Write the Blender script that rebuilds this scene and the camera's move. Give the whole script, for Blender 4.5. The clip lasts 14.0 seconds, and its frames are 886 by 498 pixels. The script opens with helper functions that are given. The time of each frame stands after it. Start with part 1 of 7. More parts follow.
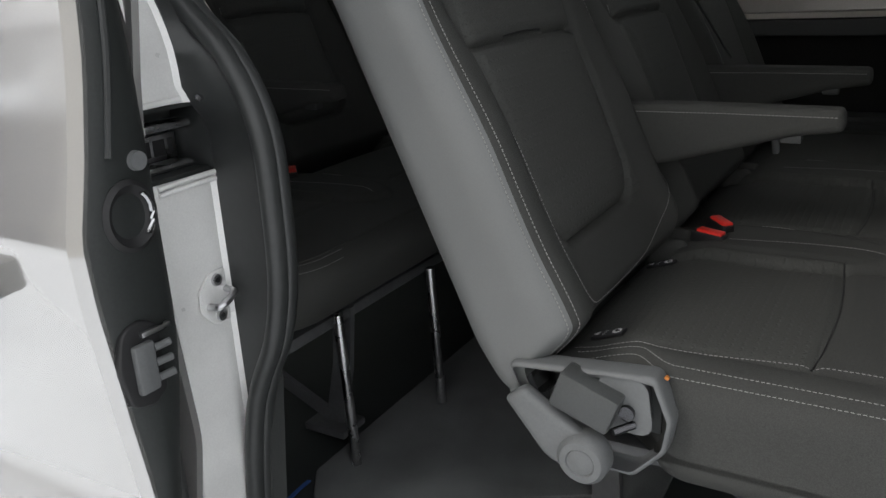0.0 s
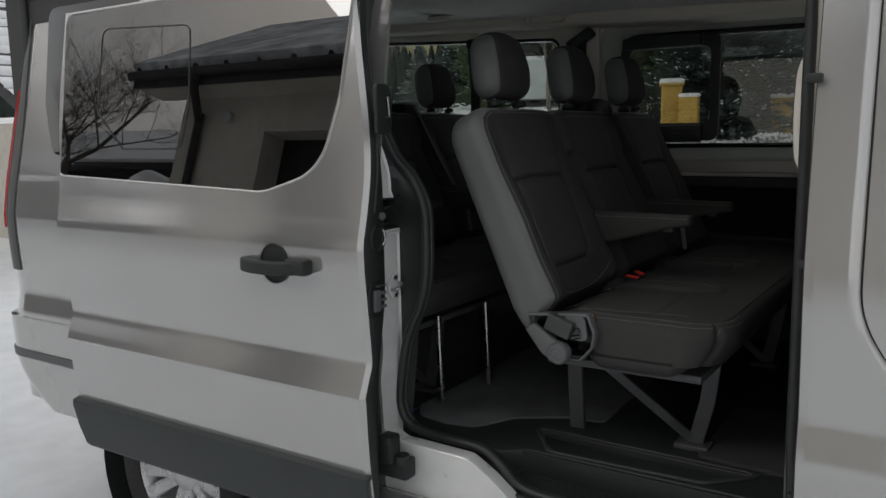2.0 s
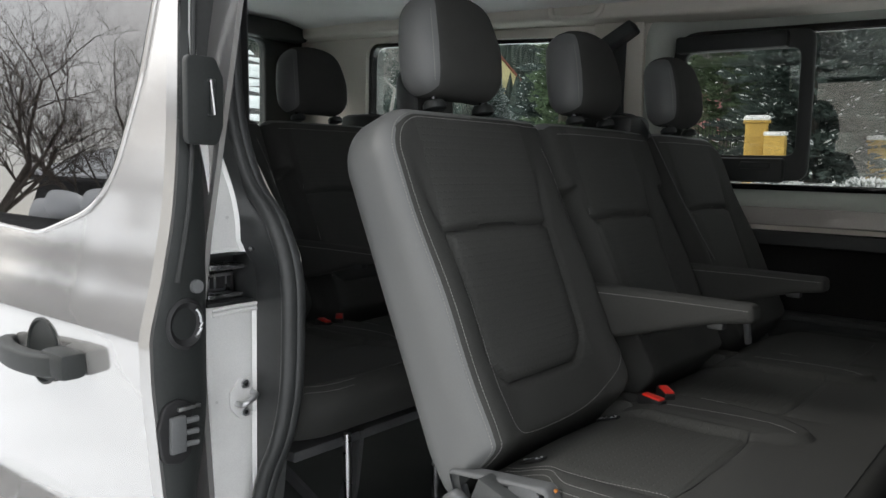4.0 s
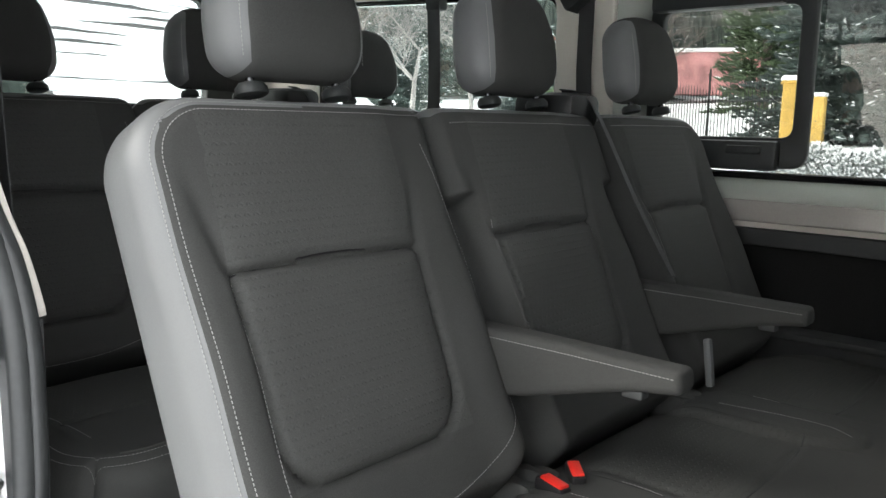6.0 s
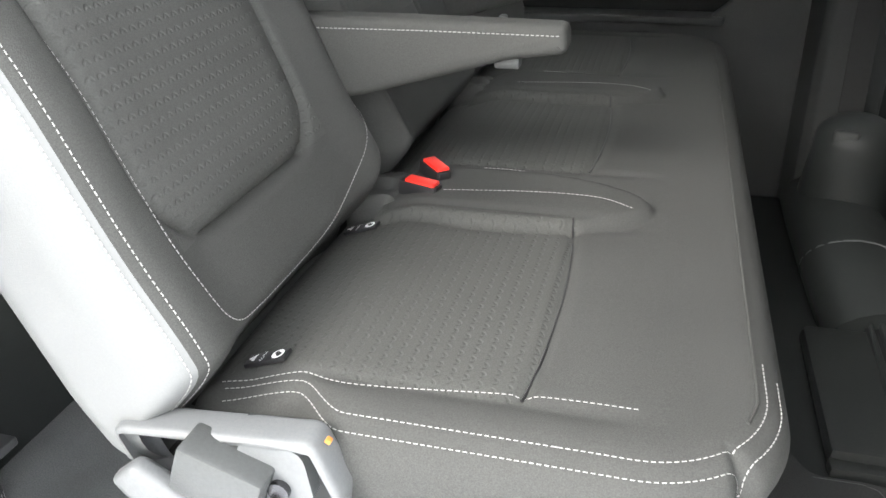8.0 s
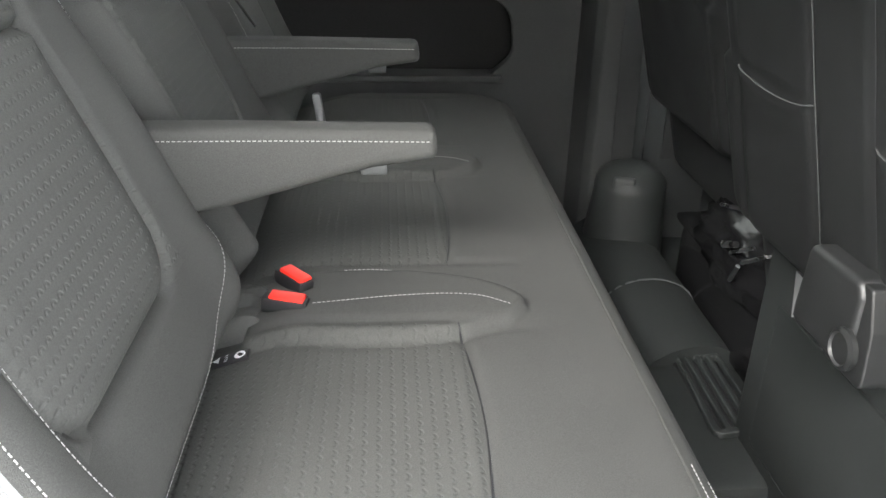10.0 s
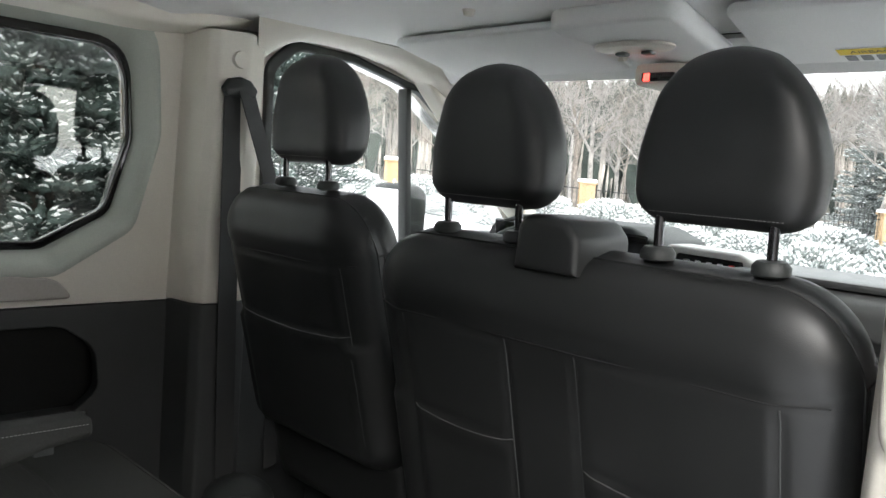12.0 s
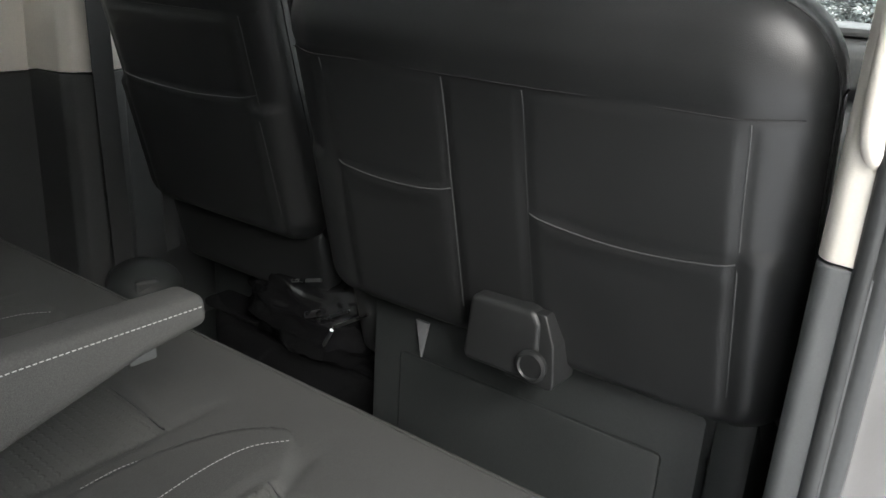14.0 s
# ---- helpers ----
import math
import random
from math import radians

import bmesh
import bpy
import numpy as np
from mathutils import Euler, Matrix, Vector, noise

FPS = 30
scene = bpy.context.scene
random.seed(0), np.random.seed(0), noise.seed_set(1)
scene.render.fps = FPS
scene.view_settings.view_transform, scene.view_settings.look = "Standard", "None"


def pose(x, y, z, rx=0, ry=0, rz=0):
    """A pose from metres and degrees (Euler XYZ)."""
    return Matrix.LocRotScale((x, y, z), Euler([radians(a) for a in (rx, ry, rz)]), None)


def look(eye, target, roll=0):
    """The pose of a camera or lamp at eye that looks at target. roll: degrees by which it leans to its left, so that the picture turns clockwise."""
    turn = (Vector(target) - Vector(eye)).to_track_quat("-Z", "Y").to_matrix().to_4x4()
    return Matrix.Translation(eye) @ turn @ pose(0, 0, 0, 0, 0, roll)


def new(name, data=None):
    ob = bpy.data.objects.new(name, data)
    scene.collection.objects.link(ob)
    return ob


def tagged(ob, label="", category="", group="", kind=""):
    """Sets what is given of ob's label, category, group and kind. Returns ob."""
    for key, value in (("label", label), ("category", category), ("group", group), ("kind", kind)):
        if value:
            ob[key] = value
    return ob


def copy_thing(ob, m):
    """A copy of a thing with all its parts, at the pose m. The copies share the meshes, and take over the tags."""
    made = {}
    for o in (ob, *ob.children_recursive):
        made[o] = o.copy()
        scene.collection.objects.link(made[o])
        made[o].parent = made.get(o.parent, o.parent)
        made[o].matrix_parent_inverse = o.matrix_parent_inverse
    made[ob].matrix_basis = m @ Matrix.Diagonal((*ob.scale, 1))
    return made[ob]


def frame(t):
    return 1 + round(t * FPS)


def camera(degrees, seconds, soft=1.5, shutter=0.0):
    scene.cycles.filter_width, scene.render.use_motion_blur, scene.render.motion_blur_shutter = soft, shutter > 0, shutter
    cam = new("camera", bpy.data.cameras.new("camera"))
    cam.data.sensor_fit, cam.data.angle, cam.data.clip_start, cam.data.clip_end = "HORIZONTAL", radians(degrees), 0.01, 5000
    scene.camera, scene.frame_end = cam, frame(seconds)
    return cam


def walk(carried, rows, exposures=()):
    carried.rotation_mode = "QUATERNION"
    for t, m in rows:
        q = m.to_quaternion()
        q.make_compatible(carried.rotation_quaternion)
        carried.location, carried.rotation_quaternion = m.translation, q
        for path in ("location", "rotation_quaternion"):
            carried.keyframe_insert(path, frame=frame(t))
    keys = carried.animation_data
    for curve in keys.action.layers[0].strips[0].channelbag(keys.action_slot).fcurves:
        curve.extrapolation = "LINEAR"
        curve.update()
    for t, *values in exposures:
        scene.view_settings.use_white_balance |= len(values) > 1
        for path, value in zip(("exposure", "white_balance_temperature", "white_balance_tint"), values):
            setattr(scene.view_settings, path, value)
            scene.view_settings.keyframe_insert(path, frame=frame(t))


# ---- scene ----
cam = camera(57.7, 14.0)
PATH = [
    (0, (0.767, -1.551, 1.453), (-0.227, 0.063, 0.815), -3.2),
    (0.5, (0.919, -1.878, 1.487), (-0.107, -0.233, 0.996), -2.3),
    (1, (1.143, -2.135, 1.491), (0.075, -0.492, 1.088), -1.4),
    (1.5, (1.281, -2.419, 1.507), (0.196, -0.772, 1.176), -0.9),
    (2, (1.355, -2.68, 1.506), (0.268, -1.026, 1.219), -1.0),
    (2.2, (1.379, -2.683, 1.511), (0.273, -1.042, 1.222), -1.2),
    (4.3, (1.089, -1.522, 1.483), (-0.193, 0.001, 1.289), 1.5),
    (4.5, (1.107, -1.415, 1.488), (-0.211, 0.078, 1.308), 1.4),
    (5, (1.11, -1.284, 1.507), (-0.259, 0.164, 1.343), 0.9),
    (5.5, (1.088, -1.23, 1.54), (-0.253, 0.241, 1.342), 0.8),
    (6, (1.075, -1.223, 1.549), (-0.222, 0.268, 1.239), 1.1),
    (6.5, (1.059, -1.213, 1.522), (-0.161, 0.295, 1.034), 1.5),
    (7, (1.027, -1.215, 1.489), (0.034, 0.391, 0.829), 1.5),
    (7.2, (0.958, -1.245, 1.46), (0.114, 0.422, 0.747), 1.3),
    (9.3, (0.7, -1.119, 1.425), (0.487, 0.549, 0.343), -1.7),
    (9.4, (0.692, -1.123, 1.437), (0.519, 0.559, 0.369), -0.9),
    (9.5, (0.686, -1.124, 1.44), (0.538, 0.576, 0.397), -0.6),
    (10, (0.613, -1.137, 1.503), (0.753, 0.667, 0.651), 1.4),
    (10.5, (0.395, -1.161, 1.542), (0.973, 0.643, 0.899), 3.6),
    (11, (0.185, -1.183, 1.594), (1.148, 0.517, 1.166), 5.3),
    (11.5, (0.16, -1.113, 1.623), (1.393, 0.44, 1.362), 5.1),
    (12, (0.187, -1.017, 1.656), (1.594, 0.392, 1.469), 4.3),
    (12.5, (0.176, -0.931, 1.668), (1.712, 0.333, 1.462), 3.8),
    (13, (0.191, -0.902, 1.673), (1.777, 0.279, 1.376), 3.5),
    (13.5, (0.197, -0.899, 1.635), (1.773, 0.236, 1.158), 3.4),
    (14, (0.215, -0.908, 1.566), (1.747, 0.19, 0.896), 3.5),
]
# exposure follows the film camera's own brightening
EXPO = [(0.0, 0.85), (0.5, 1.0), (1.0, 0.58), (1.5, -0.12), (2.2, -0.58), (4.3, 1.40), (5.0, 1.92), (6.0, 2.3), (7.2, 2.95), (9.4, 3.55), (10.0, 3.55), (10.5, 3.4), (11.2, 2.02), (12.0, 2.1), (13.0, 2.35), (14.0, 2.5)]
walk(cam, [(t, look(eye, target, roll)) for t, eye, target, roll in PATH], EXPO)

# ---- world and light: overcast winter day over snow ----
SUN_EL, SUN_AZ = radians(32), radians(215)
world = bpy.data.worlds.new("world")
scene.world = world
world.use_nodes = True
wn = world.node_tree.nodes
bgn = wn["Background"]
sky = wn.new("ShaderNodeTexSky")
sky.sky_type = 'NISHITA'
sky.sun_disc = False
sky.sun_elevation, sky.sun_rotation = SUN_EL, SUN_AZ
sky.air_density, sky.dust_density, sky.ozone_density = 1.0, 3.0, 1.0
soft = wn.new("ShaderNodeMix")
soft.data_type = 'RGBA'
soft.inputs[0].default_value = 0.75
soft.inputs[7].default_value = (8.2, 8.22, 8.15, 1)
world.node_tree.links.new(sky.outputs[0], soft.inputs[6])
world.node_tree.links.new(soft.outputs[2], bgn.inputs[0])
bgn.inputs[1].default_value = 0.12
sun_data = bpy.data.lights.new("sun", 'SUN')
sun_data.energy, sun_data.angle, sun_data.color = 0.8, radians(25), (1.0, 0.99, 0.975)
sun = new("sun", sun_data)
sun.matrix_world = look((0, 0, 0), (-math.sin(SUN_AZ) * math.cos(SUN_EL), -math.cos(SUN_AZ) * math.cos(SUN_EL), -math.sin(SUN_EL)))


# ---- materials ----
def mat(name, col, rough=0.5, metal=0.0, grain=0.0, gscale=60.0, bump=0.0, bscale=400.0, coat=0.0, stain=0.0, sscale=3.0, spec=0.5):
    """A surface with colour variation at two scales and fine relief."""
    m = bpy.data.materials.new(name)
    m.use_nodes = True
    nt = m.node_tree
    b = nt.nodes["Principled BSDF"]
    b.inputs["Base Color"].default_value = (*col, 1)
    b.inputs["Roughness"].default_value = rough
    b.inputs["Metallic"].default_value = metal
    b.inputs["Coat Weight"].default_value = coat
    b.inputs["Coat Roughness"].default_value = 0.05
    b.inputs["Specular IOR Level"].default_value = spec
    tc = nt.nodes.new("ShaderNodeTexCoord")
    if grain or stain:
        n1 = nt.nodes.new("ShaderNodeTexNoise")
        n1.inputs["Scale"].default_value, n1.inputs["Detail"].default_value = gscale, 6
        n2 = nt.nodes.new("ShaderNodeTexNoise")
        n2.inputs["Scale"].default_value, n2.inputs["Detail"].default_value = sscale, 5
        for n in (n1, n2):
            nt.links.new(tc.outputs["Object"], n.inputs["Vector"])
        v1 = nt.nodes.new("ShaderNodeMapRange")
        v1.inputs[1].default_value, v1.inputs[2].default_value = 0.3, 0.7
        v1.inputs[3].default_value, v1.inputs[4].default_value = 1 - grain, 1 + grain
        v2 = nt.nodes.new("ShaderNodeMapRange")
        v2.inputs[1].default_value, v2.inputs[2].default_value = 0.3, 0.7
        v2.inputs[3].default_value, v2.inputs[4].default_value = 1 - stain, 1 + stain
        nt.links.new(n1.outputs[0], v1.inputs[0])
        nt.links.new(n2.outputs[0], v2.inputs[0])
        mu = nt.nodes.new("ShaderNodeMath")
        mu.operation = 'MULTIPLY'
        nt.links.new(v1.outputs[0], mu.inputs[0])
        nt.links.new(v2.outputs[0], mu.inputs[1])
        sc = nt.nodes.new("ShaderNodeVectorMath")
        sc.operation = 'SCALE'
        sc.inputs[0].default_value = col
        nt.links.new(mu.outputs[0], sc.inputs["Scale"])
        nt.links.new(sc.outputs[0], b.inputs["Base Color"])
        rr = nt.nodes.new("ShaderNodeMapRange")
        rr.inputs[1].default_value, rr.inputs[2].default_value = 0.3, 0.7
        rr.inputs[3].default_value, rr.inputs[4].default_value = max(0, rough - 0.06), min(1, rough + 0.06)
        nt.links.new(n2.outputs[0], rr.inputs[0])
        nt.links.new(rr.outputs[0], b.inputs["Roughness"])
    if bump:
        nb = nt.nodes.new("ShaderNodeTexNoise")
        nb.inputs["Scale"].default_value, nb.inputs["Detail"].default_value = bscale, 3
        nt.links.new(tc.outputs["Object"], nb.inputs["Vector"])
        bm_ = nt.nodes.new("ShaderNodeBump")
        bm_.inputs["Strength"].default_value, bm_.inputs["Distance"].default_value = bump, 0.001
        nt.links.new(nb.outputs[0], bm_.inputs["Height"])
        nt.links.new(bm_.outputs[0], b.inputs["Normal"])
    return m


def math_node(nt, op, a, b=None):
    n = nt.nodes.new("ShaderNodeMath")
    n.operation = op
    for i, v in enumerate((a, b)):
        if v is None:
            continue
        if isinstance(v, (int, float)):
            n.inputs[i].default_value = v
        else:
            nt.links.new(v, n.inputs[i])
    return n.outputs[0]


def embossed_fabric(name, col, across, along, pitch=0.0128):
    """Woven seat cloth with rows of small crescent dimples; across and along name the object axes of the panel."""
    m = mat(name, col, 0.85, grain=0.18, gscale=700, stain=0.10, sscale=5, spec=0.25)
    nt = m.node_tree
    b = nt.nodes["Principled BSDF"]
    tc = nt.nodes.new("ShaderNodeTexCoord")
    sep = nt.nodes.new("ShaderNodeSeparateXYZ")
    nt.links.new(tc.outputs["Object"], sep.inputs[0])
    u = math_node(nt, 'DIVIDE', sep.outputs[across], pitch)
    v = math_node(nt, 'DIVIDE', sep.outputs[along], pitch)
    half = math_node(nt, 'MULTIPLY', math_node(nt, 'MODULO', math_node(nt, 'ABSOLUTE', math_node(nt, 'FLOOR', v)), 2.0), 0.5)
    fu = math_node(nt, 'SUBTRACT', math_node(nt, 'FRACT', math_node(nt, 'ADD', u, half)), 0.5)
    fv = math_node(nt, 'SUBTRACT', math_node(nt, 'FRACT', v), 0.5)
    r = math_node(nt, 'SQRT', math_node(nt, 'ADD', math_node(nt, 'MULTIPLY', fu, fu), math_node(nt, 'MULTIPLY', fv, fv)))
    ring = math_node(nt, 'ABSOLUTE', math_node(nt, 'SUBTRACT', r, 0.25))
    line = nt.nodes.new("ShaderNodeMapRange")
    line.inputs[1].default_value, line.inputs[2].default_value = 0.05, 0.16
    line.inputs[3].default_value, line.inputs[4].default_value = 1.0, 0.0
    nt.links.new(ring, line.inputs[0])
    side = nt.nodes.new("ShaderNodeMapRange")
    side.inputs[1].default_value, side.inputs[2].default_value = -0.05, 0.15
    nt.links.new(fv, side.inputs[0])
    dent = math_node(nt, 'MULTIPLY', line.outputs[0], side.outputs[0])
    weave = nt.nodes.new("ShaderNodeTexNoise")
    weave.inputs["Scale"].default_value = 900
    nt.links.new(tc.outputs["Object"], weave.inputs["Vector"])
    h = math_node(nt, 'SUBTRACT', math_node(nt, 'MULTIPLY', weave.outputs[0], 0.25), dent)
    bp = nt.nodes.new("ShaderNodeBump")
    bp.inputs["Strength"].default_value, bp.inputs["Distance"].default_value = 0.5, 0.0013
    nt.links.new(h, bp.inputs["Height"])
    nt.links.new(bp.outputs[0], b.inputs["Normal"])
    return m


def glass(name, tint, ior=1.5):
    """Thin flat glass: tinted see-through with a clear surface gloss."""
    m = bpy.data.materials.new(name)
    m.use_nodes = True
    nt = m.node_tree
    nt.nodes.remove(nt.nodes["Principled BSDF"])
    see = nt.nodes.new("ShaderNodeBsdfTransparent")
    see.inputs[0].default_value = (*tint, 1)
    gloss = nt.nodes.new("ShaderNodeBsdfGlossy")
    gloss.inputs["Roughness"].default_value = 0.0
    f0 = ((ior - 1) / (ior + 1)) ** 2
    lw = nt.nodes.new("ShaderNodeLayerWeight")
    lw.inputs["Blend"].default_value = 0.5
    fr = math_node(nt, 'ADD', math_node(nt, 'MULTIPLY', math_node(nt, 'POWER', lw.outputs["Facing"], 5.0), 1 - f0), f0)
    mx = nt.nodes.new("ShaderNodeMixShader")
    nt.links.new(fr, mx.inputs[0])
    nt.links.new(see.outputs[0], mx.inputs[1])
    nt.links.new(gloss.outputs[0], mx.inputs[2])
    nt.links.new(mx.outputs[0], nt.nodes["Material Output"].inputs[0])
    return m


PAINT = mat("silver_paint", (0.58, 0.572, 0.56), 0.14, metal=0.65, grain=0.03, gscale=900, coat=1.0, stain=0.03, sscale=2, bump=1.0, bscale=5)
PAINT_IN = mat("silver_paint_inner", (0.80, 0.80, 0.79), 0.32, metal=0.15, grain=0.04, gscale=400, coat=0.3, stain=0.08, sscale=9)
BLACKP = mat("black_plastic", (0.022, 0.025, 0.0245), 0.55, grain=0.12, gscale=300, bump=0.25, bscale=900, stain=0.15, sscale=6)
DARKP = mat("dark_grey_plastic", (0.045, 0.0475, 0.047), 0.6, grain=0.1, gscale=350, bump=0.35, bscale=1100, stain=0.12, sscale=5)
GREYP = mat("grey_plastic", (0.125, 0.130, 0.132), 0.5, grain=0.06, gscale=350, bump=0.25, bscale=1200, stain=0.1, sscale=9)
MOULD = mat("moulding_plastic", (0.044, 0.050, 0.051), 0.5, grain=0.08, gscale=200, bump=0.2, bscale=700, stain=0.15, sscale=4)
RUBBER = mat("rubber_seal", (0.030, 0.032, 0.032), 0.42, grain=0.1, gscale=100, bump=0.1, bscale=500, stain=0.15, sscale=8)
IVORY = mat("ivory_trim", (0.73, 0.69, 0.62), 0.6, grain=0.03, gscale=300, bump=0.25, bscale=900, stain=0.05, sscale=4)
HEADL = mat("headliner_felt", (0.80, 0.795, 0.79), 0.95, grain=0.06, gscale=500, bump=0.5, bscale=900, stain=0.04, sscale=3)
CLOTH = mat("plain_cloth", (0.051, 0.0518, 0.0490), 0.9, grain=0.2, gscale=800, bump=0.5, bscale=1200, stain=0.10, sscale=6, spec=0.25)
LEATHER = mat("grey_leatherette", (0.134, 0.138, 0.137), 0.52, grain=0.04, gscale=500, bump=0.25, bscale=900, stain=0.05, sscale=5)
LEATHERD = mat("dark_leatherette", (0.0175, 0.0185, 0.0187), 0.44, grain=0.06, gscale=500, bump=0.22, bscale=800, stain=0.10, sscale=5)
FAB_BACK = embossed_fabric("embossed_cloth_back", (0.0585, 0.0595, 0.0562), 0, 1)
FAB_SEAT = embossed_fabric("embossed_cloth_seat", (0.0535, 0.0545, 0.0508), 1, 0)
CARPET = mat("floor_carpet", (0.14, 0.145, 0.144), 0.95, grain=0.3, gscale=500, bump=0.9, bscale=700, stain=0.25, sscale=7)
CARPETD = mat("dark_mat", (0.045, 0.047, 0.047), 0.95, grain=0.3, gscale=500, bump=0.9, bscale=700, stain=0.25, sscale=7)
THREAD = mat("pale_thread", (0.27, 0.27, 0.26), 0.85)
LATCH = mat("latch_plastic", (0.058, 0.061, 0.061), 0.45, grain=0.08, gscale=350, bump=0.25, bscale=1200, stain=0.1, sscale=9)
RED = mat("red_button", (0.75, 0.03, 0.02), 0.4, grain=0.05, gscale=200)
STEEL = mat("bare_steel", (0.55, 0.55, 0.56), 0.28, metal=1.0, grain=0.06, gscale=200, stain=0.1, sscale=20)
CHROME = mat("dark_chrome", (0.09, 0.09, 0.095), 0.22, metal=0.9)
FRAME = mat("seat_frame_paint", (0.10, 0.102, 0.105), 0.45, metal=0.2, grain=0.08, gscale=90, stain=0.15, sscale=12)
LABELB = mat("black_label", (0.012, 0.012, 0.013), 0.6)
WHITE = mat("white_print", (0.8, 0.8, 0.8), 0.6)
YELLOWL = mat("yellow_label", (0.75, 0.55, 0.04), 0.6)
EDGING = mat("piped_edging", (0.05, 0.052, 0.052), 0.5, grain=0.1, gscale=300)
BELT = mat("belt_webbing", (0.035, 0.036, 0.036), 0.7, grain=0.2, gscale=900, bump=0.4, bscale=1500, stain=0.1, sscale=4)
GLASS = glass("clear_glass", (0.95, 0.97, 0.96))
GLASSW = glass("side_glass", (0.70, 0.715, 0.695), 2.2)
GLASSG = glass("green_glass", (0.80, 0.84, 0.82), 1.7)
TINT = glass("privacy_glass", (0.14, 0.145, 0.15), 2.8)
FRIT = mat("black_glass_border", (0.008, 0.008, 0.009), 0.05, coat=0.5)
RUBT = mat("tyre_rubber", (0.02, 0.02, 0.021), 0.75, grain=0.3, gscale=60, bump=0.4, bscale=200, stain=0.3, sscale=9)
ALLOY = mat("alloy_silver", (0.62, 0.62, 0.63), 0.3, metal=0.7, grain=0.03, gscale=200, stain=0.1, sscale=14)
LAMPRED = mat("red_lens", (0.62, 0.016, 0.016), 0.12, coat=1.0)
SNOW = mat("snow", (0.90, 0.915, 0.935), 0.75, grain=0.05, gscale=6, bump=0.8, bscale=40, stain=0.06, sscale=0.7)

# ---- mesh helpers ----


def finish(bm, smooth=True, angle=40):
    bmesh.ops.recalc_face_normals(bm, faces=bm.faces)
    for f in bm.faces:
        f.smooth = smooth
    if smooth:
        lim = radians(angle)
        for e in bm.edges:
            if len(e.link_faces) == 2 and e.calc_face_angle(0) > lim:
                e.smooth = False


def mesh_of(name, bm, mats, smooth=True, angle=40):
    finish(bm, smooth, angle)
    me = bpy.data.meshes.new(name)
    bm.to_mesh(me)
    bm.free()
    for m in (mats if isinstance(mats, (list, tuple)) else [mats]):
        me.materials.append(m)
    return me


def part(name, bm, material, parent, label="", m=None, smooth=True, angle=40):
    ob = new(name, mesh_of(name, bm, material, smooth, angle))
    ob.parent = parent
    if m is not None:
        ob.matrix_basis = m
    if label:
        ob["label"] = label
    return ob


def thing(name, label, category, at=(0, 0, 0), group="", kind=""):
    ob = new(name)
    ob.location = at
    ob.empty_display_size = 0.1
    return tagged(ob, label, category, group, kind)


def box(bm, lo, hi, bevel=0.0, m=None, seg=2):
    vs = [bm.verts.new((x, y, z)) for x in (lo[0], hi[0]) for y in (lo[1], hi[1]) for z in (lo[2], hi[2])]
    fs = [bm.faces.new([vs[i] for i in q]) for q in ((0, 1, 3, 2), (4, 6, 7, 5), (0, 4, 5, 1), (2, 3, 7, 6), (0, 2, 6, 4), (1, 5, 7, 3))]
    if bevel:
        es = {e for f in fs for e in f.edges}
        r = bmesh.ops.bevel(bm, geom=list(es), offset=bevel, segments=seg, profile=0.5, affect='EDGES')
        vs = list({v for f in r['faces'] for v in f.verts} | {v for v in vs if v.is_valid})
    if m is not None:
        bmesh.ops.transform(bm, matrix=m, verts=vs)
    return bm


def bbox(lo, hi, bevel=0.0, m=None, seg=2):
    return box(bmesh.new(), lo, hi, bevel, m, seg)


def cyl(bm, p0, p1, r0, r1=None, n=16, cap=True):
    r1 = r0 if r1 is None else r1
    p0, p1 = Vector(p0), Vector(p1)
    q = (p1 - p0).to_track_quat('Z', 'Y')
    rings = []
    for p, r in ((p0, r0), (p1, r1)):
        rings.append([bm.verts.new(p + q @ Vector((r * math.cos(a), r * math.sin(a), 0))) for a in (i * 2 * math.pi / n for i in range(n))])
    for i in range(n):
        bm.faces.new((rings[0][i], rings[0][(i + 1) % n], rings[1][(i + 1) % n], rings[1][i]))
    if cap:
        bm.faces.new(rings[0])
        bm.faces.new(rings[1])
    return bm


def lathe(bm, prof, n=32, m=None, cap=True):
    """prof: (radius, height) from bottom to top round the z axis."""
    rings = []
    for r, h in prof:
        rings.append([bm.verts.new((r * math.cos(a), r * math.sin(a), h)) for a in (i * 2 * math.pi / n for i in range(n))])
    for a, b in zip(rings, rings[1:]):
        for i in range(n):
            bm.faces.new((a[i], a[(i + 1) % n], b[(i + 1) % n], b[i]))
    if cap:
        bm.faces.new(rings[0])
        bm.faces.new(rings[-1])
    if m is not None:
        bmesh.ops.transform(bm, matrix=m, verts=[v for r in rings for v in r])
    return bm


def smooth_path(pts, n=8, closed=False):
    """Catmull-Rom through the points."""
    P = [Vector(p) for p in pts]
    out = []
    k = len(P)
    for i in range(k if closed else k - 1):
        a = P[i - 1] if (i > 0 or closed) else P[0] * 2 - P[1]
        b, c = P[i], P[(i + 1) % k]
        d = P[(i + 2) % k] if (i + 2 < k or closed) else c * 2 - b
        for j in range(n):
            t = j / n
            out.append(0.5 * (2 * b + (c - a) * t + (2 * a - 5 * b + 4 * c - d) * t * t + (3 * b - a - 3 * c + d) * t ** 3))
    if not closed:
        out.append(P[-1])
    return out


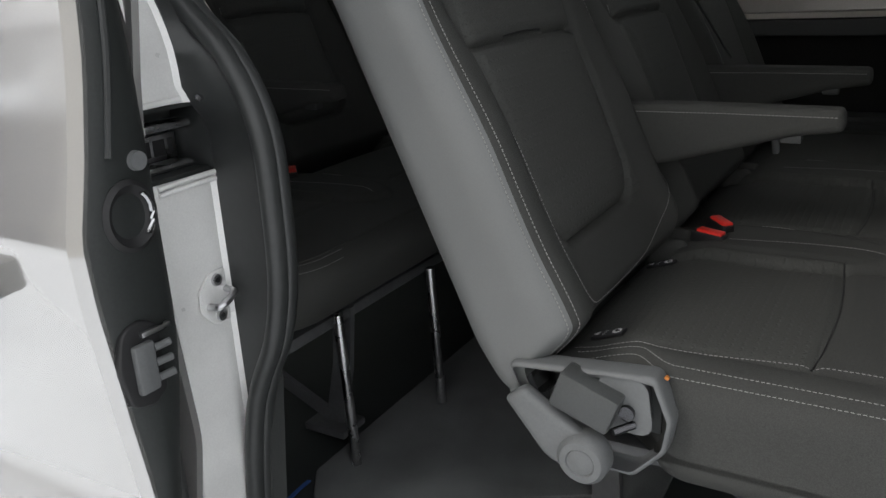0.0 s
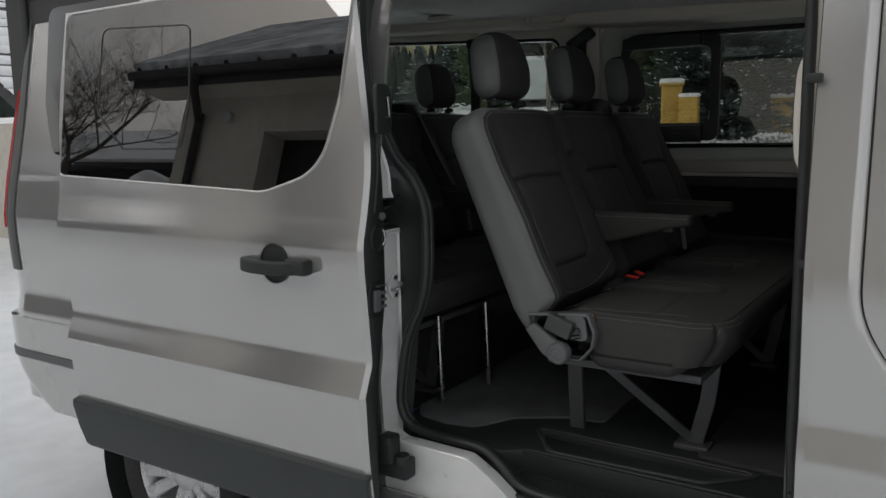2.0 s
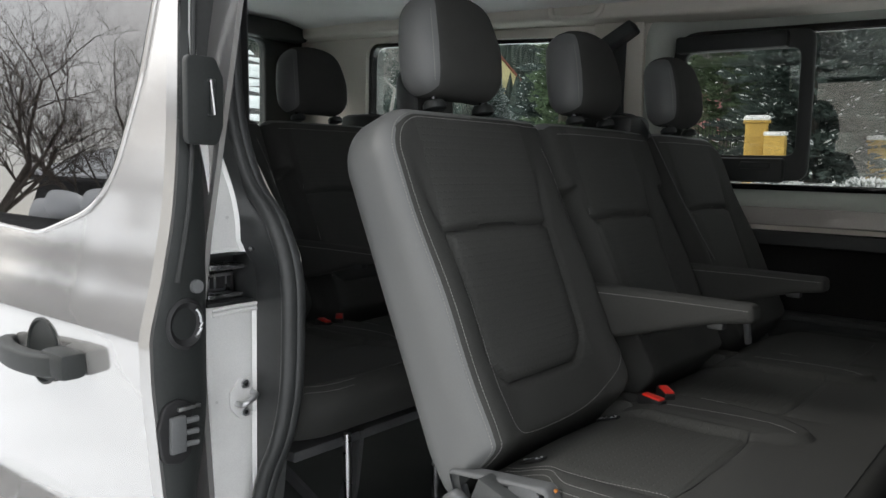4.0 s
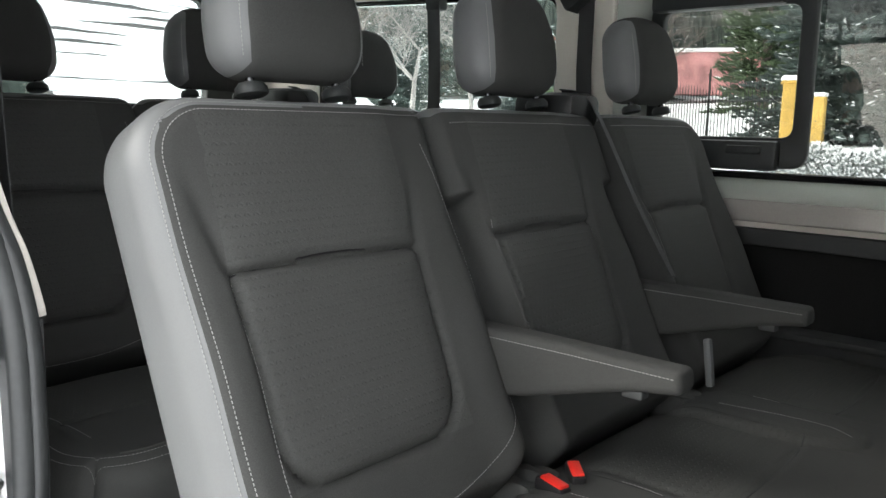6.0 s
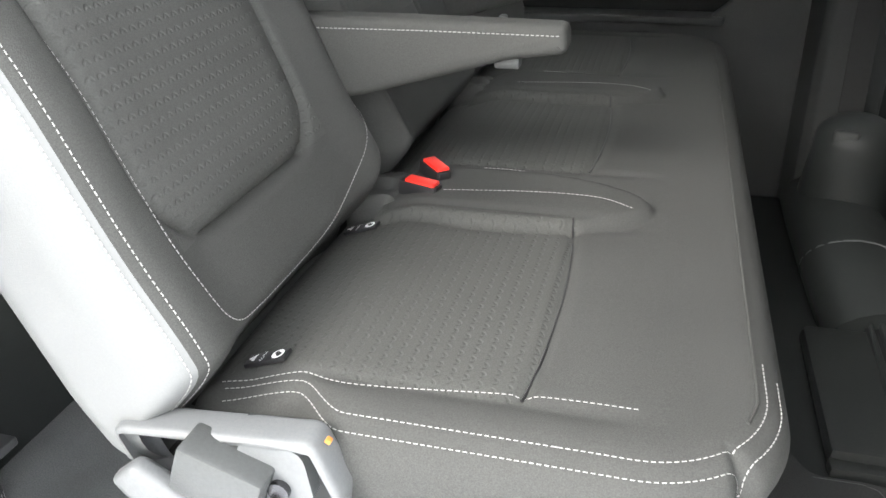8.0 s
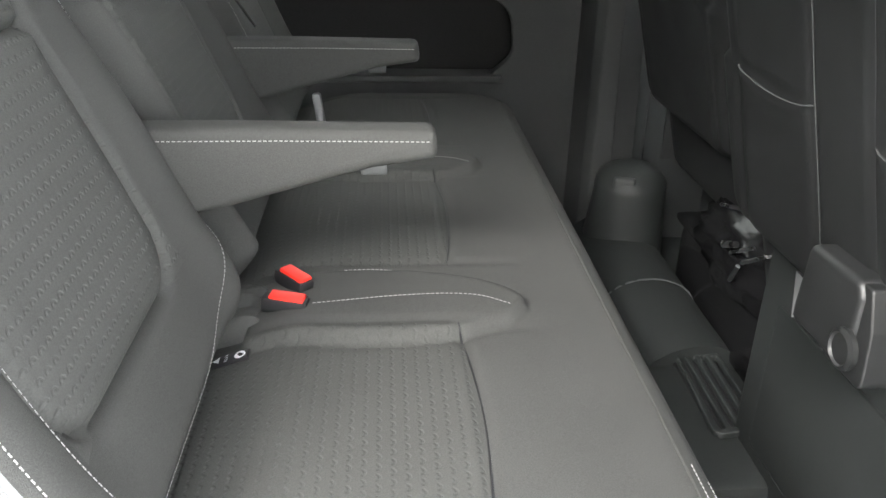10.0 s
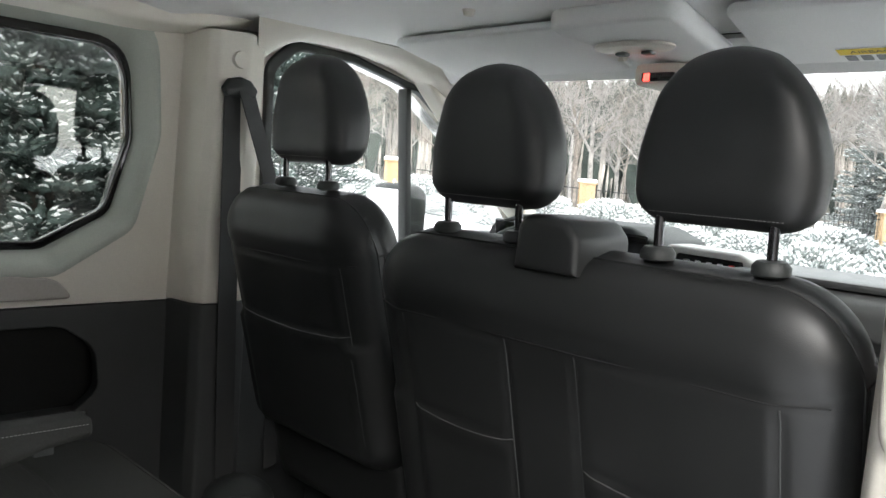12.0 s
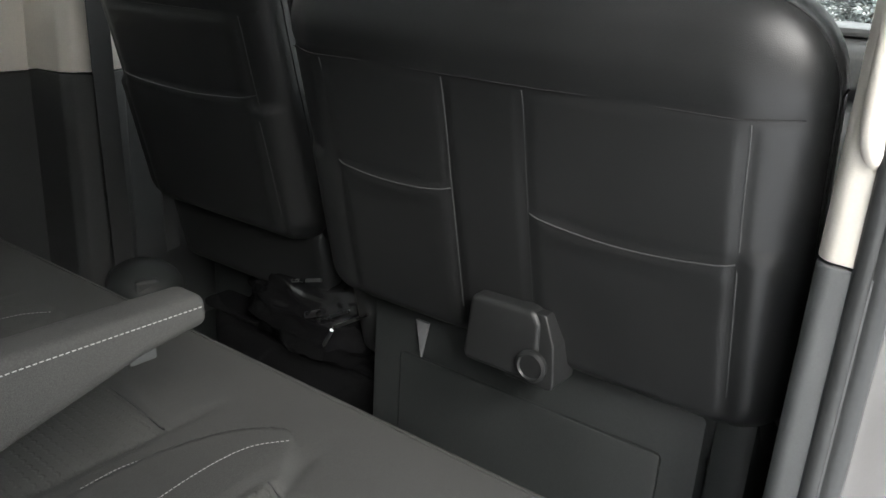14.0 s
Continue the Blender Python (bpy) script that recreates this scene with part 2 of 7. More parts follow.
def sweep(bm, path, prof, up=(0, 0, 1), closed=False):
    """Sweeps a closed 2D profile (side, up) along the path; side is across path and up."""
    path = [Vector(p) for p in path]
    up = Vector(up)
    rings = []
    n = len(path)
    for i, p in enumerate(path):
        a = path[i - 1] if (i > 0 or closed) else p
        b = path[(i + 1) % n] if (i < n - 1 or closed) else p
        t = (b - a).normalized()
        s = t.cross(up)
        s = s.normalized() if s.length > 1e-6 else Vector((1, 0, 0))
        u = s.cross(t)
        rings.append([bm.verts.new(p + s * x + u * y) for x, y in prof])
    k = len(prof)
    for i in range(n if closed else n - 1):
        r, q = rings[i], rings[(i + 1) % n]
        for j in range(k):
            bm.faces.new((r[j], r[(j + 1) % k], q[(j + 1) % k], q[j]))
    if not closed:
        bm.faces.new(rings[0])
        bm.faces.new(rings[-1])
    return bm


def circle(r, n=8, ry=None):
    ry = r if ry is None else ry
    return [(r * math.cos(i * 2 * math.pi / n), ry * math.sin(i * 2 * math.pi / n)) for i in range(n)]


def tube(bm, pts, r, n=8, up=(0.13, 0.21, 0.97), closed=False):
    return sweep(bm, pts, circle(r, n), up, closed)


def round_poly(pts, r, n=6):
    """Rounds the corners of a closed 2D polygon; r may be one radius or one for each corner."""
    out = []
    k = len(pts)
    for i, p in enumerate(pts):
        rad = r[i] if isinstance(r, (list, tuple)) else r
        p, a, b = Vector(p), Vector(pts[i - 1]), Vector(pts[(i + 1) % k])
        if rad <= 0:
            out.append(tuple(p))
            continue
        ua, ub = (a - p).normalized(), (b - p).normalized()
        ang = ua.angle(ub)
        d = min(rad / math.tan(ang / 2), (a - p).length * 0.49, (b - p).length * 0.49)
        s, e = p + ua * d, p + ub * d
        for j in range(n + 1):
            t = j / n
            out.append(tuple((1 - t) ** 2 * s + 2 * t * (1 - t) * p + t * t * e))
    return out


def plate(outlines, depth, bevel=0.0, m=None):
    """A flat plate of the outer outline, with the other outlines as holes; z from 0 to depth."""
    cu = bpy.data.curves.new("plate", 'CURVE')
    cu.dimensions, cu.fill_mode = '2D', 'BOTH'
    cu.extrude, cu.bevel_depth, cu.bevel_resolution = depth / 2 - bevel, bevel, 2 if bevel else 0
    cu.offset = -bevel
    for o in outlines:
        sp = cu.splines.new('POLY')
        sp.points.add(len(o) - 1)
        for q, c in zip(sp.points, o):
            q.co = (c[0], c[1], 0, 1)
        sp.use_cyclic_u = True
    ob = bpy.data.objects.new("plate", cu)
    me = bpy.data.meshes.new_from_object(ob)
    bm = bmesh.new()
    bm.from_mesh(me)
    bpy.data.objects.remove(ob)
    bpy.data.curves.remove(cu)
    bpy.data.meshes.remove(me)
    bmesh.ops.remove_doubles(bm, verts=bm.verts, dist=1e-5)
    mm = Matrix.Translation((0, 0, depth / 2))
    bmesh.ops.transform(bm, matrix=(m @ mm) if m is not None else mm, verts=bm.verts)
    return bm


def xz(y, out=-1):
    """Plane whose local x, y are the world's x, z, at the depth y; the plate grows towards -y (out=-1) or +y."""
    return Matrix(((1, 0, 0, 0), (0, 0, out, y), (0, 1, 0, 0), (0, 0, 0, 1)))


def yz(x, out=1):
    """Local x, y are the world's y, z at the depth x; the plate grows along x times out."""
    return Matrix(((0, 0, out, x), (1, 0, 0, 0), (0, 1, 0, 0), (0, 0, 0, 1)))


def rbox(size, r, step, deform=None, pick=None):
    """A padded slab: a rounded box on a fine grid about the origin, bent by deform(u, v, w) -> (u, v, w)."""
    H = [s / 2 for s in size]
    N = [max(2, round(s / step)) for s in size]
    bm = bmesh.new()
    seen = {}

    def vert(i, j, k):
        key = (i, j, k)
        if key not in seen:
            p = [(-1 + 2 * c / n) * h for c, n, h in zip((i, j, k), N, H)]
            c = [max(-(h - r), min(h - r, x)) for x, h in zip(p, H)]
            d = Vector([a - b for a, b in zip(p, c)])
            if d.length > 1e-9:
                m = max(abs(x) for x in d)
                d = d.normalized() * m
            q = [a + b for a, b in zip(c, d)]
            seen[key] = bm.verts.new(deform(*q) if deform else q)
        return seen[key]
    for ax in range(3):
        b, c = (ax + 1) % 3, (ax + 2) % 3
        for s in (0, N[ax]):
            for i in range(N[b]):
                for j in range(N[c]):
                    q = []
                    for di, dj in ((0, 0), (1, 0), (1, 1), (0, 1)):
                        k = [0, 0, 0]
                        k[ax], k[b], k[c] = s, i + di, j + dj
                        q.append(vert(*k))
                    f = bm.faces.new(q)
                    if pick:
                        mid = [0, 0, 0]
                        mid[ax] = (-1 + 2 * s / N[ax]) * H[ax]
                        mid[b] = (-1 + 2 * (i + .5) / N[b]) * H[b]
                        mid[c] = (-1 + 2 * (j + .5) / N[c]) * H[c]
                        f.material_index = pick(*mid)
    return bm


def thicken(bm, t):
    """Turns an open sheet into a closed shell of the thickness t, behind the sheet."""
    bm.normal_update()
    front = bm.faces[:]
    rim = [e for e in bm.edges if len(e.link_faces) == 1]
    back = {v: bm.verts.new(v.co - v.normal * t) for f in front for v in f.verts}
    for f in front:
        bm.faces.new([back[v] for v in reversed(f.verts)])
    for e in rim:
        a, b = e.verts
        bm.faces.new((a, b, back[b], back[a]))
    return bm


def bump1(x, w):
    """A smooth bell of half-width w."""
    return math.exp(-(x / w) ** 2)


def step1(x, a, b):
    t = max(0.0, min(1.0, (x - a) / (b - a)))
    return t * t * (3 - 2 * t)


def dashes(bm, pts, normal_of, length=0.0036, gap=0.0020, width=0.0006, high=0.0005):
    """Stitches: small raised bars along a line of 3D points."""
    pts = [Vector(p) for p in pts]
    total = [0.0]
    for a, b in zip(pts, pts[1:]):
        total.append(total[-1] + (b - a).length)

    def at(s):
        for i in range(len(total) - 1):
            if s <= total[i + 1]:
                f = (s - total[i]) / max(1e-9, total[i + 1] - total[i])
                return pts[i].lerp(pts[i + 1], f)
        return pts[-1]
    s = 0.0
    while s + length < total[-1]:
        a, b = at(s), at(s + length)
        n = normal_of((a + b) / 2).normalized()
        t = (b - a).normalized()
        c = t.cross(n).normalized() * width
        h = n * high
        v = [bm.verts.new(x) for x in (a - c, a + c, b + c, b - c, a - c * .5 + h, a + c * .5 + h, b + c * .5 + h, b - c * .5 + h)]
        for q in ((4, 5, 6, 7), (0, 1, 5, 4), (1, 2, 6, 5), (2, 3, 7, 6), (3, 0, 4, 7)):
            bm.faces.new([v[i] for i in q])
        s += length + gap
    return bm

# ---- placing helpers: parts are written in world places ----
WORLD = {}
FLOOR = 0.62


def group(name, label, category, at, grp="", kind=""):
    ob = thing(name, label, category, at, grp, kind)
    WORLD[ob] = Matrix.Translation(at)
    return ob


def piece(name, bm, material, parent, label="", m=None, smooth=True, angle=40):
    """A part whose mesh (or pose m) is given in world coordinates."""
    m = Matrix.Identity(4) if m is None else m
    ob = part(name, bm, material, parent, label, WORLD[parent].inverted() @ m, smooth, angle)
    if name == "stitching":
        ob["kind"] = "stuff"
    WORLD[ob] = m
    return ob


def back_pose(x, y, z, lean):
    s, c = math.sin(radians(lean)), math.cos(radians(lean))
    return Matrix(((0, -s, c, x), (1, 0, 0, y), (0, c, s, z), (0, 0, 0, 1)))


def corner(du, dv, rr, R):
    """Rounds a box corner of edge radius R to the larger radius rr: distance from its middle, and the scale of du, dv."""
    a, b = du - (rr - R), dv - (rr - R)
    m = rr - R + math.hypot(a, b) if a > 0 and b > 0 else max(du, dv)
    return m, (m / math.hypot(du, dv) if du > 0 and dv > 0 else 1.0)


def panel_sdf(u, v, cu, cv, hu, hv, rt, rb):
    r = rt if v > cv else rb
    qx, qy = abs(u - cu) - (hu - r), abs(v - cv) - (hv - r)
    return math.hypot(max(qx, 0), max(qy, 0)) + min(max(qx, qy), 0) - r


# ---- rear passenger benches ----
def back_features(wide, recess, pc, ph, edges):
    """Relief of a seat back's front: side bolsters, an upper and a lower cushion panel, armrest slots, and
    lower corners that round away towards the cushion; pc, ph: middle and half-width of the lower panel."""
    def feat(u, v):
        top = 0.092 + 0.012 * (1 - min(1, ((u - pc) / ph) ** 2))
        q = u - pc + (0.010 * (0.1 - v) / 0.26 if u > pc else 0)
        d = panel_sdf(q, v, 0, -0.035, ph, 0.134, 0.010, 0.066)
        d = max(d, v - top)
        h = 0.008 * step1(-d, 0, 0.045) - 0.013 * bump1(d, 0.0055)
        rim = panel_sdf(u, v, 0, 0.10, wide / 2 + 0.002, 0.358, 0.02, 0.115)
        low = -0.252 - v
        h -= 0.095 * step1(max(rim, low) if (u > 0 or not edges[0]) else low, -0.006, 0.06)
        if v > top:
            side = ph + 0.22 * (v - top)
            fade = step1(0.20 - v, -0.03, 0.08)
            h += -0.009 * bump1(abs(u - pc) - side, 0.010) * fade
            h += 0.004 * step1(side - abs(u - pc), 0, 0.06)
        h += 0.016 * bump1(abs(u) - 0.205, 0.045) * step1(0.16 - v, 0, 0.2)
        h += 0.008 * bump1(v + 0.24, 0.07)
        if recess:
            h -= 0.065 * step1(abs(u), wide / 2 - 0.062, wide / 2 - 0.05) * step1(0.17 - v, 0, 0.012)
        return h
    return feat


def seat_back(parent, y0, y1, x, z, lean, sides, recess=False, high=0.65, thick=0.125, pc=0.0, ph=0.157):
    wide = y1 - y0
    yc = (y0 + y1) / 2
    R = 0.042
    feat = back_features(wide, recess, pc, ph, sides)

    def deform(u, v, w):
        k = step1(w, 0.0, thick / 2 - 0.015)
        edge = 1 - (0.25 * step1(-v, high / 2 - 0.1, high / 2) if w < 0 else 0.0)
        rr = 0.095
        du, dv = max(0.0, abs(u) - (wide / 2 - rr)), max(0.0, v - (high / 2 - rr))
        if du > 0 and dv > 0 and (sides[0] if u < 0 else sides[1]):
            q = corner(du, dv, rr, R)[1]
            u, v = u - math.copysign(du * (1 - q), u), v - dv * (1 - q)
        return (u, v, w * edge + k * feat(u, v))

    def pick(u, v, w):
        du, dv = max(0.0, abs(u) - wide / 2 + 0.095), max(0.0, v - high / 2 + 0.095)
        if (sides[0] if u < 0 else sides[1]) and corner(du, dv, 0.095, R)[0] > 0.079:
            return 2
        if (sides[0] and u < -wide / 2 + 0.016) or (sides[1] and u > wide / 2 - 0.016) or w < -thick / 2 + 0.01 or v > high / 2 - 0.014:
            return 2
        if w < 0.01:
            return 2 if (sides[0] and u < -wide / 2 + 0.1) else 0
        if abs(u - pc) < ph and -0.168 < v < 0.30:
            return 1
        return 0
    M = back_pose(x, yc, z, lean)
    ob = piece("backrest", rbox((wide, high, thick), R, 0.006, deform, pick), [CLOTH, FAB_BACK, LEATHER], parent, "charcoal cloth backrest with grey leatherette sides", M, angle=80)

    def on(u, v):
        du, dv = max(0, abs(u) - (wide / 2 - R)), max(0, abs(v) - (high / 2 - R))
        w = thick / 2 - R + math.sqrt(max(0, R * R - du * du - dv * dv))
        return Vector(deform(u, v, w)) + Vector((0, 0, 0.0013))

    def nrm(p):
        e = 0.004
        a, b, c, d = on(p.x + e, p.y), on(p.x - e, p.y), on(p.x, p.y + e), on(p.x, p.y - e)
        return (a - b).cross(c - d)
    bm = bmesh.new()
    lines = []
    hw = wide / 2
    if sides[0]:
        for o in (0.0, 0.012):
            a, b, r = -hw + 0.016 + o, high / 2 - 0.016 - o, R - 0.016 - o
            side = [(a, -0.29 + (b - r + 0.29) * k / 60) for k in range(60)]
            bend = [(a + r - r * math.cos(k), b - r + r * math.sin(k)) for k in (math.pi / 24 * i for i in range(13))]
            lines.append(side + bend + [(a + r + (hw - 0.01 - a - r) * k / 60, b) for k in range(1, 61)])
        lines.append([(0.205, 0.25), (0.222, 0.168), (0.240, 0.0), (0.243, -0.06), (0.232, -0.156), (0.17, -0.218), (0.05, -0.25), (-0.104, -0.253), (-0.166, -0.239), (-0.182, -0.19), (-0.183, -0.083), (-0.173, 0.087)])
    else:
        lines.append([(-hw + 0.075, 0.12), (-hw + 0.07, -0.05), (-hw + 0.068, -0.16)])
        lines.append([(hw - 0.02, 0.286), (-hw + 0.01, 0.286)])
    for ln in lines:
        pts = [on(p.x, p.y) for p in smooth_path([(a, b, 0) for a, b in ln], 14 if len(ln) < 20 else 2)]
        dashes(bm, pts, nrm)
    piece("stitching", bm, THREAD, ob, "pale grey double stitching", M)
    line = [on(pc + q * ph, 0.092 + 0.012 * (1 - q ** 2)) - Vector((0, 0, 0.0006)) for q in (-0.99 + 0.0495 * i for i in range(41))]
    piece("seam", tube(bmesh.new(), line, 0.0016, 6), LABELB, ob, "dark sewn seam", M)
    return ob


def headrest(parent, x, y, z, lean, wide=0.245, high=0.215, thick=0.105, front=None, side=None, post=0.075, drop=0.05, back=0.0):
    """z is the height of its underside; the posts go down into the seat back."""
    M = back_pose(x, y, z, lean) @ pose(0, high / 2, 0)

    def deform(u, v, w):
        t = (v + high / 2) / high
        k = 1 - (0.24 if front is None else 0.36) * max(0, t - 0.35) ** 1.6 / 0.5 + 0.03 * math.sin(math.pi * t)
        bow = -0.012 * (u / (wide / 2)) ** 2
        return (u * k, v - (0.010 if front is None else 0.026) * (abs(u) / (wide / 2)) ** 2 * t, w * (1 - 0.22 * abs(t - 0.45)) + bow + 0.008 * math.sin(t * 3))

    def pick(u, v, w):
        return 1 if abs(u) > wide / 2 - 0.022 else 0
    ob = piece("headrest", rbox((wide, high, thick), 0.046, 0.011, deform, pick), [front or CLOTH, side or LEATHER], parent, "rounded dark headrest", M, angle=80)
    bm = bmesh.new()
    for s in (-1, 1):
        pts = [Vector(deform(s * (wide / 2 - 0.02), v, thick / 2 - 0.012)) + Vector((s * 0.004, 0, 0.001)) for v in (x_ * high / 2 for x_ in (-0.78, -0.5, -0.2, 0.1, 0.4, 0.6))]
        dashes(bm, smooth_path(pts, 8), lambda p, s=s: Vector((s * 0.4, 0, 1)))
    if front is not None:
        pts = [Vector((u, -high / 2 + 0.016 - 0.010 * 0, -thick / 2 + 0.004)) for u in (-0.09, -0.03, 0.03, 0.09)]
        dashes(bm, pts, lambda p: Vector((0, 0, -1)), 0.003, 0.002, 0.00035, 0.0004)
    piece("stitching", bm, THREAD, ob, "pale stitching", M)
    for s in (-1, 1):
        p = Vector((s * post, -high / 2 + 0.03, -back))
        q = Vector((s * post, -high / 2 - drop, -back))
        piece("post", cyl(bmesh.new(), M @ p, M @ q, 0.0062, n=12), CHROME, ob, "dark chrome post")
        c0, c1 = M @ (q + Vector((0, -0.012, 0))), M @ (q + Vector((0, 0.010, 0)))
        col = bmesh.new()
        lathe(col, [(0.017, 0), (0.022, 0.003), (0.022, 0.012), (0.017, 0.018), (0.008, 0.019)], 20, Matrix.Translation(c0) @ (c1 - c0).to_track_quat('Z', 'Y').to_matrix().to_4x4())
        piece("collar", col, BLACKP, ob, "black plastic collar")
    return ob


def armrest(parent, y0, y1):
    prof = round_poly([(0.33, 1.250), (0.45, 1.2505), (0.668, 1.248), (0.671, 1.216), (0.60, 1.206), (0.43, 1.158), (0.34, 1.140)], [0.0, 0.05, 0.012, 0.012, 0.03, 0.03, 0], 5)
    bm = plate([prof], y1 - y0, 0.011, xz(y1, -1))
    ob = piece("armrest", bm, CLOTH, parent, "charcoal cloth armrest folded down")
    st = bmesh.new()
    dashes(st, [(0.36, y0 - 0.0004, 1.2375), (0.5, y0 - 0.0004, 1.2385), (0.661, y0 - 0.0004, 1.2375)], lambda p: Vector((0, -1, 0.2)))
    piece("stitching", st, THREAD, ob, "pale stitching")
    clip = bbox((0.585, y0 + 0.008, 1.196), (0.615, y0 + 0.03, 1.210), 0.003)
    piece("clip", clip, DARKP, ob)
    return ob


SEATS = [(-0.775, -0.272), (-0.272, 0.245), (0.245, 0.745)]


def cushion_relief(x, y):
    """Height of the seat cushion's top against its flat form."""
    h = -0.03 * step1(0.52 - x, 0, 0.12)
    for (a, b) in SEATS:
        c = (a + b) / 2
        if a < y <= b:
            curve = 0.692 + 0.012 * (1 - ((y - c) / 0.17) ** 2)
            fade = step1(0.168 - abs(y - c), 0, 0.01)
            h -= 0.006 * bump1(x - curve, 0.0055) * fade
            h += 0.006 * bump1((y - c) / 0.2, 0.8) * step1(0.84 - x, 0, 0.1)
            inner = 0.17
            h -= 0.004 * bump1(abs(y - c) - inner, 0.008) * step1(x, 0.42, 0.46) * step1(0.80 - x, 0, 0.06)
    for cy in (-0.302, 0.205):
        wv = 0.086 * math.sqrt(max(0.0, 1 - (max(0, x - 0.60) / 0.178) ** 2)) - 0.012 * step1(0.60 - x, 0, 0.16) if x < 0.778 else 0
        if wv > 0 and x > 0.45:
            d = wv - abs(y - cy)
            h += 0.013 * step1(d, -0.004, 0.014)
            h -= 0.003 * bump1(d, 0.006)
    return h


def seat_cushion(parent):
    L, Wd, T = 0.515, 1.504, 0.165
    cx, cy, cz = 0.6475, -0.0065, 1.032 - T / 2

    def deform(u, v, w):
        x, y = cx + u, cy + v
        k = step1(w, 0.0, T / 2 - 0.02)
        inset = 0.042 * step1(0.56 - x, 0, 0.06)
        for s in (-1, 1):
            e = step1(s * v, Wd / 2 - 0.10, Wd / 2)
            v -= s * e * inset
        rr = 0.125
        du, dv = max(0.0, u - (L / 2 - rr)), max(0.0, abs(v) - (Wd / 2 - rr))
        if du > 0 and dv > 0:
            q = max(du, dv) / math.hypot(du, dv)
            u, v = u - du * (1 - q), v - math.copysign(dv * (1 - q), v)
        under = 0.014 + 0.036 * step1(u, 0.1, 0.25) if w < -0.03 else 0
        lift = 0.045 * step1(0.58 - x, 0, 0.1) if w < -0.03 else 0
        return (u - 0.06 * step1(-w, -0.05, T / 2) * step1(u, 0.05, 0.25), v, w + k * cushion_relief(x, cy + v) + under + lift)

    def pick(u, v, w):
        x, y = cx + u, cy + v
        if w < T / 2 - 0.03:
            return 0
        for a, b in SEATS:
            if abs(y - (a + b) / 2) < 0.168 and x < 0.70:
                return 1
        return 0
    M = Matrix.Translation((cx, cy, cz))
    ob = piece("seat_cushion", rbox((L, Wd, T), 0.040, 0.0066, deform, pick), [CLOTH, FAB_SEAT], parent, "charcoal cloth seat cushion with dimpled panels", M, angle=80)

    def on(x, y):
        u, v = x - cx, y - cy
        R = 0.040
        du, dv = max(0, abs(u) - (L / 2 - R)), max(0, abs(v) - (Wd / 2 - R))
        w = T / 2 - R + math.sqrt(max(0, R * R - du * du - dv * dv))
        return Vector(deform(u, v, w)) + Vector((0, 0, 0.0006))

    def stitch(pts, n=12):
        bm = bmesh.new()
        loc = [on(p.x, p.y) for p in smooth_path([(a, b, 0) for a, b in pts], n)]
        dashes(bm, loc, lambda p: Vector((0, 0, 1)))
        piece("stitching", bm, THREAD, ob, "pale grey stitching", M)
    for o in (0.0, 0.012):
        arc = [(0.72 + (0.1745 - o) * k / 24, -0.747 + o) for k in range(1, 25)] + [(0.8945 - o, -0.747 + o + 0.006 * k) for k in range(1, 26)]
        stitch([(0.43, -0.747 + o), (0.55, -0.747 + o), (0.62, -0.747 + o), (0.72, -0.747 + o)] + arc, 16)
    seam = bmesh.new()
    tube(seam, [on(0.875, y) for y in (-0.68 + 0.03 * i for i in range(46))], 0.0016, 6)
    piece("edge_seam", seam, CLOTH, ob, "", M)
    stitch([(0.424, -0.722), (0.50, -0.716), (0.57, -0.697), (0.694, -0.684), (0.785, -0.681)])
    for cy_ in (-0.302, 0.205):
        stitch([(0.527, cy_ - 0.012), (0.638, cy_ + 0.006), (0.715, cy_ + 0.005), (0.761, cy_ - 0.022)])
        stitch([(0.56, cy_ + 0.072), (0.66, cy_ + 0.079), (0.735, cy_ + 0.058)])
    # dark seam threads across each seat
    for a, b in SEATS:
        c = (a + b) / 2
        pts = [on(0.692 + 0.012 * (1 - (q / 0.17) ** 2), c + q) + Vector((0, 0, 0.0004)) for q in (-0.165 + 0.011 * i for i in range(31))]
        piece("seam", tube(bmesh.new(), pts, 0.0013, 6), LABELB, ob, "dark sewn seam", M)
    # anchor labels with an arrow, a word and a round sign
    for x, y in ((0.459, -0.672), (0.442, -0.384)):
        e = 0.02
        za, zb = on(x - e, y).z, on(x + e, y).z
        LM = M @ Matrix.Translation(on(x, y) + Vector((0, 0, 0.0042))) @ pose(0, 0, 0, 0, -math.degrees(math.atan2(zb - za, 2 * e)), 0) @ Matrix.Diagonal((0.68, 0.72, 0.8, 1))
        lab = piece("anchor_label", bbox((-0.032, -0.0115, -0.004), (0.032, 0.0115, 0.0012), 0.0008), LABELB, ob, "black woven child-seat anchor label", LM)
        pr = bmesh.new()
        pr.faces.new([pr.verts.new(p) for p in ((-0.029, 0, 0.0018), (-0.017, -0.0085, 0.0018), (-0.017, 0.0085, 0.0018))])
        piece("arrow", pr, WHITE, lab, "white arrow", LM)
        piece("round_sign", cyl(bmesh.new(), (0.018, 0, 0.001), (0.018, 0, 0.0018), 0.0092, n=22), WHITE, lab, "white round sign", LM)
        fig = bmesh.new()
        cyl(fig, (0.0165, 0.002, 0.0016), (0.0165, 0.002, 0.0022), 0.0032, n=12)
        cyl(fig, (0.0205, -0.002, 0.0016), (0.0205, -0.002, 0.0022), 0.0042, n=12)
        piece("sign_figure", fig, LABELB, lab, "dark pictogram", LM)
        fc = bpy.data.curves.new("word", 'FONT')
        fc.body, fc.size, fc.align_x, fc.align_y = "ISOFIX", 0.0072, 'CENTER', 'CENTER'
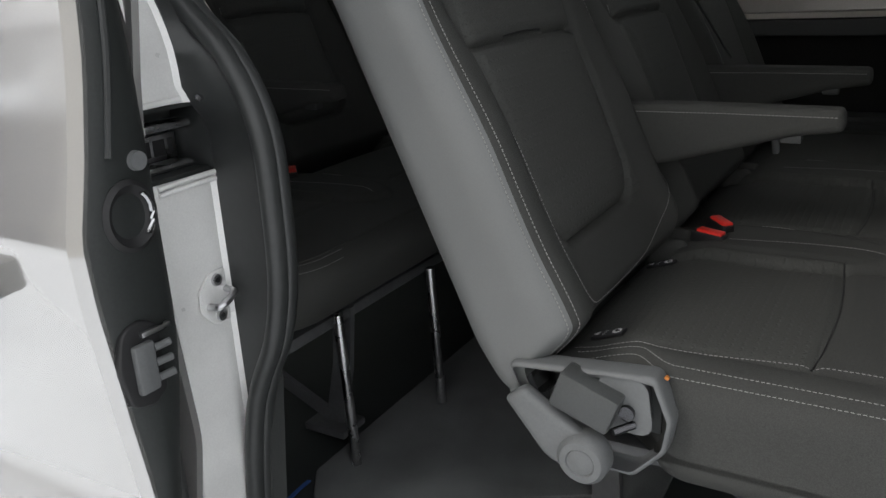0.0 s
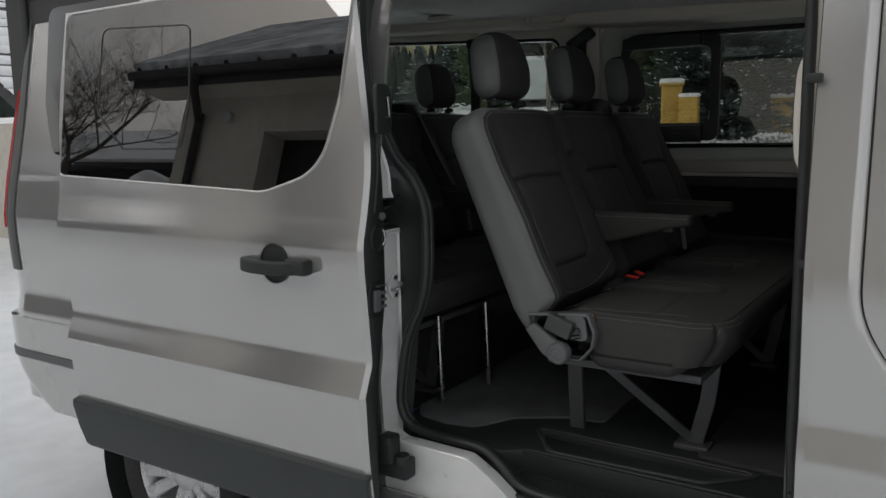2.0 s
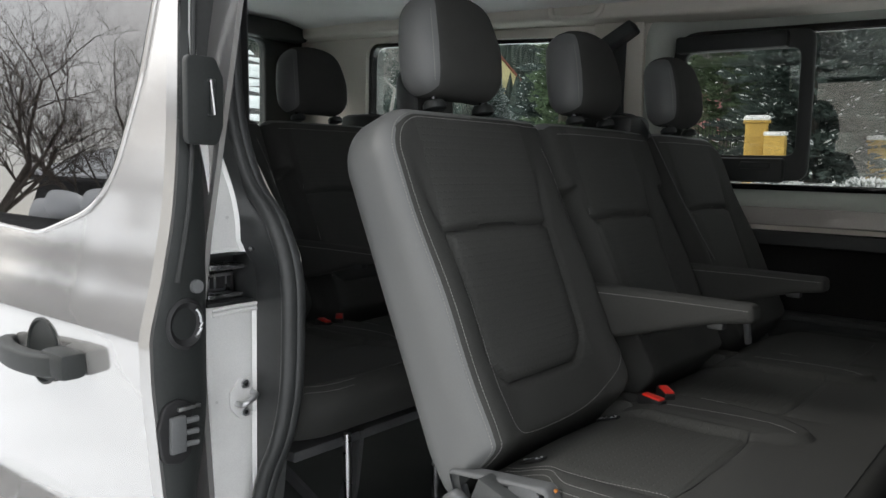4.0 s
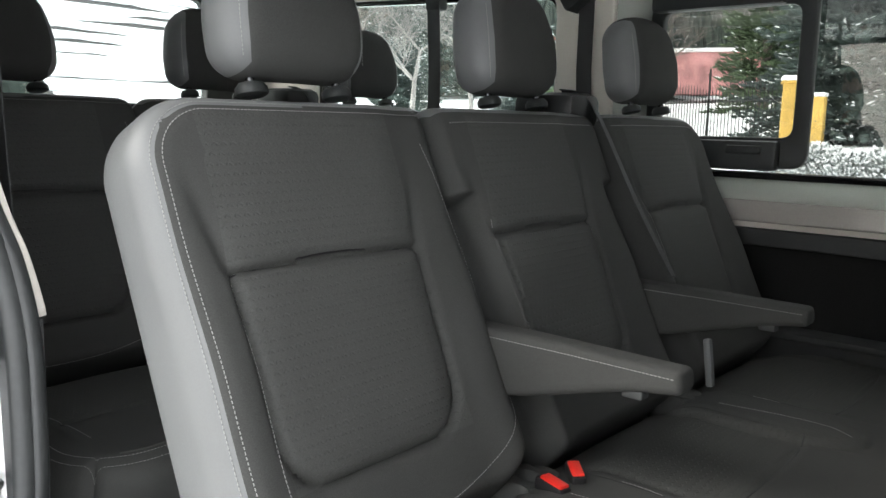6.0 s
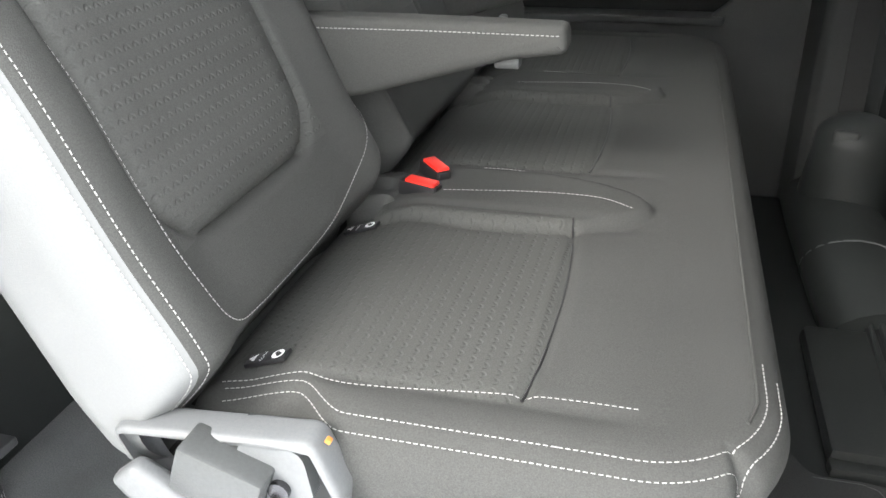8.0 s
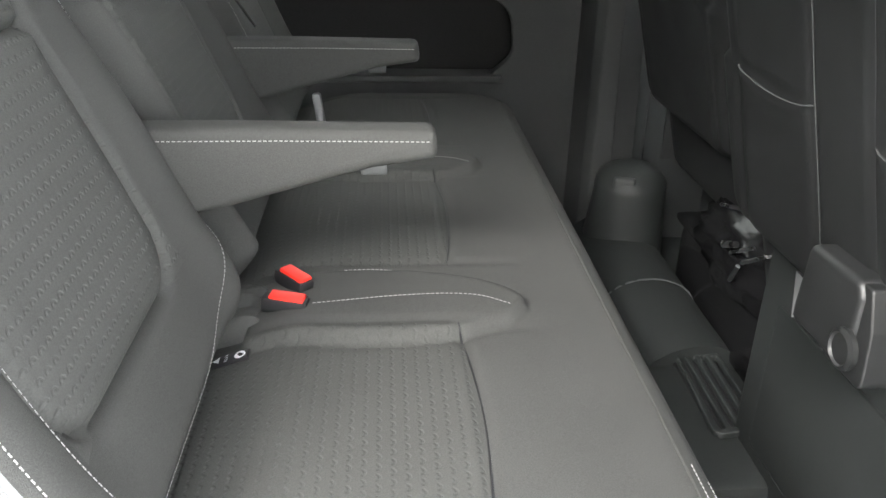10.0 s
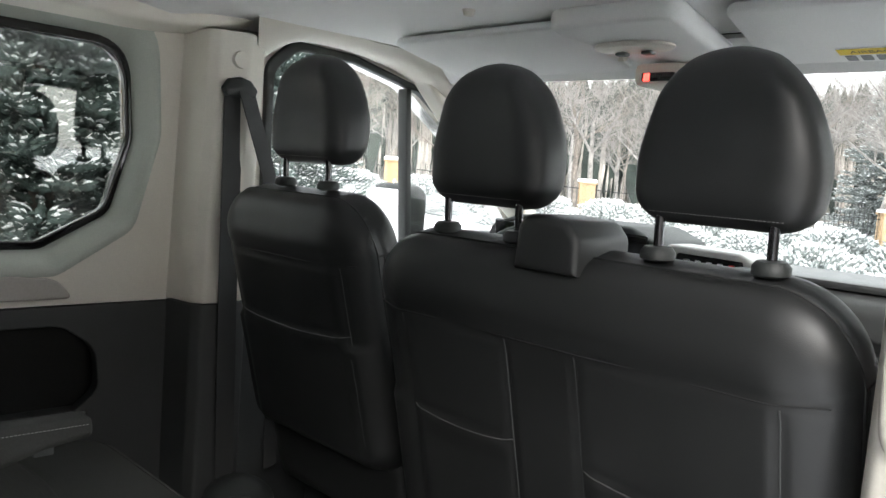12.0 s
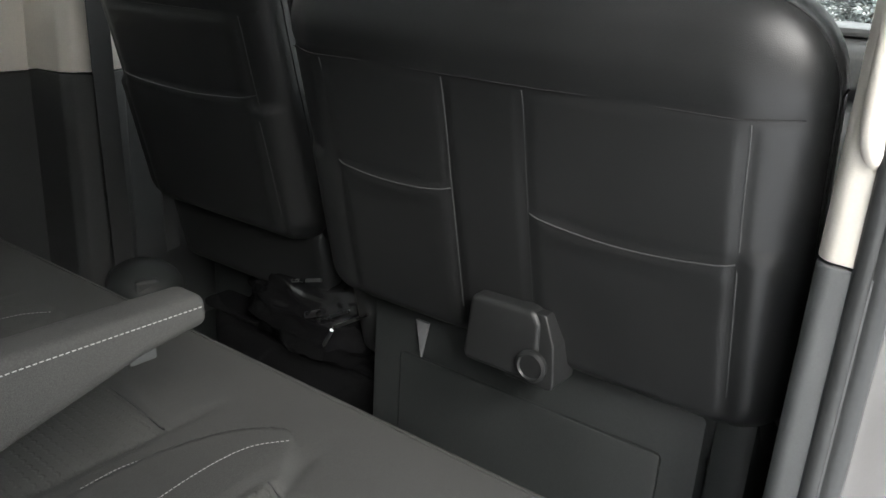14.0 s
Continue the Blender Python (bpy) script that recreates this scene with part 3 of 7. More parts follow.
        tmp = bpy.data.objects.new("word", fc)
        me = bpy.data.meshes.new_from_object(tmp)
        bpy.data.objects.remove(tmp)
        wb = bmesh.new()
        wb.from_mesh(me)
        piece("word", wb, WHITE, lab, "white printed word", LM @ pose(-0.005, 0, 0.0018, 0, 0, 90))
    return ob


def buckle(parent, x, y, z, yaw, tilt):
    M = Matrix.Translation((x, y, z)) @ pose(0, 0, 0, 0, tilt, yaw) @ Matrix.Diagonal((0.85, 0.85, 1, 1))
    b = piece("buckle", bbox((-0.034, -0.0125, -0.016), (0.027, 0.0125, 0.004), 0.004), LABELB, parent, "black seat belt buckle", M)
    piece("button", bbox((-0.024, -0.0105, -0.004), (0.0245, 0.0105, 0.0075), 0.0025), RED, b, "red release button", M)
    piece("tongue_slot", bbox((0.0235, -0.009, -0.005), (0.0285, 0.010, 0.003), 0.001), LABELB, b, "dark slot for the belt tongue", M)


def bench(name, label):
    o = group(name, label, "bench seat", (0.60, -0.015, FLOOR), "passenger benches")
    for i, (a, b) in enumerate(SEATS):
        seat_back(o, a + 0.001, b - 0.001, 0.277, 1.262, 23.3, (1 if i == 0 else 0, 1 if i == 2 else 0), recess=(i == 1), pc=(-0.016, -0.036, -0.022)[i], ph=(0.157, 0.146, 0.142)[i])
    for (a, b), dy in zip(SEATS, (0.030, 0.036, 0.060)):
        headrest(o, 0.158, (a + b) / 2 + dy, 1.602, 12, wide=0.238, high=0.202, drop=0.012)
    seat_cushion(o)
    armrest(o, -0.304, -0.256)
    armrest(o, 0.188, 0.236)
    buckle(o, 0.498, -0.312, 1.050, -12, 4)
    buckle(o, 0.503, -0.264, 1.055, -46, 4)
    for cy in (-0.285, 0.225):
        sock = rbox((0.075, 0.11, 0.07), 0.022, 0.006, lambda u, v, w: (u, v, w + 0.004 * math.sin(v * 150 + u * 60) + 0.003 * math.sin(v * 260)))
        piece("belt_sleeve", sock, CLOTH, o, "wrinkled cloth sleeve behind the buckles", Matrix.Translation((0.437, cy - 0.005, 1.002)))
    # belt reel hump and shoulder strap between the middle and the far seat
    piece("belt_reel", bbox((0.05, 0.165, 1.53), (0.20, 0.285, 1.615), 0.022), LEATHERD, o, "dark belt reel cover on the backrest top")
    strap = smooth_path([(0.13, 0.240, 1.617), (0.180, 0.246, 1.608), (0.214, 0.250, 1.565), (0.308, 0.248, 1.40), (0.400, 0.240, 1.262)], 6)
    piece("seat_belt", sweep(bmesh.new(), strap, [(-0.023, -0.0008), (0.023, -0.0008), (0.023, 0.0008), (-0.023, 0.0008)], (0.6, 0.3, 0.8)), BELT, o, "grey seat belt webbing")
    piece("belt_tongue", bbox((0.498, 0.180, 1.075), (0.512, 0.196, 1.165), 0.004, Matrix.Translation((0.505, 0.188, 1.12)) @ pose(0, 0, 0, 0, -8, 0) @ Matrix.Translation((-0.505, -0.188, -1.12))), GREYP, o, "grey belt tongue")
    # recliner cover with handle, latch box and knob on the door side
    yo = -0.772
    cov = round_poly([(0.372, 1.020), (0.552, 1.036), (0.572, 0.985), (0.566, 0.945), (0.53, 0.905), (0.46, 0.905), (0.395, 0.965)], [0.012, 0.014, 0.02, 0.03, 0.02, 0.05, 0.02], 6)
    c = piece("recliner_cover", plate([cov, round_poly([(0.492, 1.022), (0.538, 1.022), (0.545, 0.968), (0.500, 0.968)], 0.01, 4)], 0.034, 0.006, xz(yo + 0.022, -1)), GREYP, o, "grey plastic recliner cover")
    piece("latch_pocket", bbox((0.485, yo + 0.012, 0.955), (0.553, yo + 0.020, 1.03), 0.0), BLACKP, c, "dark pocket")
    lm = Matrix.Translation((0.478, 0, 1.000)) @ pose(0, 0, 0, 0, 20, 0)
    piece("latch", bbox((-0.036, yo - 0.036, -0.024), (0.037, yo + 0.0, 0.022), 0.004, lm), LATCH, c, "dark grey folding latch box")
    piece("latch_hook", cyl(bmesh.new(), (0.522, yo - 0.018, 0.988), (0.522, yo + 0.012, 0.988), 0.009, n=14), CHROME, c, "dark steel latch hook")
    piece("latch_hook", cyl(bmesh.new(), (0.512, yo - 0.03, 0.970), (0.530, yo - 0.012, 0.974), 0.005, n=10), CHROME, c, "dark steel latch pin")
    kn = bmesh.new()
    lathe(kn, [(0.029, 0), (0.0305, 0.004), (0.030, 0.024), (0.025, 0.030), (0.0175, 0.031), (0.016, 0.029), (0.0145, 0.030)], 36, xz(yo - 0.012, -1) @ Matrix.Translation((0.478, 0.927, 0)))
    piece("knob", kn, GREYP, c, "round grey pivot knob")
    lev = round_poly([(0.378, 0.980), (0.402, 1.000), (0.492, 0.945), (0.470, 0.900), (0.43, 0.915)], [0.006, 0.012, 0.025, 0.025, 0.04], 6)
    piece("lever", plate([lev], 0.022, 0.008, xz(yo - 0.010, -1)), GREYP, c, "grey release lever")
    piece("wear_mark", bbox((0.558, -0.7735, 1.030), (0.563, -0.768, 1.034), 0.001, Matrix.Translation((0.561, 0, 1.032)) @ pose(0, 0, 0, 0, 30, 0) @ Matrix.Translation((-0.561, 0, -1.032))), mat("orange_mark", (0.45, 0.16, 0.03), 0.7), o, "small orange mark")
    # legs
    for y in (-0.50, 0.42):
        f = Vector((0.757, y, FLOOR + 0.012))
        leg = bmesh.new()
        sweep(leg, [(0.803, y, 0.885), (0.788, y, 0.76), f], [(-0.020, -0.006), (0.020, -0.006), (0.020, 0.006), (-0.020, 0.006)], (0, 1, 0))
        piece("leg", leg, FRAME, o, "dark grey steel leg")
        br = bmesh.new()
        sweep(br, [(0.50, y - (0.10 if y < 0 else 0), 0.872), f + Vector((-0.01, 0, 0.012))], [(-0.013, -0.005), (0.013, -0.005), (0.013, 0.005), (-0.013, 0.005)], (0, 1, 0))
        piece("brace", br, FRAME, o, "diagonal steel brace")
        rl = bmesh.new()
        sweep(rl, [(0.400, y - 0.02, 0.865), (0.412, y - 0.02, FLOOR)], [(-0.022, -0.008), (0.022, -0.008), (0.022, 0.008), (-0.022, 0.008)], (0, 1, 0))
        piece("leg", rl, FRAME, o, "upright steel leg")
        piece("foot", bbox((0.705, y - 0.035, FLOOR), (0.80, y + 0.035, FLOOR + 0.016), 0.004), FRAME, o, "bolted floor foot")
    piece("seat_frame", bbox((0.39, -0.69, 0.862), (0.82, 0.67, 0.885), 0.006), FRAME, o, "steel seat frame")
    return o


row_two = bench("bench_seat", "three-seat charcoal bench with grey leatherette sides behind the open sliding door")
row_three = copy_thing(row_two, Matrix.Translation((0.60 - 0.90, -0.015, FLOOR + 0.02)))
tagged(row_three, "three-seat charcoal rear bench in front of the tailgate window")
for c in row_three.children:
    if c.name.startswith("headrest"):
        c.location.y -= 0.055


# ---- front seats, seen from behind ----
def front_seat(name, label, y0, y1, x, ztop, heads, seams, pockets, lean=15):
    """Dark leatherette back: smooth top cap, upright seams and slack map pockets."""
    yc, wide = (y0 + y1) / 2, y1 - y0
    high, thick, R = 0.56, 0.125, 0.036
    o = group(name, label, "car seat", (x + 0.15, yc, FLOOR), "front seats")
    M = back_pose(x + 0.083, yc, ztop - 0.285, lean)
    zl = high / 2 - 0.115

    def deform(u, v, w):
        k = step1(-w, 0.0, thick / 2 - 0.02)
        h = 0.0
        for s in seams:
            h -= 0.004 * bump1(u - s, 0.006) * step1(zl - v, -0.01, 0.03)
        sag = zl - 0.006 * math.cos(u * 9)
        h -= 0.004 * bump1(v - sag, 0.006) * step1(abs(u), wide / 2 - 0.34, wide / 2 - 0.25)
        h += 0.0025 * step1(v, sag, sag + 0.05)
        for (a, b, v0, d) in pockets:
            if a < u < b:
                t = (u - a) / (b - a)
                lip = v0 - d * 4 * t * (1 - t)
                f = step1(min(u - a, b - u), 0, 0.02)
                h -= 0.004 * bump1(v - lip - 0.004, 0.005) * f
                h += (0.003 * bump1(v - lip + 0.014, 0.016) + 0.002 * step1(lip - v, 0, 0.12)) * f
        h += 0.002 * noise.noise((u * 9, v * 7, 1.3))
        vv = v
        rr = 0.105 if v > 0 else 0.07
        du, dv = max(0.0, abs(u) - (wide / 2 - rr)), max(0.0, abs(v) - (high / 2 - rr))
        m, q = corner(du, dv, rr, R)
        bow = 0.024 * step1(m, 0.02, rr)
        if du > 0 and dv > 0:
            u, vv = u - math.copysign(du * (1 - q), u), v - math.copysign(dv * (1 - q), v)
        return (u * (1 + 0.02 * step1(-v, -0.1, 0.28)), vv, w + bow * (1 if w < 0 else 0.2) - k * h)
    b = piece("backrest", rbox((wide, high, thick), R, 0.0085, deform), LEATHERD, o, "black leatherette seat back with stitched map pockets", M, angle=80)
    # raised seams
    def rear(u, v):
        return M @ (Vector(deform(u, v, -thick / 2)) + Vector((0, 0, -0.0004)))
    for q in seams:
        piece("seam", tube(bmesh.new(), [rear(q, zl - 0.005 - 0.02 * i) for i in range(19)], 0.0011, 6), EDGING, b, "raised stitched seam")
    for (a, c, v0, d) in pockets:
        lip = []
        for i in range(25):
            t = i / 24
            lip.append(rear(a + (c - a) * t, v0 - d * 4 * t * (1 - t) - 0.004))
        piece("pocket_hem", tube(bmesh.new(), lip, 0.0013, 6), EDGING, b, "piped pocket hem")
    cap = [rear(-wide / 2 + 0.02 + (wide - 0.04) * i / 60, zl) for i in range(61)]
    piece("cap_seam", tube(bmesh.new(), cap, 0.0011, 6), LABELB, b, "dark sewn seam below the smooth cap")
    # piped seam round the rear panel, a side gusset seam and the bolster before it
    a, c = wide / 2 + 0.0004, high / 2 + 0.0004
    edge = [(a, -0.22 + 0.02 * i) for i in range(22)] + [(a - R * (1 - math.cos(k)), c - R * (1 - math.sin(k))) for k in (0.16 * i for i in range(10))] + [((a - R) * (1 - i / 24), c) for i in range(25)]
    edge += [(-u, v) for u, v in edge[-2::-1]]
    piece("piping", tube(bmesh.new(), [M @ Vector(deform(u, v, -thick / 2 + 0.036)) for u, v in edge], 0.0017, 6), LEATHERD, b, "piped seam round the rear panel")
    for s in (-1, 1):
        cross = [M @ Vector(deform(s * a, zl + 0.01, w)) for w in (-0.026, -0.01, 0.01, 0.026)]
        piece("gusset_seam", tube(bmesh.new(), cross, 0.0016, 6), LEATHERD, b, "raised seam across the side")
        line = [M @ Vector(deform(s * a, zl + 0.008 - 0.02 * i, -0.012)) for i in range(18)]
        piece("gusset_seam", tube(bmesh.new(), line, 0.0014, 6), LEATHERD, b, "raised seam down the side")
        # cloth bolster towards the front
        piece("side_bolster", rbox((0.06, 0.34, 0.13), 0.026, 0.02, lambda u, v, w, s=s: (u - s * 0.055 * step1(v, -0.17, 0.17), v, w)), LEATHERD, o, "", M @ pose(s * (wide / 2 - 0.016), -0.115, 0.06))
    piece("lower_skirt", rbox((wide - 0.02, 0.20, 0.07), 0.03, 0.02), LEATHERD, o, "black skirt below the seat back", M @ pose(0, -0.335, 0.012))
    piece("cushion", rbox((wide + 0.02, 0.16, 0.46), 0.05, 0.02), CLOTH, o, "dark seat cushion", Matrix.Translation((x + 0.42, yc, 0.99)) @ back_pose(0, 0, 0, 0))
    for (hy, hz, w) in heads:
        headrest(o, x + 0.062, hy, hz, 3, wide=w, high=0.216, thick=0.11, front=LEATHERD, side=LEATHERD, post=0.073, drop=0.036, back=0.032)
    return o, M, b


DBL, DBLM, DBLB = front_seat("double_front_seat", "black leatherette two-place passenger seat seen from behind", -0.748, 0.015, 1.065, 1.575,
                             [(-0.186, 1.612, 0.226), (-0.563, 1.616, 0.226)], (-0.315, 0.077, -0.045, 0.292), [(-0.313, -0.047, -0.004, 0.014), (0.079, 0.290, 0.004, 0.012)])
DRV, DRVM, DRVB = front_seat("driver_seat", "black leatherette driver seat seen from behind", 0.092, 0.578, 1.095, 1.612,
                             [(0.324, 1.656, 0.238)], (-0.19, 0.19), [(-0.19, 0.19, 0.03, 0.014)])
# belt reel box on the double seat's top
rb = round_poly([(-0.412, 1.535), (-0.412, 1.585), (-0.392, 1.607), (-0.325, 1.612), (-0.310, 1.595), (-0.306, 1.535)], [0, 0.02, 0.02, 0.02, 0.01, 0], 5)
piece("belt_reel_cover", plate([rb], 0.13, 0.012, yz(1.03, 1)), LEATHERD, DBL, "black belt reel cover")
# lower hinge cap, base box and side cover
cap = round_poly([(-0.442, 1.022), (-0.441, 1.112), (-0.43, 1.129), (-0.327, 1.126), (-0.318, 1.022)], [0.01, 0.014, 0.014, 0.014, 0.014], 5)
piece("hinge_cap", plate([cap], 0.10, 0.008, yz(1.100, 1)), LEATHERD, DBL, "dark grey hinge cap")
flange = round_poly([(-0.470, 1.016), (-0.463, 1.083), (-0.447, 1.126), (-0.39, 1.126), (-0.39, 1.016)], [0.012, 0.006, 0.006, 0, 0.004], 4)
piece("hinge_flange", plate([flange], 0.06, 0.003, yz(1.106, 1)), LEATHERD, DBL, "dark flange beside the hinge cap")
capr = bmesh.new()
lathe(capr, [(0.024, 0), (0.024, 0.006), (0.019, 0.009), (0.017, 0.006), (0.008, 0.007)], 28, yz(1.1015, -1) @ Matrix.Translation((-0.436, 1.050, 0)))
piece("hinge_disc", capr, LEATHERD, DBL, "round recessed hinge disc")
piece("seat_base", bbox((1.195, -0.66, FLOOR), (1.50, -0.06, 1.05), 0.02), BLACKP, DBL, "dark plastic seat base")
piece("base_panel", bbox((1.189, -0.605, 0.68), (1.203, -0.13, 0.935), 0.010), BLACKP, DBL, "flush base panel")
piece("base_side", bbox((1.190, -0.725, 0.66), (1.45, -0.664, 1.045), 0.018), BLACKP, DBL, "dark side cover")
piece("corner_gusset", plate([[(-0.192, 1.005), (-0.165, 1.005), (-0.179, 0.938)]], 0.006, 0.001, yz(1.186, 1)), GREYP, DBL, "small grey gusset")
piece("seat_base", bbox((1.34, 0.04, FLOOR), (1.60, 0.58, 0.98), 0.03), BLACKP, DRV, "black driver seat base")
# reclining handle post cover by the driver seat
hc = bmesh.new()
lathe(hc, [(0.105, 0), (0.096, 0.09), (0.084, 0.20)] + [(0.084 * math.cos(a), 0.222 + 0.055 * math.sin(a)) for a in (0.1 + 0.18 * k for k in range(8))] + [(0.008, 0.277)], 28, Matrix.Translation((1.19, 0.64, FLOOR)) @ pose(0, 0, 0, 6, 0, 0))
piece("handle_cover", hc, BLACKP, DRV, "rounded black seat handle cover")
piece("cover_plate", rbox((0.052, 0.02, 0.125), 0.008, 0.006), DARKP, DRV, "dark grey plate on the handle cover", pose(1.158, 0.560, 0.815, 0, 0, -18))

gear = group("jack_tray", "black glossy jack and tool tray under the driver seat", "tool tray", (1.25, 0.25, FLOOR))
GLOSS = mat("gloss_black_plastic", (0.009, 0.009, 0.0095), 0.2, grain=0.1, gscale=40)
piece("tray", rbox((0.20, 0.52, 0.19), 0.04, 0.02), GLOSS, gear, "black tray", Matrix.Translation((1.375, 0.245, FLOOR + 0.10)))
piece("tray_lip", rbox((0.21, 0.54, 0.022), 0.010, 0.02), GLOSS, gear, "black lip of the tray", Matrix.Translation((1.375, 0.245, FLOOR + 0.185)))
from mathutils import noise
WRAP = mat("black_plastic_film", (0.008, 0.008, 0.0085), 0.16, grain=0.1, gscale=40)
wrap = bmesh.new()
bmesh.ops.create_icosphere(wrap, subdivisions=4, radius=1.0)
for v in wrap.verts:
    d = v.co.normalized()
    fold = abs(noise.noise(Vector((d.x * 2.2, d.y * 1.2, d.z * 5.0)))) + 0.3 * abs(noise.noise(d * 4.3 + Vector((4, 1, 2))))
    v.co = Vector((1.325 + d.x * 0.115 * (0.80 + 0.40 * fold), 0.17 + d.y * 0.22 * (0.85 + 0.25 * fold), FLOOR + 0.255 + d.z * 0.118 * (0.82 + 0.35 * fold)))
piece("wrapping", wrap, WRAP, gear, "crumpled black plastic film", angle=180)
# Thin steel rods are added here to stand for straight highlights.
for p, q, r in (((0.152, 0.977), (0.076, 1.000), 0.0035), ((0.114, 0.917), (0.069, 0.937), 0.0065), ((0.084, 0.915), (0.005, 0.960), 0.003), ((0.035, 0.919), (-0.041, 0.967), 0.0035), ((0.068, 0.869), (0.047, 0.907), 0.004)):
    piece("glint_rod", cyl(bmesh.new(), (1.207, *p), (1.207, *q), r, n=10), STEEL, gear, "steel rod added as a bright glint")
vt = group("floor_vent", "black heater duct with a slotted outlet beside the front seats", "vent", (1.16, 0.02, FLOOR))
piece("duct_cover", bbox((1.055, -0.215, FLOOR), (1.245, 0.13, FLOOR + 0.038), 0.014), BLACKP, vt, "dark duct cover")
piece("step_cover", bbox((1.055, -0.236, FLOOR), (1.14, -0.205, FLOOR + 0.022), 0.008), BLACKP, vt, "dark lower cover")
vp_o = round_poly([(1.150, -0.105), (1.242, -0.085), (1.250, 0.16), (1.165, 0.15)], 0.02, 5)
slots = [round_poly([(1.164 + 0.021 * k, -0.088 + 0.004 * k), (1.176 + 0.021 * k, -0.086 + 0.004 * k), (1.180 + 0.021 * k, 0.135), (1.168 + 0.021 * k, 0.133)], 0.004, 3) for k in range(4)]
piece("outlet", plate([vp_o] + slots, 0.012, 0.002, Matrix.Translation((0, 0, FLOOR + 0.040))), BLACKP, vt, "slotted outlet")
# Shade inside the slots is drawn by a black sheet just below them.
piece("slot_shade", bbox((1.158, -0.08, FLOOR + 0.0385), (1.242, 0.13, FLOOR + 0.0395), 0), LABELB, vt, "black sheet for the shade in the slots")
dpts = smooth_path([(1.20, 0.14, FLOOR + 0.01), (1.185, 0.25, FLOOR + 0.025), (1.175, 0.40, FLOOR + 0.04), (1.17, 0.56, FLOOR + 0.045), (1.17, 0.70, FLOOR + 0.045)], 6)
piece("duct", sweep(bmesh.new(), dpts, circle(0.10, 20, 0.065), (0, 0, 1)), BLACKP, vt, "rounded heater duct")
piece("duct_seam", sweep(bmesh.new(), [(1.178, 0.355, FLOOR + 0.036), (1.178, 0.361, FLOOR + 0.036)], circle(0.1015, 24, 0.0665), (0, 0, 1)), GREYP, vt, "pale joint of the duct")
WORLD[row_three] = Matrix.Translation((0.60 - 0.90, -0.015, FLOOR + 0.02))
for rx, ry in ((-0.045, -0.57), (-0.02, -0.31)):
    piece("front_leg", cyl(bmesh.new(), (rx, ry, FLOOR), (rx - 0.01, ry, 0.92), 0.009, n=12), STEEL, row_three, "thin bright front leg")

# ---- van: floor, trim, roof ----
GROUND = -0.05


def setting(name, bm, mats, label, category, m=None, smooth=True, angle=40):
    me = mesh_of(name, bm, mats, smooth, angle)
    ob = new(name, me)
    if m is not None:
        ob.matrix_basis = m
    WORLD[ob] = Matrix.Identity(4) if m is None else m
    return tagged(ob, label, category, kind="structure")


fl = round_poly([(-1.78, -0.80), (0.30, -0.80), (0.36, -0.75), (1.02, -0.75), (1.05, -0.80), (2.30, -0.80), (2.30, 0.80), (-1.78, 0.80)], [0, 0.05, 0.08, 0.05, 0.03, 0, 0, 0], 5)
tri = round_poly([(0.315, -0.597), (0.955, -0.612), (0.835, -0.722), (0.43, -0.735)], [0.02, 0.02, 0.04, 0.04], 5)
tr = round_poly([(0.295, -0.585), (0.985, -0.602), (0.845, -0.735), (0.415, -0.748)], [0.03, 0.03, 0.05, 0.05], 5)
floor = setting("floor", plate([fl, tri], 0.05, 0.006, Matrix.Translation((0, 0, FLOOR - 0.05))), BLACKP, "black ribbed vinyl van floor", "floor")
mat_o = round_poly([(-0.10, -0.62), (-0.05, -0.69), (0.05, -0.705), (0.15, -0.69), (0.215, -0.56), (0.36, -0.47), (0.47, -0.46), (0.45, 0.60), (-0.12, 0.60)], [0.03, 0.04, 0.06, 0.05, 0.06, 0.08, 0.03, 0.05, 0.05], 6)
rug = group("floor_mat", "grey ribbed carpet mat on the van floor", "floor mat", (-0.15, 0, FLOOR))
piece("carpet", plate([mat_o], 0.008, 0.002, Matrix.Translation((0, 0, FLOOR))), CARPET, rug, "grey carpet")
rug2 = group("floor_mat", "dark carpet mat before the middle bench", "floor mat", (1.03, -0.1, FLOOR))
mat_p = round_poly([(0.78, -0.58), (1.135, -0.60), (1.132, -0.237), (1.03, -0.237), (0.96, -0.10), (0.78, -0.10)], 0.03, 5)
piece("carpet", plate([mat_p], 0.008, 0.002, Matrix.Translation((0, 0, FLOOR))), CARPETD, rug2, "dark carpet")
eb = bmesh.new()
dashes(eb, [(0.80, -0.572, FLOOR + 0.0085), (1.128, -0.592, FLOOR + 0.0085), (1.126, -0.272, FLOOR + 0.0085), (1.117, -0.252, FLOOR + 0.0085), (1.098, -0.244, FLOOR + 0.0085), (1.03, -0.244, FLOOR + 0.0085)], lambda p: Vector((0, 0, 1)), 0.006, 0.001)
piece("binding", eb, GREYP, rug2, "pale edge binding")

# step well at the sliding door
step = group("door_step", "black plastic door step with a diamond tread and a long recess", "step", (0.70, -0.78, 0.53), kind="structure")
st = round_poly([(0.34, -0.905), (1.06, -0.905), (1.06, -0.74), (0.34, -0.74)], 0.03, 4)
piece("tread", plate([st], 0.03, 0.006, Matrix.Translation((0, 0, 0.525))), BLACKP, step, "black step tread")
piece("recess_rim", plate([tr, tri], 0.008, 0.003, Matrix.Translation((0, 0, FLOOR - 0.001))), DARKP, step, "rim of the recess")
piece("recess_floor", bbox((0.28, -0.75, FLOOR - 0.03), (1.0, -0.58, FLOOR - 0.022), 0), BLACKP, step, "sunk floor of the recess")
dm = bmesh.new()
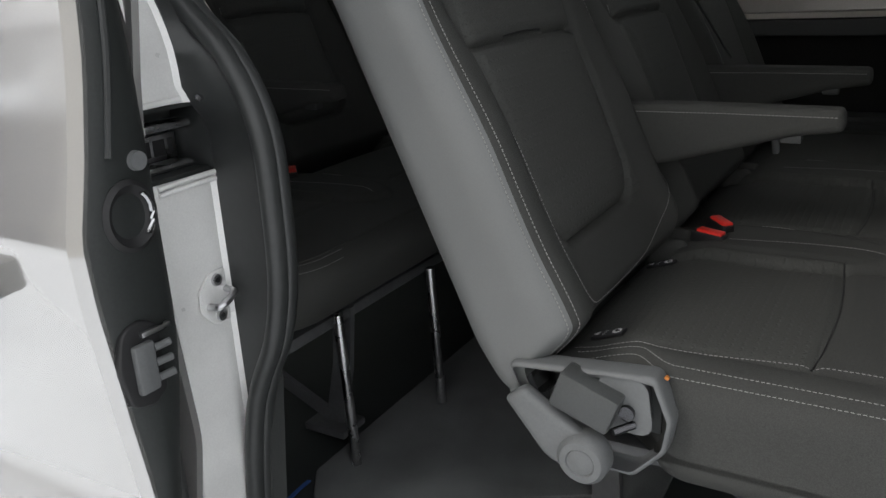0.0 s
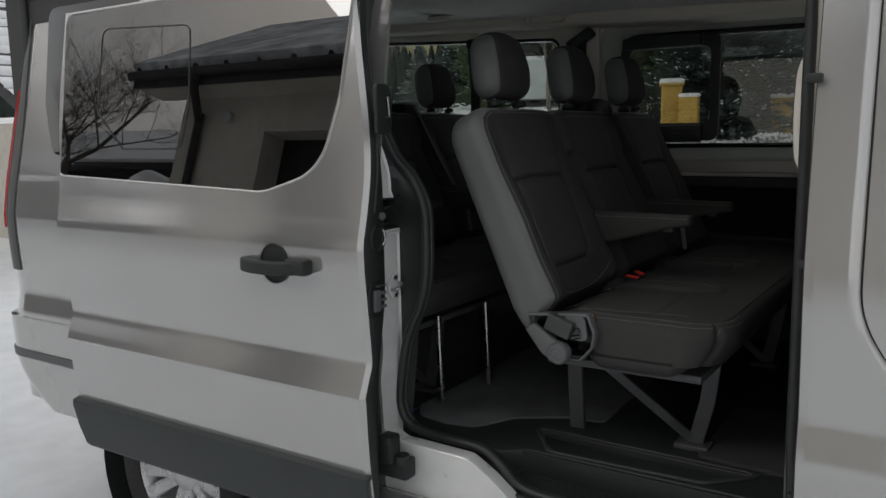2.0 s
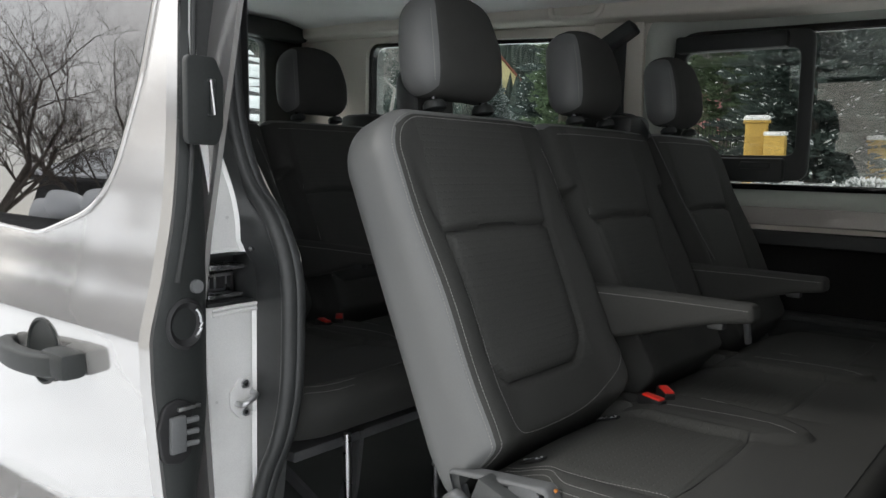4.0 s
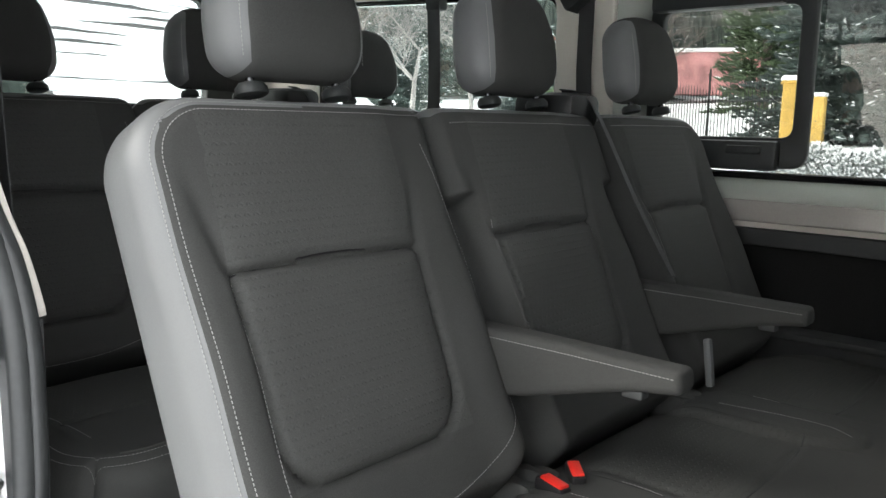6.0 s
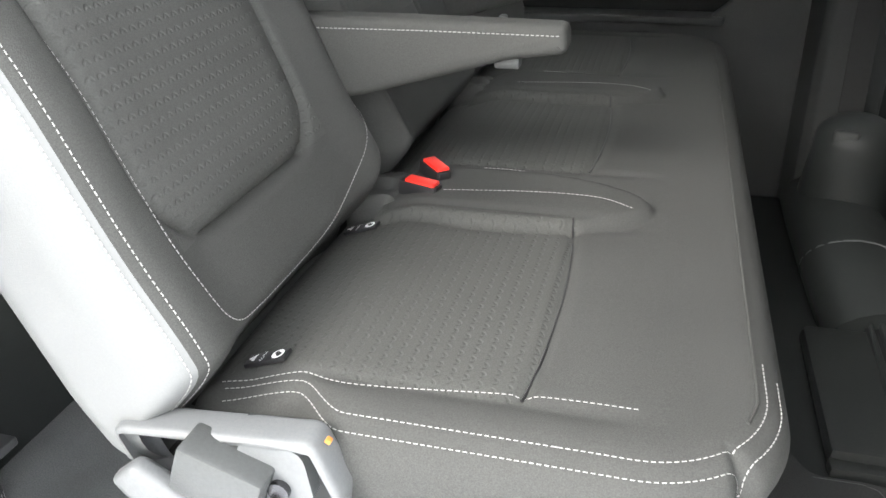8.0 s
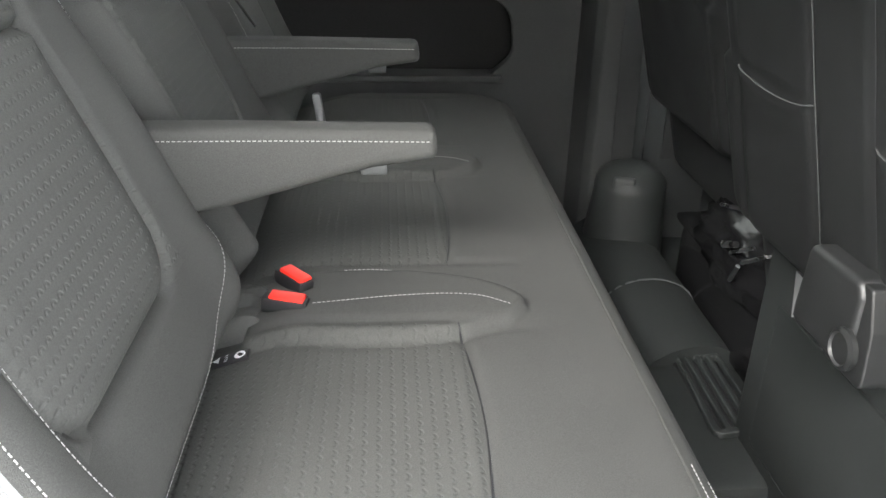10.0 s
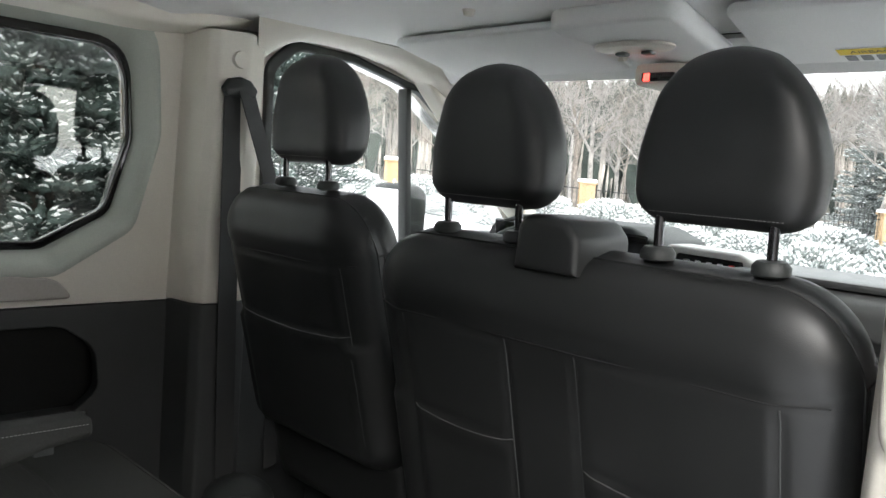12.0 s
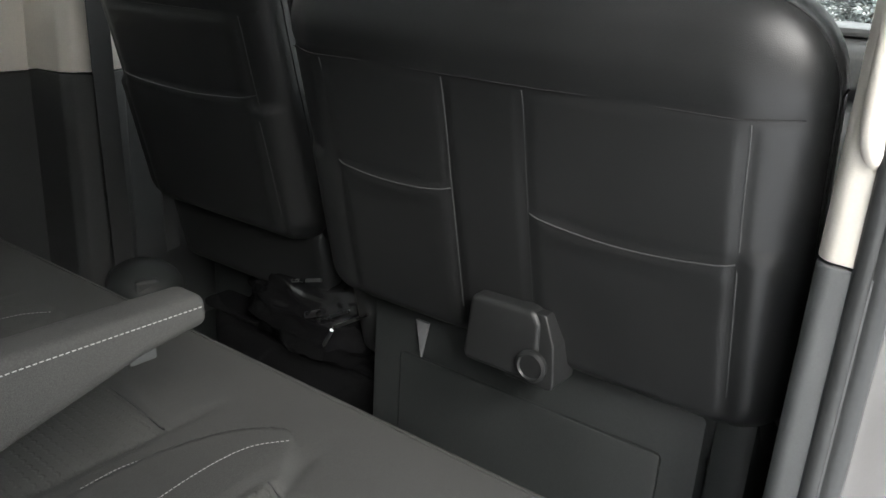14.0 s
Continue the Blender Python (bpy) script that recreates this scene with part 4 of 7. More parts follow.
for i in range(26):
    for j in range(5):
        a = pose(0.42 + i * 0.023 + (j % 2) * 0.0115, -0.775 - j * 0.024, 0.5555, 0, 0, 35 if (i + j) % 2 else -35)
        box(dm, (-0.008, -0.0025, 0), (0.008, 0.0025, 0.002), 0, a)
tread = piece("diamond_tread", dm, BLACKP, step, "raised diamond pattern")
tread["kind"] = "stuff"
piece("riser", bbox((0.35, -0.762, 0.53), (1.03, -0.748, FLOOR - 0.004), 0.003), BLACKP, step, "black riser")

def ring(outer, inner, depth, bevel, m):
    return plate([outer, inner], depth, bevel, m)


def inset(o, d):
    c = Vector((sum(p[0] for p in o) / len(o), sum(p[1] for p in o) / len(o)))
    w, h = max(p[0] for p in o) - min(p[0] for p in o), max(p[1] for p in o) - min(p[1] for p in o)
    return [(c.x + (p[0] - c.x) * (1 - 2 * d / w), c.y + (p[1] - c.y) * (1 - 2 * d / h)) for p in o]


# ---- left side: trim, windows, driver door ----
W1 = round_poly([(0.010, 1.425), (0.80, 1.425), (0.950, 1.508), (1.000, 1.68), (0.985, 1.905), (0.010, 1.918)], [0.06, 0.06, 0.06, 0.10, 0.10, 0.09], 8)
W2 = round_poly([(-1.36, 1.50), (-0.275, 1.50), (-0.275, 1.93), (-1.36, 1.985)], [0.05, 0.05, 0.06, 0.06], 7)
DW = round_poly([(1.332, 1.34), (1.325, 1.90), (1.40, 1.968), (1.60, 1.962), (1.86, 1.905), (2.20, 1.68), (2.44, 1.44), (2.38, 1.34)], [0.03, 0.06, 0.06, 0.12, 0.12, 0.1, 0.03, 0.03], 7)
up = [(-1.78, 1.303), (2.55, 1.303), (2.55, 1.47), (2.05, 1.93), (1.86, 2.0), (1.25, 2.05), (-1.78, 2.11)]
wall_l = setting("wall_left", plate([up, inset(W1, -0.060), W2, DW], 0.03, 0.0, xz(0.815, 1)), IVORY, "ivory plastic upper side trim of the van", "wall trim", angle=30)
pk = round_poly([(-0.2, 1.035), (0.86, 1.045), (0.925, 1.10), (0.915, 1.20), (0.84, 1.255), (-0.2, 1.262)], [0.03, 0.04, 0.05, 0.07, 0.08, 0.03], 6)
lower = [(-1.78, 0.58), (2.55, 0.58), (2.55, 1.300), (-1.78, 1.300)]
wall_ll = setting("wall_left_lower", plate([lower, pk], 0.035, 0.004, xz(0.812, 1)), DARKP, "dark grey lower side trim with an elbow pocket", "wall trim", angle=30)
piece("pocket_back", plate([[(-0.25, 1.0), (0.98, 1.0), (0.98, 1.29), (-0.25, 1.29)]], 0.01, 0, xz(0.876, 1)), mat("black_felt", (0.014, 0.014, 0.0138), 0.95, grain=0.2, gscale=400), wall_ll, "black felt pocket lining")
piece("pocket_ledge", plate([round_poly([(-0.2, 0.79), (0.90, 0.79), (0.90, 0.872), (-0.2, 0.872)], 0.02, 4)], 0.018, 0.004, Matrix.Translation((0, 0, 1.036))), DARKP, wall_ll, "armrest ledge")
strip = round_poly([(-0.25, 1.318), (0.86, 1.318), (0.825, 1.362), (0.74, 1.372), (-0.25, 1.372)], [0, 0.01, 0.05, 0.02, 0], 6)
piece("ledge_strip", plate([strip], 0.014, 0.004, xz(0.815, -1)), mat("satin_ledge", (0.46, 0.43, 0.40), 0.14, grain=0.04, gscale=200, coat=0.8), wall_l, "glossy beige ledge strip")
# window surround lip, glass and the sliding pane's frame


# The bevel's pale green reflection is put into the lip's colour.
LIPREFL = mat("lip_green_reflection", (0.47, 0.50, 0.45), 0.45, grain=0.05, gscale=300, bump=0.2, bscale=700)
win1 = setting("window_1", ring(inset(W1, -0.004), inset(W1, 0.018), 0.022, 0.004, xz(0.856, 1)), FRIT, "fixed side window with a black border and a sliding pane", "window", angle=30)
piece("pane", plate([inset(W1, 0.014)], 0.004, 0, xz(0.866, 1)), GLASSW, win1, "clear glass pane").visible_shadow = False
lip = bmesh.new()
loops = [[lip.verts.new((x, y, z)) for x, z in inset(W1, -d)] for d, y in ((0.001, 0.864), (0.006, 0.852), (0.030, 0.822), (0.046, 0.8085), (0.056, 0.8055), (0.066, 0.8085), (0.068, 0.818), (0.060, 0.864))]
for a, b in zip(loops, loops[1:] + loops[:1]):
    for k in range(len(a)):
        lip.faces.new((a[k], a[(k + 1) % len(a)], b[(k + 1) % len(a)], b[k]))
piece("window_lip", lip, LIPREFL, win1, "wide bevelled window surround", angle=60)
fr_o = round_poly([(0.018, 1.452), (0.447, 1.452), (0.447, 1.905), (0.018, 1.905)], 0.045, 6)
fr_i = round_poly([(0.055, 1.528), (0.408, 1.528), (0.408, 1.848), (0.055, 1.850)], 0.03, 6)
piece("sliding_frame", ring(fr_o, fr_i, 0.024, 0.006, xz(0.858, -1)), BLACKP, win1, "black sliding pane frame")
piece("latch_tray", bbox((0.17, 0.800, 1.446), (0.385, 0.838, 1.520), 0.010), BLACKP, win1, "black latch tray")
piece("latch_grip", bbox((0.26, 0.792, 1.486), (0.35, 0.807, 1.508), 0.005), BLACKP, win1, "black latch grip")
piece("blind_box", bbox((0.03, 0.800, 1.848), (0.375, 0.840, 1.900), 0.010), BLACKP, win1, "black roller blind box")
win2 = setting("window_2", ring(inset(W2, -0.004), inset(W2, 0.016), 0.035, 0.004, xz(0.835, 1)), FRIT, "rear side window with a black border", "window", angle=30)
piece("pane", plate([inset(W2, 0.012)], 0.004, 0, xz(0.852, 1)), GLASSG, win2, "clear glass pane").visible_shadow = False
win3 = setting("window_3", ring(inset(DW, -0.006), inset(DW, 0.022), 0.03, 0.006, xz(0.800, 1)), BLACKP, "driver door window with a black seal", "window", angle=30)
piece("pane", plate([inset(DW, 0.01)], 0.004, 0, xz(0.845, 1)), GLASS, win3, "clear door glass").visible_shadow = False
piece("quarter_post", bbox((1.825, 0.80, 1.36), (1.846, 0.84, 1.90), 0.004, Matrix.Translation((1.835, 0, 1.6)) @ pose(0, 0, 0, 0, -5, 0) @ Matrix.Translation((-1.835, 0, -1.6))), BLACKP, win3, "black quarter post")
# outer skin of the left side
skin = setting("body_left", plate([[(-1.98, 0.30), (2.9, 0.30), (2.9, 1.15), (2.6, 1.47), (2.06, 1.95), (1.90, 2.09), (1.25, 2.12), (-1.98, 2.12)], inset(W1, -0.012), inset(W2, -0.012), inset(DW, -0.012)], 0.06, 0.0, xz(0.880, 1)), PAINT, "silver outer side of the van", "car body", angle=30)

# B-pillar trims, both sides
for sgn, nm in ((1, "left"), (-1, "right")):
    y = 0.815 if sgn > 0 else -0.825
    y2 = 0.700 if sgn > 0 else -0.770
    sh = round_poly([(1.080, y), (1.096, y2 + 0.02 * sgn), (1.115, y2), (1.185, y2 - 0.012 * sgn), (1.245, y2 + 0.02 * sgn), (1.27, y)] if sgn > 0 else [(1.046, y), (1.050, -0.776), (1.066, -0.765), (1.185, -0.758), (1.245, -0.79), (1.27, y)], [0, 0.02, 0.02, 0.03, 0.03, 0], 5)
    up_ = plate([sh], 0.64, 0.003, Matrix.Translation((0, 0, 1.308)))
    for v in up_.verts:
        v.co.x += 0.03 * (v.co.z - 1.3)
    pt = setting("trim_pillar_" + nm, up_, IVORY, "ivory door pillar trim", "pillar trim", angle=35)
    lo_ = plate([sh], 0.72, 0.003, Matrix.Translation((0, 0, 0.585)))
    piece("lower_cover", lo_, DARKP if sgn > 0 else GREYP, pt, "dark lower pillar cover" if sgn > 0 else "mid grey lower pillar cover", angle=35)
    if sgn > 0:
        piece("belt_bolt", cyl(bmesh.new(), (1.180, 0.708, 1.884), (1.180, 0.684, 1.884), 0.023, 0.019, 24), IVORY, pt, "round bolt cover")
        g = round_poly([(1.130, 1.815), (1.145, 1.837), (1.172, 1.843), (1.199, 1.837), (1.219, 1.815), (1.211, 1.797), (1.139, 1.797)], 0.008, 4)
        piece("belt_guide", plate([g], 0.022, 0.005, xz(0.692, -1)), BLACKP, pt, "black belt guide")
        bs = sweep(bmesh.new(), [(1.187, 0.672, 1.815), (1.250, 0.655, 1.62), (1.275, 0.64, 1.30), (1.28, 0.63, 0.9)], [(-0.024, -0.001), (0.024, -0.001), (0.024, 0.001), (-0.024, 0.001)], (0.3, -1, 0))
        piece("seat_belt", bs, BELT, pt, "black belt webbing")
        bs = sweep(bmesh.new(), [(1.165, 0.690, 1.815), (1.172, 0.684, 1.30), (1.18, 0.67, 0.8)], [(-0.026, -0.001), (0.026, -0.001), (0.026, 0.001), (-0.026, 0.001)], (0.1, -1, 0))
        piece("seat_belt", bs, BELT, pt, "black belt webbing")
    else:
        gh = smooth_path([(1.085, -0.815, 1.405), (1.050, -0.795, 1.425), (1.040, -0.790, 1.48), (1.040, -0.790, 1.58), (1.050, -0.795, 1.64), (1.090, -0.815, 1.665)], 6)
        piece("grab_handle", sweep(bmesh.new(), gh, circle(0.013, 12, 0.011), (0, 1, 0)), IVORY, pt, "ivory grab handle")

# rear belt posts on the left side
cp = setting("trim_pillar_rear", plate([round_poly([(-0.262, 1.46), (-0.072, 1.46), (-0.078, 1.985), (-0.262, 1.985)], 0.012, 4)], 0.02, 0.006, xz(0.816, -1)), IVORY, "ivory rear pillar trim between the windows", "pillar trim", angle=30)
piece("belt_outlet", bbox((-0.062, -0.045, -0.020), (0.062, 0.045, 0.020), 0.006, Matrix.Translation((-0.145, 0.760, 1.908)) @ pose(0, 0, 0, 0, -32, 10)), BLACKP, cp, "black belt outlet")
piece("seat_belt", sweep(bmesh.new(), [(-0.150, 0.775, 1.90), (-0.152, 0.775, 1.70), (-0.13, 0.76, 1.45)], [(-0.024, -0.001), (0.024, -0.001), (0.024, 0.001), (-0.024, 0.001)], (0, -1, 0)), BELT, cp, "black belt webbing")
cp2 = setting("trim_pillar_end", bbox((-0.755, 0.765, 1.905), (-0.69, 0.81, 1.955), 0.012), BLACKP, "black rear belt guide below the roof", "belt guide")
piece("seat_belt", sweep(bmesh.new(), [(-0.722, 0.772, 1.94), (-0.70, 0.760, 1.70), (-0.69, 0.74, 1.40)], [(-0.026, -0.001), (0.026, -0.001), (0.026, 0.001), (-0.026, 0.001)], (0, -1, 0)), BELT, cp2, "black belt webbing")

# ---- ceiling ----


def ceil_z(x, y):
    edge = max(0.0, abs(y + 0.02) - 0.55) / 0.27
    z = 1.988 + 0.052 * step1(1.25 - x, 0, 1.3) + 0.048 * step1(-x, 0.0, 1.6) - (0.012 + 0.028 * step1(1.25 - x, 0, 0.3)) * min(1, edge) ** 2
    z -= 0.012 * bump1(x - 1.02, 0.05) * step1(abs(y), 0.3, 0.6)
    return z


cb = bmesh.new()
nx, ny = 120, 50
cg = [[cb.verts.new((-1.79 + 3.62 * i / nx, -0.86 + 1.68 * j / ny, ceil_z(-1.79 + 3.62 * i / nx, -0.86 + 1.68 * j / ny))) for j in range(ny + 1)] for i in range(nx + 1)]
for i in range(nx):
    for j in range(ny):
        cb.faces.new((cg[i][j], cg[i + 1][j], cg[i + 1][j + 1], cg[i][j + 1]))
ceiling = setting("ceiling", cb, HEADL, "pale grey felt headliner", "ceiling")
rail = smooth_path([(-1.75, 0.80, 2.045), (-0.8, 0.79, 2.020), (0.2, 0.785, 1.975), (0.80, 0.775, 1.962), (1.02, 0.768, 1.962), (1.16, 0.758, 1.985), (1.30, 0.745, 2.03)], 8)
piece("roof_rail", sweep(bmesh.new(), rail, round_poly([(-0.05, -0.035), (0.05, -0.02), (0.05, 0.04), (-0.05, 0.04)], 0.018, 4), (0, 0, 1)), IVORY, ceiling, "ivory roof rail trim")
hd = smooth_path([(-0.400, 0.745, 2.025), (-0.385, 0.725, 1.990), (-0.35, 0.718, 1.980), (-0.25, 0.718, 1.978), (-0.215, 0.725, 1.986), (-0.200, 0.745, 2.02)], 5)
piece("grab_handle", sweep(bmesh.new(), hd, circle(0.012, 10), (0, 0, 1)), IVORY, ceiling, "ivory grab handle")
ol = bmesh.new()
lathe(ol, [(0.052, 0), (0.052, 0.010), (0.044, 0.018), (0.02, 0.020)], 28, Matrix.Translation((-0.82, 0.64, 2.052)) @ pose(0, 0, 0, 180, 0, 0) @ Matrix.Diagonal((1.4, 0.6, 1, 1)))
piece("coat_hook", ol, IVORY, ceiling, "oval ivory roof button")
piece("dome_button", cyl(bmesh.new(), (1.373, 0.148, 1.990), (1.373, 0.148, 1.976), 0.014, 0.010, 18), IVORY, ceiling, "small round roof button")
roof = setting("roof", plate([[(-1.96, -0.90), (1.90, -0.90), (1.90, 0.94), (-1.96, 0.94)]], 0.04, 0.01, Matrix.Translation((0, 0, 2.122))), PAINT, "silver van roof", "roof")

setting("roof_side", plate([[(-0.05, 1.925), (1.90, 1.925), (1.90, 2.12), (-1.90, 2.12), (-1.90, 2.085), (-0.05, 2.085)]], 0.04, 0.006, xz(-0.862, -1)), PAINT, "silver roof side above the door opening", "car body", angle=30)
band = bmesh.new()
low_ = smooth_path([(1.27, 0.790, 1.88), (1.335, 0.794, 1.945), (1.41, 0.796, 1.978), (1.60, 0.798, 1.972), (1.80, 0.800, 1.930), (1.98, 0.802, 1.845), (2.20, 0.805, 1.69), (2.42, 0.808, 1.49)], 6)
top_ = smooth_path([(1.20, 0.655, 1.995), (1.30, 0.655, 1.992), (1.40, 0.655, 1.990), (1.58, 0.655, 1.986), (1.76, 0.665, 1.975), (1.92, 0.695, 1.895), (2.16, 0.735, 1.735), (2.38, 0.775, 1.53)], 6)
cols = []
for a, b in zip(low_, top_):
    cols.append([band.verts.new(a.lerp(b, k / 8) + Vector((0, -0.010, -0.016)) * math.sin(math.pi * k / 8)) for k in range(9)])
for a, b in zip(cols, cols[1:]):
    for k in range(8):
        band.faces.new((a[k], a[k + 1], b[k + 1], b[k]))
piece("window_header", thicken(band, 0.004), IVORY, ceiling, "curved ivory trim over the driver window", angle=60)

# ---- tailgate ----
TG = round_poly([(-0.64, 1.60), (0.605, 1.60), (0.605, 2.002), (-0.64, 2.002)], 0.05, 6)
tail = setting("wall_rear", plate([[(-0.86, 0.60), (0.82, 0.60), (0.82, 2.12), (-0.86, 2.12)], TG], 0.05, 0.01, yz(-1.77, -1)), BLACKP, "black inner side of the tailgate", "tailgate", angle=30)
piece("rear_pane", plate([inset(TG, -0.01)], 0.004, 0, yz(-1.79, -1)), GLASSG, tail, "clear tailgate glass").visible_shadow = False
piece("top_trim", bbox((-1.77, -0.8, 2.006), (-1.69, 0.78, 2.085), 0.012), BLACKP, tail, "black trim above the rear window")

# ---- windscreen, dashboard and cockpit ----
ws = setting("window_4", bmesh.new(), GLASS, "raked windscreen", "windscreen")
wsb = bmesh.new()
q = [wsb.verts.new(p) for p in ((1.80, -0.76, 1.985), (1.80, 0.74, 1.985), (2.52, 0.80, 1.44), (2.52, -0.82, 1.44))]
wsb.faces.new(q)
thicken(wsb, 0.004)
wp = piece("pane", wsb, GLASS, ws, "clear windscreen glass")
wp.visible_shadow = False
hd = bmesh.new()
hd.faces.new([hd.verts.new(p) for p in ((1.775, -0.77, 1.975), (1.775, 0.76, 1.975), (1.872, 0.75, 1.917), (1.872, -0.77, 1.911))])
thicken(hd, 0.012)
piece("header_trim", hd, HEADL, ws, "pale grey trim over the windscreen")
for s, y0, y1 in ((1, 0.72, 0.83), (-1, -0.74, -0.85)):
    piece("screen_pillar", sweep(bmesh.new(), [(1.78, y0 * 1.06, 1.99), (2.1, (y0 + y1) / 2, 1.71), (2.54, y1, 1.43)], round_poly([(-0.035, -0.03), (0.035, -0.03), (0.035, 0.03), (-0.035, 0.03)], 0.015, 4), (0, 0, 1)), IVORY, ws, "ivory windscreen pillar trim")
piece("screen_border", bbox((1.785, -0.78, 1.972), (1.82, 0.76, 1.992), 0.004), BLACKP, ws, "black glass border")
dash = group("dashboard", "black plastic dashboard with a lid before the passenger", "dashboard", (2.15, 0, 1.1))
dpf = round_poly([(1.93, 1.12), (1.90, 1.30), (1.95, 1.335), (1.955, 1.36), (1.91, 1.385), (1.905, 1.455), (1.955, 1.482), (2.20, 1.478), (2.54, 1.425), (2.54, 0.75), (2.05, 0.75)], [0.03, 0.03, 0.01, 0.01, 0.02, 0.04, 0.03, 0.1, 0.02, 0, 0.05], 5)
DASHP = mat("satin_dash_plastic", (0.075, 0.078, 0.079), 0.36, grain=0.08, gscale=300, bump=0.2, bscale=900, stain=0.1, sscale=4)
piece("fascia", plate([dpf], 1.60, 0.006, xz(0.79, -1)), DASHP, dash, "dark grained fascia")
piece("lid", bbox((1.93, -0.76, 1.478), (2.20, -0.20, 1.496), 0.008), DASHP, dash, "storage lid on the dash top")
hood = round_poly([(0.02, 1.47), (0.03, 1.52), (0.12, 1.555), (0.50, 1.555), (0.60, 1.52), (0.62, 1.47)], [0, 0.04, 0.06, 0.06, 0.04, 0], 6)
piece("instrument_hood", plate([hood], 0.26, 0.012, yz(2.0, 1)), BLACKP, dash, "black instrument hood")
piece("instrument_face", bbox((1.992, 0.06, 1.45), (2.0, 0.58, 1.535), 0.006), FRIT, dash, "dark instrument glass")
piece("centre_stack", bbox((1.88, -0.20, 0.95), (1.98, 0.06, 1.47), 0.02), BLACKP, dash, "black centre stack")
scr = round_poly([(-0.246, 1.450), (-0.238, 1.508), (-0.199, 1.524), (-0.025, 1.527), (0.013, 1.508), (0.020, 1.450)], [0, 0.03, 0.03, 0.03, 0.03, 0], 6)
piece("display_hood", plate([scr], 0.10, 0.010, yz(1.955, 1)), mat("silver_plastic", (0.52, 0.52, 0.51), 0.35, grain=0.04, gscale=300, stain=0.05, sscale=6), dash, "pale grey hood of the middle display")
disp = round_poly([(-0.218, 1.474), (-0.212, 1.506), (-0.050, 1.509), (-0.042, 1.476)], 0.006, 4)
piece("display_glass", plate([disp], 0.004, 0, yz(1.953, -1)), FRIT, dash, "dark middle display")
for k in range(5):
    piece("display_sign", bbox((1.947, -0.195 + 0.028 * k, 1.487), (1.9485, -0.182 + 0.028 * k, 1.496), 0), WHITE if k else RED, dash, "small lit sign")
sw = group("steering_wheel", "black leather steering wheel behind the driver seat", "steering wheel", (1.80, 0.338, 1.36))
swm = Matrix.Translation((1.80, 0.338, 1.36)) @ pose(0, 0, 0, 0, -62, 0)
piece("rim", tube(bmesh.new(), [swm @ Vector((0.185 * math.cos(a), 0.185 * math.sin(a), 0)) for a in (i * 2 * math.pi / 40 for i in range(40))], 0.016, 10, closed=True), BLACKP, sw, "black rim")
hb = bmesh.new()
lathe(hb, [(0.07, -0.03), (0.08, -0.01), (0.075, 0.02), (0.05, 0.03)], 24, swm)
piece("hub", hb, BLACKP, sw, "black hub")
for a in (90, 210, 330):
    d = Vector((math.cos(radians(a)), math.sin(radians(a)), 0))
    piece("spoke", cyl(bmesh.new(), swm @ (d * 0.06), swm @ (d * 0.18), 0.014, 0.012, 10), BLACKP, sw)
for (a, b, nm) in ((0.00, 0.57, "folded-up pale grey driver sun visor"), (-0.86, -0.30, "folded-up pale grey passenger sun visor with an airbag label")):
    v_ = group("sun_visor", nm, "sun visor", (1.66, (a + b) / 2, 1.90), "sun visors")
    vm = Matrix.Translation((1.645, (a + b) / 2, 1.940)) @ pose(0, 0, 0, 0, 10, -2 if a > -0.1 else 1.5)
    vo = round_poly([(-0.14, -(b - a) / 2), (0.14, -(b - a) / 2), (0.14, (b - a) / 2), (-0.14, (b - a) / 2 - 0.03)], [0.02, 0.05, 0.05, 0.03], 6)
    piece("panel", plate([vo], 0.02, 0.008, vm), HEADL, v_, "pale grey visor panel")
    piece("pivot", cyl(bmesh.new(), vm @ Vector((0.07, -(b - a) / 2 - 0.01, 0.01)), vm @ Vector((0.07, -(b - a) / 2 + 0.03, 0.01)), 0.010, n=12), IVORY, v_)
    if a < 0:
        lb = piece("warning_label", plate([round_poly([(0.060, 0.014), (0.128, 0.014), (0.128, 0.128), (0.060, 0.128)], 0.004, 3)], 0.0012, 0, vm @ Matrix.Translation((0, 0, -0.0014))), WHITE, v_, "white airbag warning label")
        piece("yellow_band", plate([[(0.062, 0.016), (0.090, 0.016), (0.090, 0.126), (0.062, 0.126)]], 0.001, 0, vm @ Matrix.Translation((0, 0, -0.0026))), YELLOWL, lb, "yellow band")
        fc = bpy.data.curves.new("word", 'FONT')
        fc.body, fc.size, fc.align_x, fc.align_y = "AIRBAG", 0.020, 'CENTER', 'CENTER'
        tmp = bpy.data.objects.new("word", fc)
        wb = bmesh.new()
        wb.from_mesh(bpy.data.meshes.new_from_object(tmp))
        bpy.data.objects.remove(tmp)
        down = Matrix(((0, -1, 0, 0.076), (-1, 0, 0, 0.071), (0, 0, -1, -0.0030), (0, 0, 0, 1)))
        piece("word", wb, LABELB, lb, "dark printed word", vm @ down)
        for k in range(4):
            piece("pictogram", bbox((0.097, 0.024 + 0.026 * k, -0.0024), (0.122, 0.042 + 0.026 * k, -0.0014), 0, vm), (RED if k == 0 else GREYP), lb, "small pictogram")
con = group("overhead_console", "pale overhead console with reading lamps and a belt warning display", "overhead console", (1.62, 0.0, 1.92))
co = round_poly([(1.44, -0.28), (1.80, -0.22), (1.80, -0.04), (1.44, 0.02)], 0.05, 6)
